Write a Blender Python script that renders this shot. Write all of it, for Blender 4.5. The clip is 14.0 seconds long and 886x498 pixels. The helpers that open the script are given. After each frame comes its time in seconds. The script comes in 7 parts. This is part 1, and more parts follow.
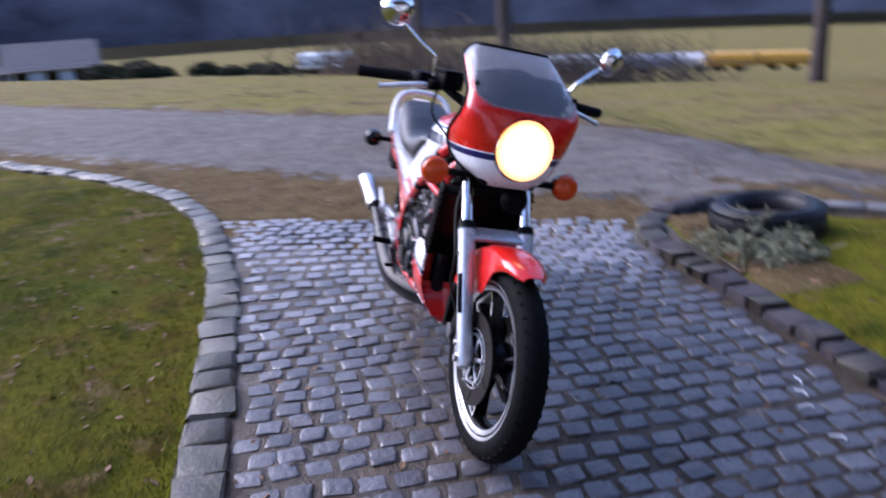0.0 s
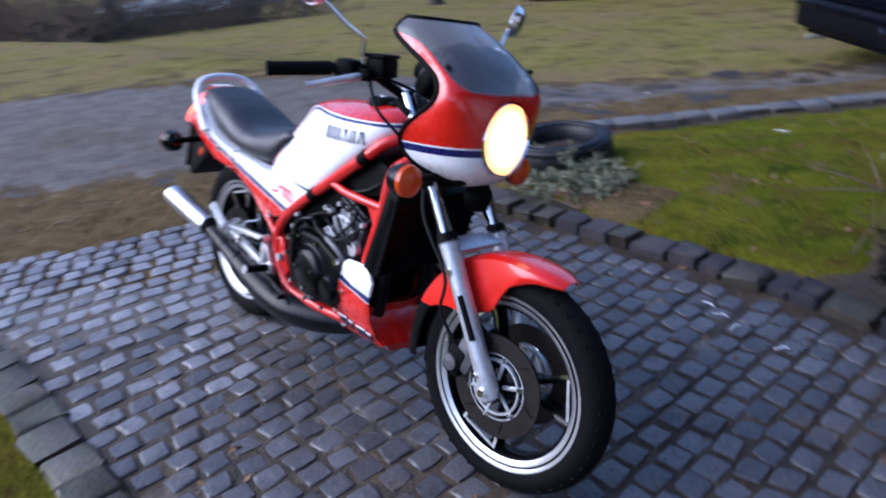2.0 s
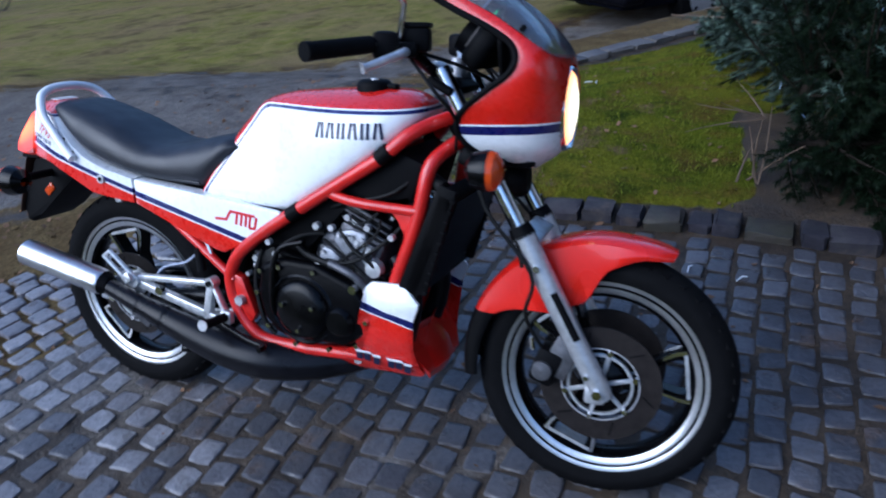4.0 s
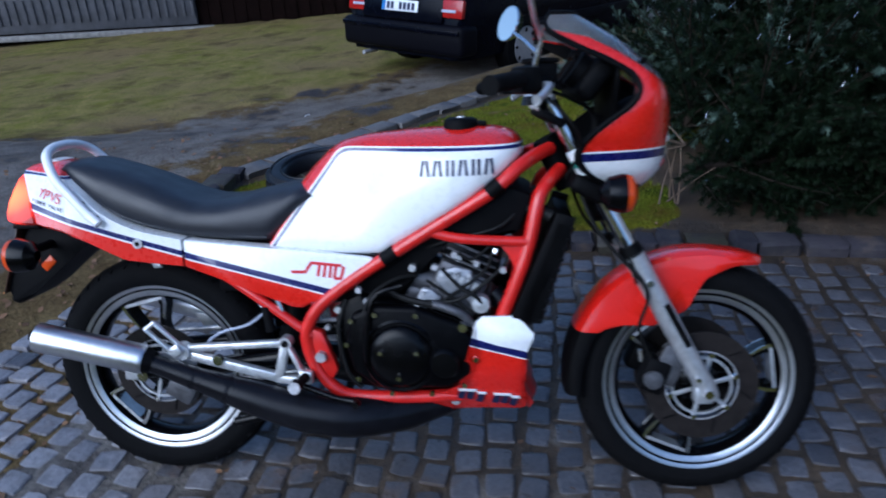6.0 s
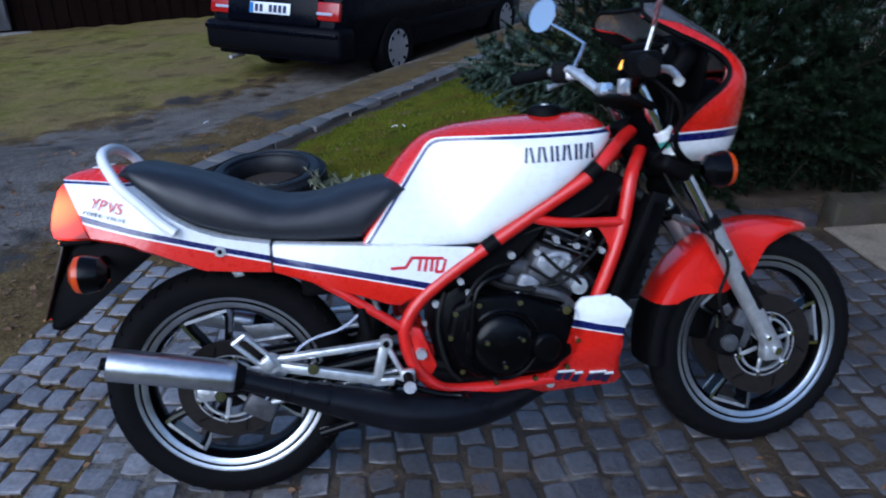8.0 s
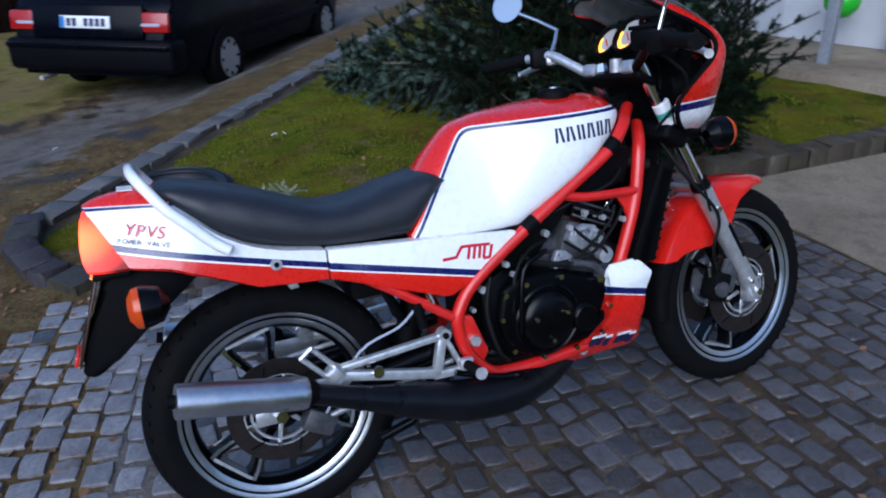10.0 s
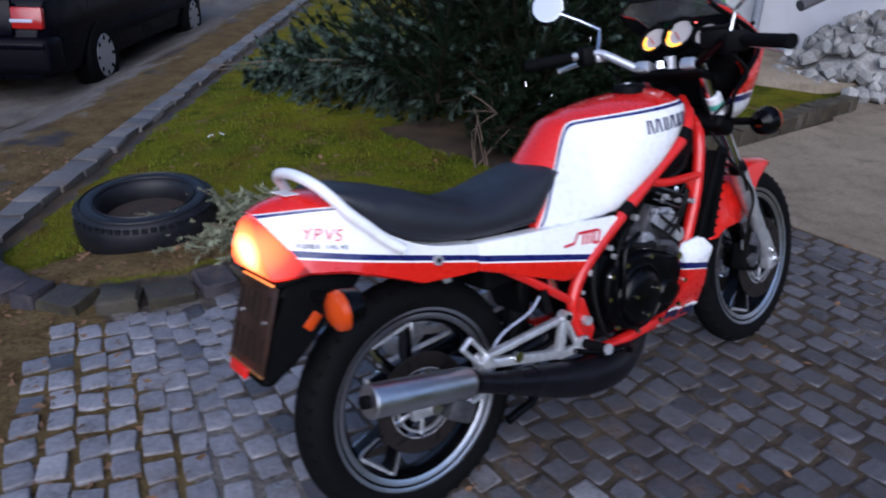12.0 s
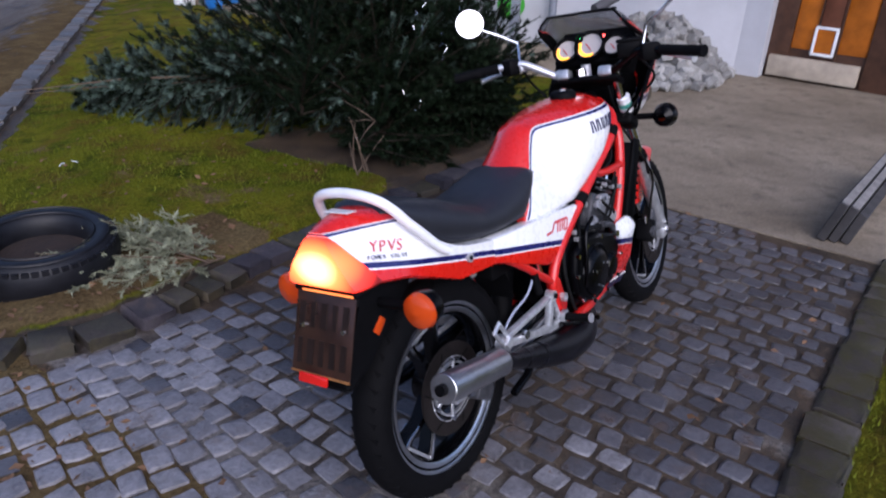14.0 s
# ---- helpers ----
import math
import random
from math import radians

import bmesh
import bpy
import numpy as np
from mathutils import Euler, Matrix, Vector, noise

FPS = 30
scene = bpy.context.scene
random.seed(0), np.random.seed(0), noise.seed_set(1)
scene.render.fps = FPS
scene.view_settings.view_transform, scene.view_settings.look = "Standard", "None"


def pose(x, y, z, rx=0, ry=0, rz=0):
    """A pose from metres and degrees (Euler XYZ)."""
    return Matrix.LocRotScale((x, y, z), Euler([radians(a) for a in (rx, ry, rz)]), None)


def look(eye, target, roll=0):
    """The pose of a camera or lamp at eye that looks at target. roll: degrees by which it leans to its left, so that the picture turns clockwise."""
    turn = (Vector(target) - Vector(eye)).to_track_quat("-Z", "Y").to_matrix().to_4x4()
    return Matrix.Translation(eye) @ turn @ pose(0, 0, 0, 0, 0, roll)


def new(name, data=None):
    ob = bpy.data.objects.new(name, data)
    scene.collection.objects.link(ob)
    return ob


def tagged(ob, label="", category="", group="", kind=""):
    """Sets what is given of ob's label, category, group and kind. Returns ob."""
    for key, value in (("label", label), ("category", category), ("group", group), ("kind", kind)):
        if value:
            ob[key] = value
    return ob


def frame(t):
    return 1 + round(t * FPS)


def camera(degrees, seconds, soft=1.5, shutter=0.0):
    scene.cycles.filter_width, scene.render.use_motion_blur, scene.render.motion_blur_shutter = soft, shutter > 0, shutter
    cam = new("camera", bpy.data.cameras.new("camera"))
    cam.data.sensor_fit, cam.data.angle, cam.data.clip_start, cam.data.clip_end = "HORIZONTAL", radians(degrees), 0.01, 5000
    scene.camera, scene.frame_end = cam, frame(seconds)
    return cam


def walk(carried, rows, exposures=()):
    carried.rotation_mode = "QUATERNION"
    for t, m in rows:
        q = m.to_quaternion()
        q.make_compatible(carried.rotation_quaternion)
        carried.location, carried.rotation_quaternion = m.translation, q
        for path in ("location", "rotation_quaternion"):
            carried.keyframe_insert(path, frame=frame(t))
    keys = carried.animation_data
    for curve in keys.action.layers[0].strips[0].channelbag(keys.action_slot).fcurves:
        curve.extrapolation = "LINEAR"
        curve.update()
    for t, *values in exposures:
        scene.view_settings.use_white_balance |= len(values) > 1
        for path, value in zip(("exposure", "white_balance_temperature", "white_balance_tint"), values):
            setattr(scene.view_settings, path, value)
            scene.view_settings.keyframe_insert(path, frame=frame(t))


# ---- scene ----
cam = camera(61.5, 14.0, 1.9, 0.9)
METRES, TILT, LEAN, TURN = 5.13, 0.0, 0.0, 79.36
START = (3.243, -0.453, 1.311)
ROWS = [
    (0.0, 0.0, 0.0, 0.0, -0.98, -19.36, 2.79),
    (0.5, -0.0471, 0.0195, 0.0181, -11.17, -23.68, 5.91),
    (1.0, -0.0783, 0.0609, 0.0226, -16.51, -23.65, 5.73),
    (1.5, -0.1082, 0.0965, 0.024, -19.95, -23.95, 3.12),
    (2.0, -0.1439, 0.1232, 0.0223, -30.73, -25.89, 4.64),
    (4.5, -0.2387, 0.309, 0.0151, -60.38, -27.79, 3.17),
    (5.0, -0.2606, 0.3375, 0.0174, -66.07, -26.36, 2.07),
    (5.5, -0.2878, 0.3627, 0.0206, -71.13, -26.81, 1.99),
    (6.0, -0.2901, 0.3963, 0.0176, -72.9, -26.03, 2.42),
    (6.5, -0.2815, 0.4292, 0.015, -75.93, -27.41, 2.47),
    (7.0, -0.2913, 0.4561, 0.0146, -80.64, -25.91, 1.32),
    (7.5, -0.3127, 0.4861, 0.0158, -86.04, -27.25, 2.53),
    (8.0, -0.3152, 0.5148, 0.0137, -86.49, -25.9, 0.47),
    (10.5, -0.3042, 0.6436, 0.0104, -105.43, -26.11, 0.38),
    (11.0, -0.2925, 0.6696, 0.0113, -107.87, -26.73, -0.73),
    (11.5, -0.2904, 0.7078, 0.0117, -114.84, -27.64, -0.75),
    (12.0, -0.2853, 0.7468, 0.015, -115.26, -26.1, -1.38),
    (12.5, -0.2687, 0.7712, 0.0095, -119.39, -27.1, -1.97),
    (13.0, -0.2584, 0.7949, 0.0152, -123.98, -25.41, -2.31),
    (13.5, -0.2584, 0.8314, 0.0198, -130.88, -26.42, -1.61),
    (14.0, -0.2532, 0.8548, 0.027, -132.8, -25.38, -2.58),
]
EXPOSURES = [(0.0, 1.55, 5480, 25), (1.5, 1.32, 5330, 20), (2.2, 1.18, 5200, 17), (4.3, 0.70, 4900, 9), (8.2, 0.52, 4950, 8), (11.0, 0.52, 5250, 12), (14.0, 0.66, 5650, 21)]
walk(cam, [(t, pose(*START, TILT, LEAN, TURN) @ pose(METRES * x, METRES * y, METRES * z, 90 + pitch, roll, yaw)) for t, x, y, z, yaw, pitch, roll in ROWS], EXPOSURES)


# ---- light ----
world = bpy.data.worlds.new("sky")
scene.world = world
world.use_nodes = True
wn = world.node_tree.nodes
sky = wn.new("ShaderNodeTexSky")
sky.sky_type = 'NISHITA'
sky.sun_disc = False
sky.sun_elevation = radians(35)
sky.sun_rotation = radians(219)
sky.altitude = 400
sky.air_density = 1.0
sky.dust_density = 3.0
wn["Background"].inputs["Strength"].default_value = 0.12
world.node_tree.links.new(sky.outputs[0], wn["Background"].inputs["Color"])
sun = new("sun", bpy.data.lights.new("sun", 'SUN'))
sun.data.energy = 1.4
sun.data.angle = radians(60)
sun.data.color = (1.0, 0.97, 0.93)
sun.matrix_world = look((-4, -5, 4.2), (0, 0, 0))


# ---- materials ----
def nodes_of(name):
    m = bpy.data.materials.new(name)
    m.use_nodes = True
    nt = m.node_tree
    return m, nt, nt.nodes["Principled BSDF"]


def add(nt, kind, **values):
    n = nt.nodes.new(kind)
    for k, v in values.items():
        n.inputs[k].default_value = v
    return n


def ramp(nt, fac, stops):
    r = nt.nodes.new("ShaderNodeValToRGB")
    el = r.color_ramp.elements
    el[0].position, el[0].color = stops[0][0], (*stops[0][1], 1)
    el[1].position, el[1].color = stops[-1][0], (*stops[-1][1], 1)
    for p, c in stops[1:-1]:
        e = el.new(p)
        e.color = (*c, 1)
    nt.links.new(fac, r.inputs[0])
    return r.outputs[0]


def mixc(nt, fac, a, b, blend='MIX'):
    n = nt.nodes.new("ShaderNodeMix")
    n.data_type, n.blend_type = 'RGBA', blend
    for sock, v in ((n.inputs[0], fac), (n.inputs[6], a), (n.inputs[7], b)):
        if isinstance(v, (int, float)):
            sock.default_value = v
        elif isinstance(v, tuple):
            sock.default_value = (*v, 1)
        else:
            nt.links.new(v, sock)
    return n.outputs[2]


def calc(nt, op, a, b=0.0, c=0.0):
    n = nt.nodes.new("ShaderNodeMath")
    n.operation = op
    for sock, v in zip(n.inputs, (a, b, c)):
        if isinstance(v, (int, float)):
            sock.default_value = v
        else:
            nt.links.new(v, sock)
    return n.outputs[0]


def grain(nt, scale, detail=4.0, rough=0.6, coord=None):
    n = add(nt, "ShaderNodeTexNoise", Scale=scale, Detail=detail, Roughness=rough)
    if coord is None:
        tc = nt.nodes.new("ShaderNodeTexCoord")
        coord = tc.outputs["Object"]
    nt.links.new(coord, n.inputs["Vector"])
    return n.outputs[0]


def relief(nt, bsdf, height, strength, distance):
    b = add(nt, "ShaderNodeBump", Strength=strength, Distance=distance)
    nt.links.new(height, b.inputs["Height"])
    nt.links.new(b.outputs[0], bsdf.inputs["Normal"])


def plain(name, colour, rough=0.5, metal=0.0, coat=0.0, scale=30.0, vary=0.15, bump=0.0, spec=0.5):
    """A surface with slight mottling in colour and gloss."""
    m, nt, b = nodes_of(name)
    g = grain(nt, scale)
    dark = tuple(c * (1 - vary) for c in colour)
    light = tuple(min(1, c * (1 + vary)) for c in colour)
    nt.links.new(ramp(nt, g, [(0.3, dark), (0.7, light)]), b.inputs["Base Color"])
    g2 = grain(nt, scale * 0.25, 3.0)
    nt.links.new(calc(nt, 'MULTIPLY_ADD', g2, 0.25, rough - 0.125), b.inputs["Roughness"])
    b.inputs["Metallic"].default_value = metal
    b.inputs["Specular IOR Level"].default_value = spec
    b.inputs["Coat Weight"].default_value = coat
    b.inputs["Coat Roughness"].default_value = 0.06
    if bump:
        relief(nt, b, grain(nt, scale * 3), bump, 0.004)
    return m


def glow(name, colour, power, rough=0.2):
    m, nt, b = nodes_of(name)
    b.inputs["Base Color"].default_value = (*colour, 1)
    b.inputs["Roughness"].default_value = rough
    b.inputs["Emission Color"].default_value = (*colour, 1)
    b.inputs["Emission Strength"].default_value = power
    return m


def inside(nt, x, z, lines):
    """Least signed distance to the lines (px, pz, nx, nz): positive inside all of them."""
    d = None
    for px, pz, nx, nz, *weight in lines:
        k = math.hypot(nx, nz) / (weight[0] if weight else 1.0)
        e = calc(nt, 'ADD', calc(nt, 'MULTIPLY', calc(nt, 'SUBTRACT', x, px), nx / k), calc(nt, 'MULTIPLY', calc(nt, 'SUBTRACT', z, pz), nz / k))
        d = e if d is None else calc(nt, 'SMOOTH_MIN', d, e, 0.03)
    return d


RED, WHITE, BLUE = (0.62, 0.010, 0.004), (0.86, 0.87, 0.88), (0.008, 0.010, 0.10)


def livery(name, lines, bands):
    """Gloss paint in bands of colour by the distance from lines in the side view: bands of (distance, colour from there on)."""
    m, nt, b = nodes_of(name)
    tc = nt.nodes.new("ShaderNodeTexCoord")
    s = nt.nodes.new("ShaderNodeSeparateXYZ")
    nt.links.new(tc.outputs["Object"], s.inputs[0])
    d = inside(nt, s.outputs[0], s.outputs[2], lines)
    colour = bands[0][1]
    for at, c in bands[1:]:
        colour = mixc(nt, calc(nt, 'GREATER_THAN', d, at), colour, c)
    g = grain(nt, 14.0)
    colour = mixc(nt, calc(nt, 'MULTIPLY', g, 0.05), colour, (0.25, 0.24, 0.22), 'MULTIPLY')
    nt.links.new(colour, b.inputs["Base Color"])
    nt.links.new(calc(nt, 'MULTIPLY_ADD', grain(nt, 60.0), 0.12, 0.22), b.inputs["Roughness"])
    b.inputs["Coat Weight"].default_value = 0.7
    b.inputs["Coat Roughness"].default_value = 0.05
    return m


PAINT_TANK = livery("tank_paint", [(0.356, 0.651, 0.811, -0.585), (0.54, 0.873, 0.018, -1)],
                    [(0, RED), (0.0, WHITE), (0.0035, BLUE), (0.0105, WHITE)])
PAINT_TAIL = livery("tail_paint", [(0.157, 0.634, 0.242, 0.970)],
                    [(0, RED), (-0.018, WHITE), (-0.0145, BLUE), (0.000, WHITE)])
PAINT_TAILEND = livery("tail_end_paint", [(-0.058, 0.690, 0.247, 0.969), (-0.2, 0.805, -0.03, -1, 2.2)],
                       [(0, RED), (-0.016, WHITE), (-0.012, BLUE), (0.000, WHITE)])
PAINT_NOSE = livery("fairing_paint", [(1.2, 0.866, 0.03, -1)],
                    [(0, RED), (-0.004, WHITE), (0.0, BLUE), (0.018, WHITE)])
PAINT_BELLY = livery("belly_paint", [(0.847, 0.433, 0.252, 0.968)],
                     [(0, RED), (-0.016, WHITE), (-0.013, BLUE), (0.004, WHITE)])
PAINT_RED = plain("red_paint", RED, 0.28, coat=0.7, vary=0.06, scale=12)
FRAME_RED = plain("frame_red", (0.55, 0.012, 0.008), 0.34, coat=0.4, vary=0.12, scale=25)
WHITE_PAINT = plain("white_paint", WHITE, 0.3, coat=0.5, vary=0.05)
BLACK_GLOSS = plain("black_enamel", (0.0015, 0.0015, 0.002), 0.25, coat=0.06, vary=0.3, spec=0.16)
BLACK_MATT = plain("black_plastic", (0.0025, 0.0025, 0.003), 0.6, vary=0.3, bump=0.1, spec=0.08)
CHAMBER = plain("black_pipe", (0.005, 0.005, 0.007), 0.30, vary=0.35, scale=18, bump=0.05, spec=0.22)
RUBBER = plain("rubber", (0.0035, 0.0035, 0.004), 0.75, vary=0.3, scale=50, bump=0.15, spec=0.08)
OLD_RUBBER = plain("weathered_rubber", (0.007, 0.0075, 0.010), 0.5, vary=0.35, scale=20, bump=0.15, spec=0.3)
VINYL = plain("seat_vinyl", (0.013, 0.014, 0.019), 0.48, vary=0.2, scale=90, bump=0.12, spec=0.55)
CHROME = plain("chrome", (0.82, 0.83, 0.85), 0.14, metal=1.0, vary=0.06)
ALLOY = plain("alloy", (0.55, 0.56, 0.58), 0.42, metal=0.75, vary=0.15, scale=60)
SILENCER = plain("brushed_alloy", (0.62, 0.63, 0.66), 0.34, metal=1.0, vary=0.08, scale=80)
STEEL = plain("steel", (0.46, 0.46, 0.48), 0.45, metal=0.55, vary=0.25, scale=60)
DISC = plain("disc_steel", (0.017, 0.014, 0.013), 0.55, metal=0.2, vary=0.3, scale=40, spec=0.15)
ENGINE = plain("engine_black", (0.0015, 0.0015, 0.002), 0.32, vary=0.4, scale=35, bump=0.15, spec=0.07)
CASTING = plain("cast_alloy", (0.11, 0.11, 0.12), 0.5, metal=0.7, vary=0.35, scale=40, bump=0.25)
CAST_BRIGHT = plain("bright_casting", (0.70, 0.71, 0.73), 0.33, metal=0.7, vary=0.2, scale=50, bump=0.12)
HOSE = plain("hose", (0.004, 0.004, 0.004), 0.6, vary=0.3, spec=0.2)
NAVY = plain("navy_decal", (0.012, 0.014, 0.05), 0.35, vary=0.1)
RED_DECAL = plain("red_decal", (0.55, 0.01, 0.02), 0.35, vary=0.1)
GREY_DECAL = plain("grey_decal", (0.35, 0.38, 0.48), 0.4, vary=0.1)
# Faint glow added to amber lenses and reflectors that aren't lit.
AMBER = glow("amber_lens", (0.50, 0.055, 0.004), 0.02)
LAMP, nt_, b_ = nodes_of("headlamp_glow")
tc_ = nt_.nodes.new("ShaderNodeTexCoord")
vm_ = nt_.nodes.new("ShaderNodeVectorMath")
vm_.operation = 'DISTANCE'
vm_.inputs[1].default_value = (1.28, 0.024, 0.885)
nt_.links.new(tc_.outputs["Object"], vm_.inputs[0])
nt_.links.new(ramp(nt_, calc(nt_, 'MULTIPLY', vm_.outputs["Value"], 10.0), [(0.3, (1.0, 0.86, 0.55)), (0.6, (1.0, 0.62, 0.22)), (0.85, (1.0, 0.30, 0.04))]), b_.inputs["Emission Color"])
b_.inputs["Emission Strength"].default_value = 1.5
TAIL, nt_, b_ = nodes_of("tail_glow")
tc_ = nt_.nodes.new("ShaderNodeTexCoord")
flat_ = nt_.nodes.new("ShaderNodeVectorMath")
flat_.operation = 'MULTIPLY'
flat_.inputs[1].default_value = (0.55, 0.45, 0.75)
nt_.links.new(tc_.outputs["Object"], flat_.inputs[0])
vm_ = nt_.nodes.new("ShaderNodeVectorMath")
vm_.operation = 'DISTANCE'
vm_.inputs[1].default_value = (-0.172, 0.004, 0.553)
nt_.links.new(flat_.outputs[0], vm_.inputs[0])
b_.inputs["Base Color"].default_value = (0.17, 0.004, 0.003, 1)
nt_.links.new(ramp(nt_, calc(nt_, 'MULTIPLY', vm_.outputs["Value"], 15.0), [(0.18, (1.0, 0.52, 0.20)), (0.48, (1.0, 0.15, 0.03)), (0.78, (0.60, 0.02, 0.008)), (1.15, (0.03, 0.001, 0.0005))]), b_.inputs["Emission Color"])
b_.inputs["Emission Strength"].default_value = 3.0
# Reflector red given a faint glow though no lamp is behind it.
REFLECTOR_RED = glow("glowing_reflector_red", (0.5, 0.012, 0.008), 0.15)
DIAL = glow("dial_face", (0.42, 0.38, 0.36), 0.13)
DIAL_GLOW = glow("dial_lit", (1.0, 0.42, 0.03), 1.6)
LED_GREEN = glow("green_tell_tale", (0.1, 1.0, 0.3), 3.0)
LED_RED = glow("red_tell_tale", (1.0, 0.1, 0.08), 3.0)
MIRROR, nt_, b_ = nodes_of("mirror_glass")
b_.inputs["Metallic"].default_value = 1.0
b_.inputs["Roughness"].default_value = 0.03
b_.inputs["Base Color"].default_value = (0.97, 0.93, 0.88, 1)
SCREEN, nt_, b_ = nodes_of("tinted_screen")
b_.inputs["Base Color"].default_value = (0.60, 0.60, 0.62, 1)
b_.inputs["Roughness"].default_value = 0.08
b_.inputs["Transmission Weight"].default_value = 0.9
b_.inputs["IOR"].default_value = 1.1
b_.inputs["Coat Weight"].default_value = 0.6


def stone(name, dark, light, rough=0.5, wet=0.3, scale=9.0, fine=60.0, moss=0.0):
    """Stone that differs from piece to piece, with fine crystals and damp patches."""
    m, nt, b = nodes_of(name)
    tc = nt.nodes.new("ShaderNodeTexCoord")
    geo = nt.nodes.new("ShaderNodeNewGeometry")
    info = nt.nodes.new("ShaderNodeObjectInfo")
    pick = calc(nt, 'FRACT', calc(nt, 'ADD', info.outputs["Random"], geo.outputs["Random Per Island"]))
    base = ramp(nt, pick, [(0.0, dark), (0.55, tuple((p + q) / 2 for p, q in zip(dark, light))), (1.0, light)])
    g = grain(nt, fine, 5.0, 0.7, geo.outputs["Position"])
    base = mixc(nt, 0.7, base, ramp(nt, g, [(0.30, (0.45, 0.45, 0.47)), (0.5, (0.95, 0.94, 0.93)), (0.72, (1.35, 1.33, 1.32))]), 'MULTIPLY')
    g2 = grain(nt, scale, 4.0, 0.6, geo.outputs["Position"])
    base = mixc(nt, ramp(nt, g2, [(0.45, (0, 0, 0)), (0.7, (0.55, 0.55, 0.55))]), base, (0.055, 0.05, 0.045))
    rust = grain(nt, 4.5, 5.0, 0.7, geo.outputs["Position"])
    base = mixc(nt, ramp(nt, rust, [(0.56, (0, 0, 0)), (0.72, (0.4, 0.4, 0.4))]), base, (0.16, 0.095, 0.055))
    if moss:
        patch = grain(nt, 9.0, 6.0, 0.75, geo.outputs["Position"])
        base = mixc(nt, ramp(nt, patch, [(0.41, (0, 0, 0)), (0.54, (moss, moss, moss))]), base, (0.040, 0.036, 0.012))
    nt.links.new(base, b.inputs["Base Color"])
    nt.links.new(ramp(nt, g2, [(0.35, (rough, rough, rough)), (0.65, (wet, wet, wet))]), b.inputs["Roughness"])
    relief(nt, b, calc(nt, 'ADD', g, calc(nt, 'MULTIPLY', grain(nt, 30.0, 3.0, 0.5, geo.outputs["Position"]), 2.0)), 0.6, 0.003)
    return m


# Two sett tones; the paler is used more towards the track.
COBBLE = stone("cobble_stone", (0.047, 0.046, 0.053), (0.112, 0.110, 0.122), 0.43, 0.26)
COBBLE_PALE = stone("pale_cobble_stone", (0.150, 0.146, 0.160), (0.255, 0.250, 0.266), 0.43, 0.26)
KERB_GREY = stone("kerb_granite", (0.030, 0.025, 0.020), (0.075, 0.063, 0.052), 0.52, 0.38, moss=0.9)
KERB_ROAD = stone("kerb_setts", (0.080, 0.073, 0.068), (0.145, 0.134, 0.126), 0.6, 0.42)
KERB_DARK = stone("kerb_dark", (0.014, 0.012, 0.018), (0.040, 0.033, 0.040), 0.9, 0.78)
KERB_SOIL = stone("soiled_kerb", (0.018, 0.014, 0.011), (0.052, 0.040, 0.032), 0.7, 0.55, moss=0.5)
HEAP = stone("heap_granite", (0.17, 0.17, 0.165), (0.36, 0.36, 0.345), 0.8, 0.7)


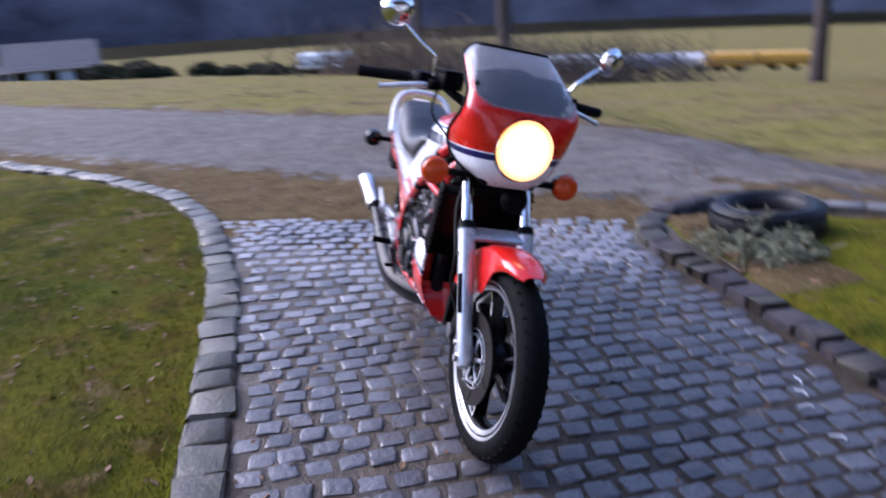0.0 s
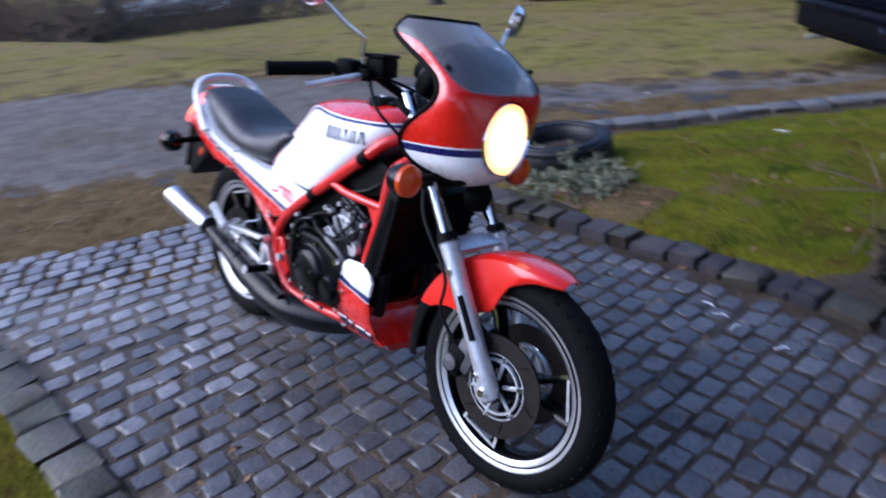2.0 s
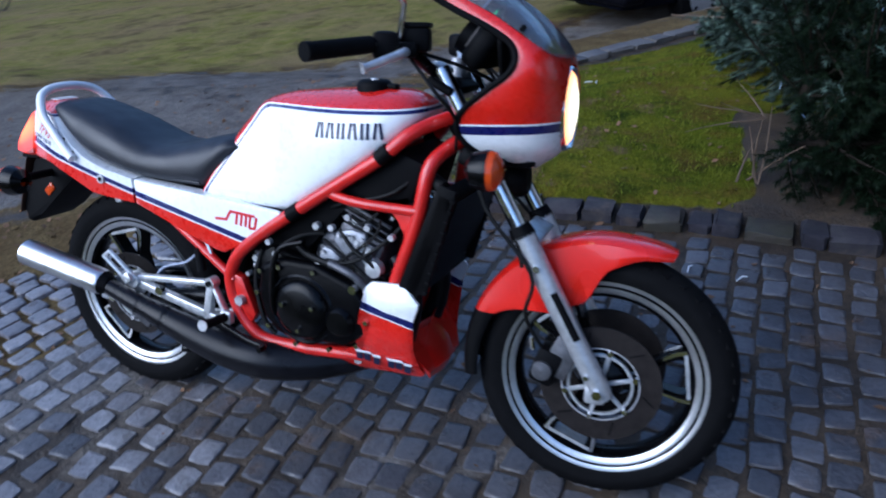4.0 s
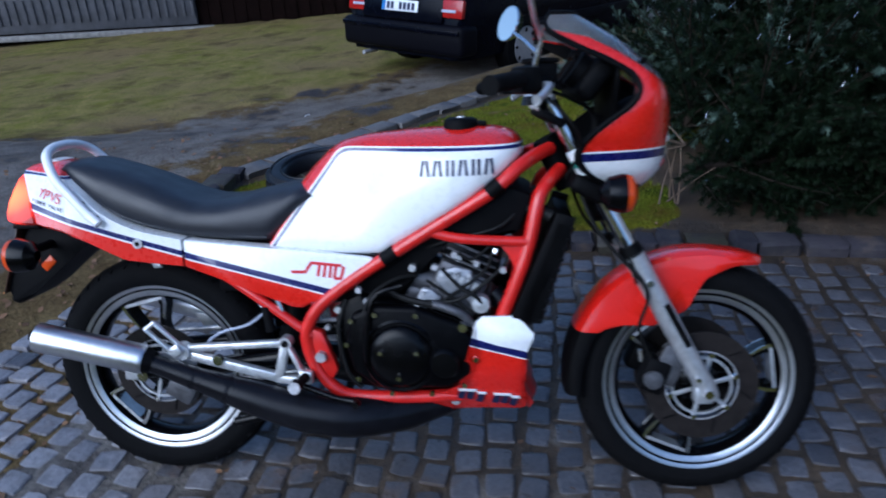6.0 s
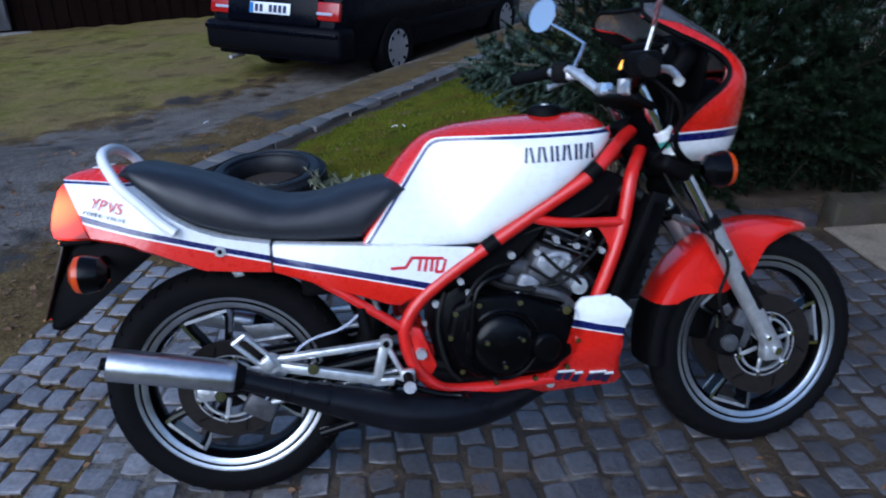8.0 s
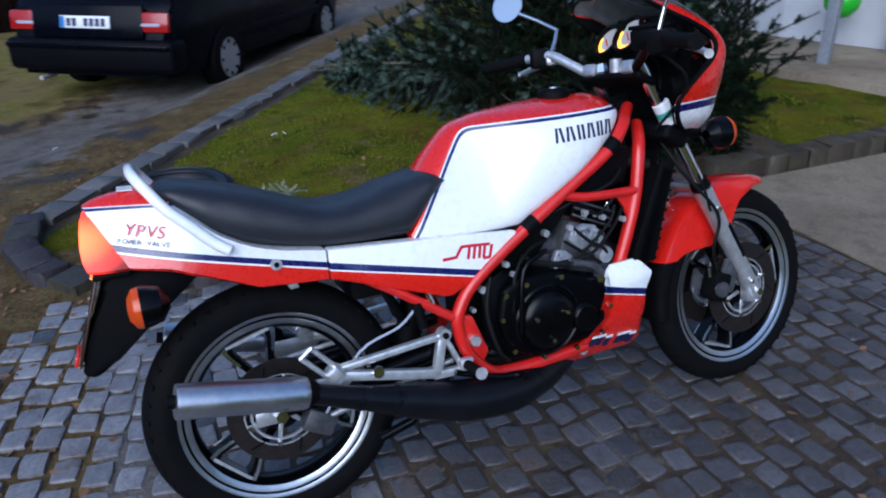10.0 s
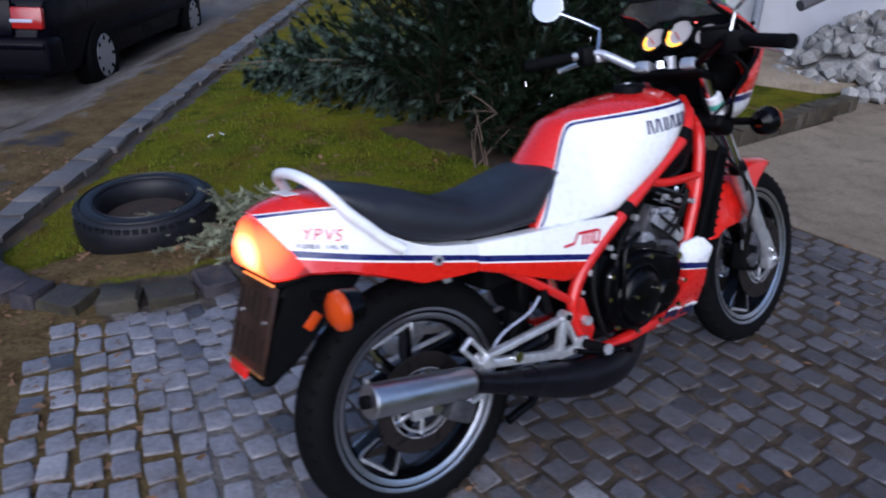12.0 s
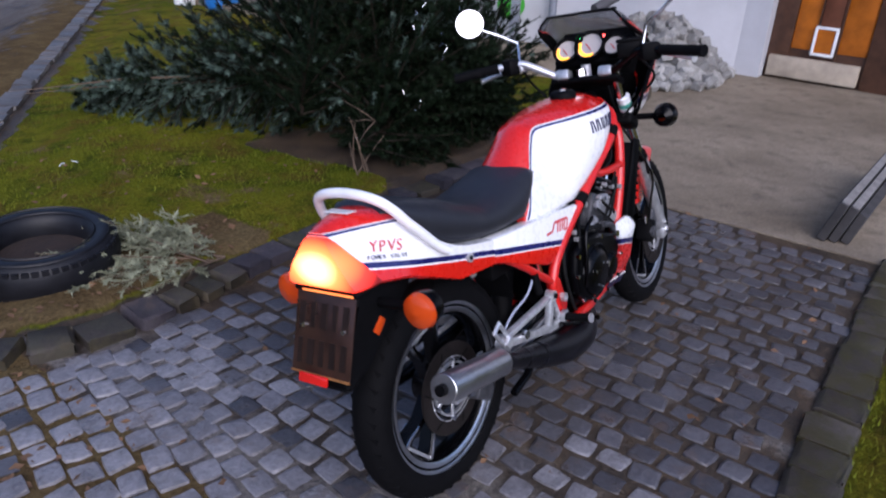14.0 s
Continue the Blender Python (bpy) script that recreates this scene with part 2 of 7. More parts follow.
def ground_material():
    m, nt, b = nodes_of("ground_cover")
    at = nt.nodes.new("ShaderNodeAttribute")
    at.attribute_name = "zone"
    s = nt.nodes.new("ShaderNodeSeparateColor")
    nt.links.new(at.outputs["Color"], s.inputs[0])
    geo = nt.nodes.new("ShaderNodeNewGeometry")
    P = geo.outputs["Position"]
    big, mid, fine = grain(nt, 0.7, 5, 0.6, P), grain(nt, 5.0, 6, 0.65, P), grain(nt, 60.0, 6, 0.7, P)
    rag = calc(nt, 'ADD', calc(nt, 'MULTIPLY_ADD', mid, 1.0, -0.5), calc(nt, 'MULTIPLY_ADD', grain(nt, 1.6, 5, 0.65, P), 1.5, -0.75))
    turf = mixc(nt, ramp(nt, big, [(0.35, (0, 0, 0)), (0.65, (1, 1, 1))]), (0.072, 0.094, 0.004), (0.168, 0.146, 0.012))
    turf = mixc(nt, ramp(nt, grain(nt, 3.0, 5, 0.7, P), [(0.48, (0, 0, 0)), (0.66, (0.9, 0.9, 0.9))]), turf, (0.022, 0.036, 0.003))
    turf = mixc(nt, ramp(nt, mid, [(0.49, (0, 0, 0)), (0.68, (0.9, 0.9, 0.9))]), turf, (0.105, 0.062, 0.014))
    moss = calc(nt, 'SUBTRACT', s.outputs[0], 1.0)
    moss.node.use_clamp = True
    turf = mixc(nt, moss, turf, mixc(nt, 1.0, turf, (0.72, 0.68, 0.70), 'MULTIPLY'))
    gravel = mixc(nt, ramp(nt, mid, [(0.35, (0, 0, 0)), (0.65, (1, 1, 1))]), (0.108, 0.096, 0.088), (0.178, 0.162, 0.148))
    gravel = mixc(nt, ramp(nt, big, [(0.5, (0, 0, 0)), (0.8, (0.7, 0.7, 0.7))]), gravel, (0.09, 0.068, 0.04))
    litter = mixc(nt, ramp(nt, mid, [(0.35, (0, 0, 0)), (0.65, (1, 1, 1))]), (0.085, 0.055, 0.025), (0.150, 0.110, 0.050))
    field = mixc(nt, ramp(nt, mid, [(0.35, (0, 0, 0)), (0.7, (1, 1, 1))]), (0.135, 0.132, 0.024), (0.230, 0.182, 0.070))
    field = mixc(nt, ramp(nt, big, [(0.42, (0, 0, 0)), (0.62, (0.85, 0.85, 0.85))]), field, (0.195, 0.142, 0.070))
    field = mixc(nt, ramp(nt, grain(nt, 1.9, 6, 0.7, P), [(0.52, (0, 0, 0)), (0.66, (0.8, 0.8, 0.8))]), field, (0.070, 0.052, 0.024))
    col = mixc(nt, ramp(nt, mid, [(0.4, (0, 0, 0)), (0.65, (1, 1, 1))]), (0.030, 0.020, 0.012), (0.080, 0.052, 0.027))
    edge = lambda sock: ramp(nt, calc(nt, 'ADD', sock, rag), [(0.42, (0, 0, 0)), (0.58, (1, 1, 1))])
    col = mixc(nt, edge(s.outputs[0]), col, turf)
    col = mixc(nt, edge(s.outputs[2]), col, litter)
    col = mixc(nt, edge(s.outputs[1]), col, gravel)
    col = mixc(nt, edge(at.outputs["Alpha"]), col, field)
    col = mixc(nt, 0.75, col, ramp(nt, fine, [(0.33, (0.35, 0.35, 0.35)), (0.5, (0.9, 0.9, 0.9)), (0.70, (1.45, 1.45, 1.42))]), 'MULTIPLY')
    nt.links.new(col, b.inputs["Base Color"])
    bare = calc(nt, 'SUBTRACT', 1.0, calc(nt, 'MAXIMUM', edge(s.outputs[0]), calc(nt, 'MAXIMUM', edge(s.outputs[2]), edge(at.outputs["Alpha"]))))
    wet = calc(nt, 'MAXIMUM', calc(nt, 'MULTIPLY', edge(s.outputs[1]), 0.2), calc(nt, 'MULTIPLY', bare, calc(nt, 'SUBTRACT', 1.0, calc(nt, 'MULTIPLY', edge(s.outputs[1]), 0.6))))
    nt.links.new(calc(nt, 'MULTIPLY_ADD', wet, -0.45, 0.95), b.inputs["Roughness"])
    nt.links.new(calc(nt, 'MULTIPLY_ADD', wet, 0.38, 0.05), b.inputs["Specular IOR Level"])
    relief(nt, b, calc(nt, 'ADD', fine, mid), 0.8, 0.02)
    return m


GROUND = ground_material()
def concrete_material():
    """Worn sandy concrete with broad stains and dark specks."""
    m, nt, b = nodes_of("concrete")
    P = nt.nodes.new("ShaderNodeNewGeometry").outputs["Position"]
    big, mid, fine = grain(nt, 0.9, 6, 0.65, P), grain(nt, 7.0, 5, 0.6, P), grain(nt, 70.0, 5, 0.7, P)
    c = mixc(nt, ramp(nt, big, [(0.35, (0, 0, 0)), (0.62, (1, 1, 1))]), (0.150, 0.120, 0.085), (0.270, 0.226, 0.168))
    c = mixc(nt, ramp(nt, mid, [(0.52, (0, 0, 0)), (0.72, (0.6, 0.6, 0.6))]), c, (0.085, 0.068, 0.050))
    c = mixc(nt, 0.6, c, ramp(nt, fine, [(0.3, (0.5, 0.5, 0.5)), (0.5, (0.95, 0.95, 0.95)), (0.7, (1.3, 1.3, 1.3))]), 'MULTIPLY')
    nt.links.new(c, b.inputs["Base Color"])
    b.inputs["Roughness"].default_value = 0.85
    b.inputs["Specular IOR Level"].default_value = 0.3
    relief(nt, b, calc(nt, 'ADD', fine, mid), 0.5, 0.006)
    return m


CONCRETE = concrete_material()
PLASTER = plain("white_render", (0.49, 0.50, 0.53), 0.8, vary=0.06, scale=4.0, bump=0.2)
BROWN_WOOD = plain("brown_wood", (0.07, 0.032, 0.018), 0.5, vary=0.35, scale=9)
ORANGE_GLASS = plain("amber_door_glass", (0.40, 0.115, 0.008), 0.25, coat=0.3, vary=0.35, scale=5)
GREY_WOOD = plain("grey_plank", (0.20, 0.19, 0.18), 0.8, vary=0.35, scale=12, bump=0.3)
POST_PAINT = plain("post_paint", (0.22, 0.24, 0.28), 0.5, vary=0.15)
CAR_PAINT = plain("car_paint", (0.0012, 0.0016, 0.0045), 0.25, vary=0.2, spec=0.09)
CAR_TRIM = plain("car_trim", (0.002, 0.002, 0.004), 0.5, vary=0.2, spec=0.08)
CAR_GLASS = plain("car_glass", (0.002, 0.002, 0.003), 0.15, vary=0.1, spec=0.3)
CAR_LENS = plain("car_tail_lens", (0.28, 0.006, 0.006), 0.2, coat=0.2)
PLATE_WHITE = plain("plate_white", (0.72, 0.74, 0.78), 0.4, vary=0.05)
PLATE_MARK = plain("plate_mark", (0.012, 0.006, 0.004), 0.4, vary=0.4, scale=30)
PLATE_BROWN = plain("plate_face", (0.032, 0.015, 0.010), 0.3, vary=0.45, scale=20)
TWIG_DARK = plain("dark_twig", (0.020, 0.015, 0.011), 0.9, vary=0.4, scale=14, bump=0.4, spec=0.1)
BARK = plain("bark", (0.055, 0.042, 0.035), 0.9, vary=0.4, scale=14, bump=0.6)
# Dark and pale needles put the heap's shaded depth and lit sprays into colour.
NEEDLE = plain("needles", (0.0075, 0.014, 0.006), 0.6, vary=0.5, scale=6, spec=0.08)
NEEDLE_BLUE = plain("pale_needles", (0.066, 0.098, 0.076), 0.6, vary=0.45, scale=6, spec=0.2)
SILVER_LEAF = plain("silver_leaf", (0.21, 0.225, 0.15), 0.7, vary=0.35, scale=10, spec=0.2)
DRY_TWIG = plain("dry_twig", (0.11, 0.075, 0.048), 0.85, vary=0.35, scale=12)
GRASS_BLADE = plain("grass_blade", (0.105, 0.122, 0.008), 0.7, vary=0.5, scale=3, spec=0.1)
BARN_DARK = plain("barn_boards", (0.006, 0.003, 0.0025), 0.9, vary=0.4, scale=6, bump=0.3, spec=0.05)
BARN_GREY = plain("barn_grey", (0.06, 0.06, 0.068), 0.8, vary=0.3, scale=5, bump=0.3)
GREEN_BALL = plain("green_plastic", (0.05, 0.42, 0.015), 0.35, vary=0.1)
BLUE_BAG = plain("blue_plastic", (0.02, 0.14, 0.42), 0.4, vary=0.2)
# Bluish tint carries the haze of distance in the hills' colour.
FOREST = plain("hazed_forest", (0.028, 0.033, 0.046), 0.95, vary=0.5, scale=0.05, spec=0.0)


# ---- building blocks ----
def V(*a):
    return Vector(a)


def finish(bm, name, mat, smooth=40):
    bmesh.ops.recalc_face_normals(bm, faces=bm.faces)
    for f in bm.faces:
        f.smooth = True
    for e in bm.edges:
        if len(e.link_faces) != 2 or e.calc_face_angle(0.0) > radians(smooth):
            e.smooth = False
    me = bpy.data.meshes.new(name)
    bm.to_mesh(me)
    bm.free()
    for k in (mat if isinstance(mat, (list, tuple)) else [mat]):
        me.materials.append(k)
    return me


def part(name, bm, mat, parent, label="", smooth=40):
    ob = new(name, finish(bm, name, mat, smooth))
    if parent is not None:
        ob.parent = parent
    return tagged(ob, label)


def thing(name, label, category, group="", m=None):
    ob = tagged(new(name), label, category, group)
    if m is not None:
        ob.matrix_basis = m
    return ob


def lone(name, bm, mat, label, category, group="", kind="", m=None, smooth=40):
    ob = tagged(part(name, bm, mat, None, "", smooth), label, category, group, kind)
    if m is not None:
        ob.matrix_basis = m
    return ob


def loft(rings, caps=True, closed=True, bm=None):
    bm = bm or bmesh.new()
    vs = [[bm.verts.new(p) for p in r] for r in rings]
    n = len(rings[0])
    for a, b in zip(vs, vs[1:]):
        for i in range(n if closed else n - 1):
            j = (i + 1) % n
            bm.faces.new((a[i], a[j], b[j], b[i]))
    if caps and closed:
        bm.faces.new(vs[0][::-1])
        bm.faces.new(vs[-1])
    return bm


def tube(pts, r, seg=10, bm=None, caps=True, steps=0, flat=1.0):
    """A pipe through the points; r is one radius or one for each point; steps rounds the bends."""
    pts = [Vector(p) for p in pts]
    rs = list(r) if isinstance(r, (list, tuple)) else [r] * len(pts)
    if steps and len(pts) > 2:
        q, rr = [], []
        for i in range(len(pts) - 1):
            p0, p1, p2, p3 = pts[max(i - 1, 0)], pts[i], pts[i + 1], pts[min(i + 2, len(pts) - 1)]
            for k in range(steps):
                t = k / steps
                q.append(0.5 * ((2 * p1) + (p2 - p0) * t + (2 * p0 - 5 * p1 + 4 * p2 - p3) * t * t + (3 * p1 - p0 - 3 * p2 + p3) * t ** 3))
                rr.append(rs[i] + (rs[i + 1] - rs[i]) * t)
        pts, rs = q + [pts[-1]], rr + [rs[-1]]
    up = None
    rings = []
    for i, p in enumerate(pts):
        d = (pts[min(i + 1, len(pts) - 1)] - pts[max(i - 1, 0)]).normalized()
        if up is None:
            up = d.orthogonal().normalized() if abs(d.y) > 0.9 else (Vector((0, 1, 0)) - d * d.y).normalized()
        up = (up - d * up.dot(d)).normalized()
        side = d.cross(up)
        rings.append([p + (up * math.cos(2 * math.pi * k / seg) * flat + side * math.sin(2 * math.pi * k / seg)) * rs[i] for k in range(seg)])
    return loft(rings, caps, True, bm)


def lathe(profile, centre, seg=48, axis='y', bm=None, closed=False, sweep=2 * math.pi, start=0.0):
    """Turn (radius, along) points round an axis."""
    bm = bm or bmesh.new()
    c = Vector(centre)
    full = abs(sweep - 2 * math.pi) < 1e-6
    rows = []
    for k in range(seg if full else seg + 1):
        a = start + sweep * k / seg
        ca, sa = math.cos(a), math.sin(a)
        rows.append([bm.verts.new(c + (V(r * ca, h, r * sa) if axis == 'y' else V(r * ca, r * sa, h) if axis == 'z' else V(h, r * ca, r * sa))) for r, h in profile])
    n = len(profile)
    for k in range(seg):
        a, b = rows[k], rows[(k + 1) % len(rows)]
        for i in range(n if closed else n - 1):
            j = (i + 1) % n
            bm.faces.new((a[i], a[j], b[j], b[i]))
    return bm


def box(size, m=None, bevel=0.0, seg=2, bm=None, taper=1.0):
    own = bmesh.new()
    bmesh.ops.create_cube(own, size=1.0)
    for v in own.verts:
        k = taper if v.co.z > 0 else 1.0
        v.co = V(v.co.x * size[0] * k, v.co.y * size[1] * k, v.co.z * size[2])
    if bevel:
        bmesh.ops.bevel(own, geom=own.edges[:], offset=bevel, segments=seg, affect='EDGES', profile=0.5)
    if m is not None:
        own.transform(m)
    return own if bm is None else join(bm, own)


def join(bm, other):
    me = bpy.data.meshes.new("joined")
    other.to_mesh(me)
    other.free()
    bm.from_mesh(me)
    bpy.data.meshes.remove(me)
    return bm


def slab(outline, y0, y1, bevel=0.0, plane='xz', seg=2):
    """A flat outline given depth from y0 to y1."""
    bm = bmesh.new()
    put = (lambda a, b, c: V(a, c, b)) if plane == 'xz' else (lambda a, b, c: V(a, b, c)) if plane == 'xy' else (lambda a, b, c: V(c, a, b))
    lo = [bm.verts.new(put(a, b, y0)) for a, b in outline]
    hi = [bm.verts.new(put(a, b, y1)) for a, b in outline]
    n = len(outline)
    bm.faces.new(lo)
    bm.faces.new(hi[::-1])
    for i in range(n):
        bm.faces.new((lo[i], lo[(i + 1) % n], hi[(i + 1) % n], hi[i]))
    if bevel:
        bmesh.ops.bevel(bm, geom=bm.edges[:], offset=bevel, segments=seg, affect='EDGES', profile=0.5)
    return bm


def mirrored(bm):
    for v in bm.verts:
        v.co.y = -v.co.y
    return bm


def lerp(table, x):
    """Straight-line value at x of a table of (x, value)."""
    if x <= table[0][0]:
        return table[0][1]
    for (a, p), (b, q) in zip(table, table[1:]):
        if x <= b:
            return p + (q - p) * (x - a) / (b - a)
    return table[-1][1]


def smooth_lerp(table, x):
    if x <= table[0][0]:
        return table[0][1]
    for (a, p), (b, q) in zip(table, table[1:]):
        if x <= b:
            t = (x - a) / (b - a)
            return p + (q - p) * t * t * (3 - 2 * t)
    return table[-1][1]


def curve_lerp(table, x):
    """Smooth curve through a table of (x, value)."""
    if x <= table[0][0]:
        return table[0][1]
    for i in range(len(table) - 1):
        (a, p), (b, q) = table[i], table[i + 1]
        if x <= b:
            t, h = (x - a) / (b - a), b - a
            (a0, p0), (b1, q1) = table[max(i - 1, 0)], table[min(i + 2, len(table) - 1)]
            m0, m1 = (q - p0) / (b - a0) * h, (q1 - p) / (b1 - a) * h
            return (2 * t ** 3 - 3 * t * t + 1) * p + (t ** 3 - 2 * t * t + t) * m0 + (3 * t * t - 2 * t ** 3) * q + (t ** 3 - t * t) * m1
    return table[-1][1]


def spow(v, e):
    return math.copysign(abs(v) ** e, v)


# ---- ground ----
ROAD0, ROAD_D, ROAD_N = Vector((-0.595, 2.357)), Vector((0.60, 0.80)), Vector((-0.80, 0.60))
LEFT_EDGE = [(-9.0, -9.0), (-4.0, -3.3), (-3.0, -2.15), (-2.19, -1.46), (-1.41, -1.13), (-0.44, -0.97), (0.6, -0.92), (2.6, -0.90), (9.0, -0.9)]
RIGHT_EDGE = [(-0.80, 9.0), (-0.78, 2.0), (-0.66, 1.72), (-0.46, 1.52), (-0.15, 1.41), (0.5, 1.43), (1.4, 1.455), (2.4, 1.43), (4.4, 1.40), (9.0, 1.5)]


def road_side(x, y):
    """How far a point lies from the lawn's road kerb, towards the road."""
    return (x - ROAD0.x) * ROAD_N.x + (y - ROAD0.y) * ROAD_N.y


def ease(v, a, b):
    t = max(0.0, min(1.0, (v - a) / (b - a)))
    return t * t * (3 - 2 * t)


def soft(v):
    return (math.sqrt(v * v + 0.6) + v) / 2


def fall(x, y):
    """The land's height: level in the yard, a sunken track past the lawn, then down to the valley."""
    u = road_side(x, y)
    sunk = 0.42 * ease(u, 0.30, 1.7) * ease(y, 2.2, 5.0)
    return max(-12.0, -(sunk + ease(u, 0, 3) * (0.055 * soft(u - 2.6) + 0.02 * soft(u - 14) + 0.035 * soft(-x - 10))))


def zone(x, y):
    """Cover of the ground: turf, gravel, litter, field; and its height."""
    u = road_side(x, y)
    turf = gravel = litter = field = 0.0
    z = fall(x, y)
    left, right = lerp(LEFT_EDGE, x), lerp(RIGHT_EDGE, x)
    on_right = y > right and u < 0
    on_left = y < left and u < 0.2
    if on_right or on_left:
        # No turf beside the road kerb: dark soil stands in for its shadow gap.
        turf = 1.0 if not on_right or u < -0.14 else 0.0
        litter = 0.27
        if on_right and abs(x - 0.05) < 0.65 and y < 1.85:
            litter = 0.80
        elif on_right and y < 2.55 + 0.25 * noise.noise((x * 2.0, y * 2.0, 6)) and 1.56 + 0.12 * noise.noise((x * 3, y * 3, 1)) < x < 3.15:
            turf, litter = 0.0, 0.30
        elif on_left:
            turf, litter = 2.0, 0.31
        z += (-0.030 + 0.080 * ease(-u, 0.20, 0.80)) if on_right else 0.012
        z += 0.012 * noise.noise((x * 2.2, y * 2.2, 0)) + 0.006 * noise.noise((x * 9, y * 9, 3))
    elif u > -1.6 and (x < -0.4 or y > 2):
        far = 2.75 + 0.35 * noise.noise((x * 0.5, y * 0.5, 9))
        near = 0.35 - 0.5 * (1 - ease(y, 1.8, 2.4)) + 0.12 * ease(y, 2.6, 4.0)
        gravel = (0.66 if y > 2.2 else 0.80) * ease(u, near - 0.45, near + 0.45) * (1 - ease(u, far - 0.75, far + 0.55))
        field = ease(u, far - 0.6, far + 0.6)
        litter = max(1 - ease(u, near - 0.5, near + 0.5), 0.62)
        turf = 0.42 * (1 - ease(u, near - 0.2, near + 0.9)) if y > 2 else 0.2
        z += 0.015 * noise.noise((x * 1.5, y * 1.5, 5)) + (0.03 * noise.noise((x * 4, y * 4, 7)) if u > far - 0.3 else 0)
        z -= 0.01
    else:
        gravel = 0.72 * (1 - ease(x + 0.2 * noise.noise((x, y, 8)), -0.9, 0.45)) + 0.26
        z -= 0.0035
    return turf, gravel, litter, field, z


def axis_steps(lo, hi, step):
    a = list(np.arange(lo, hi + 1e-6, step))
    g, k = step, a[-1]
    while k < 900:
        g *= 1.22
        k += g
        a.append(k)
    g, k = step, a[0]
    while k > -900:
        g *= 1.22
        k -= g
        a.insert(0, k)
    return a


gx, gy = axis_steps(-5.0, 5.5, 0.07), axis_steps(-3.0, 6.0, 0.07)
verts, cover = [], []
for x in gx:
    for y in gy:
        *c, z = zone(x, y)
        verts.append((x, y, z))
        cover.append(c)
ny = len(gy)
faces = [(i * ny + j, (i + 1) * ny + j, (i + 1) * ny + j + 1, i * ny + j + 1) for i in range(len(gx) - 1) for j in range(ny - 1)]
me = bpy.data.meshes.new("ground")
me.from_pydata(verts, [], faces)
me.polygons.foreach_set("use_smooth", [True] * len(faces))
attr = me.color_attributes.new("zone", 'FLOAT_COLOR', 'POINT')
attr.data.foreach_set("color", np.array(cover, dtype=np.float32).ravel())
me.materials.append(GROUND)
ground = tagged(new("ground", me), "damp yard ground of mossy turf, gravel track and winter field", "ground", kind="structure")

# concrete apron before the garage
bm = slab([(2.41, -0.62), (2.40, 1.24), (4.3, 1.24), (4.75, 1.58), (5.75, 1.28), (6.9, 1.3), (9.0, 1.0), (9.0, -4.0), (2.4, -4.0)], -0.10, 0.004, plane='xy')
lone("concrete_apron", bm, CONCRETE, "sandy worn concrete apron in front of the house", "pavement", kind="structure")


# ---- house ----
HX, HY = 6.32, 0.88            # foot of the white wall beside the door
HD = Vector((0.02, 1.0, 0)).normalized()
HN = Vector((-HD.y, HD.x, 0))  # points away from the house front
HOUSE = Matrix(((HD.x, HN.x, 0, HX), (HD.y, HN.y, 0, HY), (0, 0, 1, 0), (0, 0, 0, 1)))
house = thing("house", "white rendered house with brown door of amber glass", "house", m=HOUSE)
part("wall", box((1.2, 0.3, 3.6), pose(0.6, -0.15, 1.8)), PLASTER, house)
part("wall", box((3.0, 0.3, 3.6), pose(-2.95, -0.15, 1.8)), PLASTER, house)
part("wall", box((1.45, 0.3, 1.3), pose(-0.725, -0.15, 2.95)), PLASTER, house)
part("roof", box((14.0, 3.0, 0.16), pose(2.5, 0.3, 3.72, 6), 0.03), BROWN_WOOD, house)
door = part("door", box((1.45, 0.06, 2.3), pose(-0.725, -0.22, 1.15)), BROWN_WOOD, house, "brown wooden door with tall amber panes")
for x, w in ((-0.295, 0.20), (-0.73, 0.25)):
    part("pane", box((w, 0.02, 1.75), pose(x, -0.185, 1.17), 0.004), ORANGE_GLASS, door, "amber glass pane")
for x, w in ((-0.0965, 0.193), (-0.40, 0.010), (-0.5975, 0.015), (-1.155, 0.59)):
    part("stile", box((w, 0.05, 2.3), pose(x, -0.175, 1.15), 0.004), BROWN_WOOD, door)
part("panel", box((0.175, 0.03, 1.75), pose(-0.4975, -0.18, 1.17), 0.006), plain("red_brown_wood", (0.13, 0.045, 0.022), 0.45, vary=0.3, scale=8), door, "red brown middle panel")
part("kick_board", box((0.80, 0.07, 0.19), pose(-0.435, -0.135, 0.125), 0.008), plain("pale_board", (0.42, 0.36, 0.28), 0.7, vary=0.25, scale=6), door, "pale board at the foot")
bm = box((0.20, 0.03, 0.026), pose(-0.482, -0.15, 0.27), 0.006)
for dx, dz, sx, sz in ((0, 0.24, 0.20, 0.026), (-0.09, 0.12, 0.026, 0.24), (0.09, 0.12, 0.026, 0.24)):
    box((sx, 0.03, sz), pose(-0.482 + dx, -0.15, 0.27 + dz), 0.006, bm=bm)
flap = part("cat_flap", bm, WHITE_PAINT, door, "white framed cat flap")
part("flap_pane", box((0.155, 0.012, 0.21), pose(-0.482, -0.156, 0.39)), ORANGE_GLASS, flap)


def wall_between(name, a, b, h, t, mat, parent, z=0.0):
    """A wall from a to b (house plan), t thick to its right."""
    d = Vector((b[0] - a[0], b[1] - a[1], 0))
    k = d.length
    m = Matrix.Translation((a[0], a[1], z)) @ Matrix.Rotation(math.atan2(d.y, d.x), 4, 'Z')
    return part(name, box((k, t, h), m @ pose(k / 2, -t / 2, h / 2)), mat, parent)


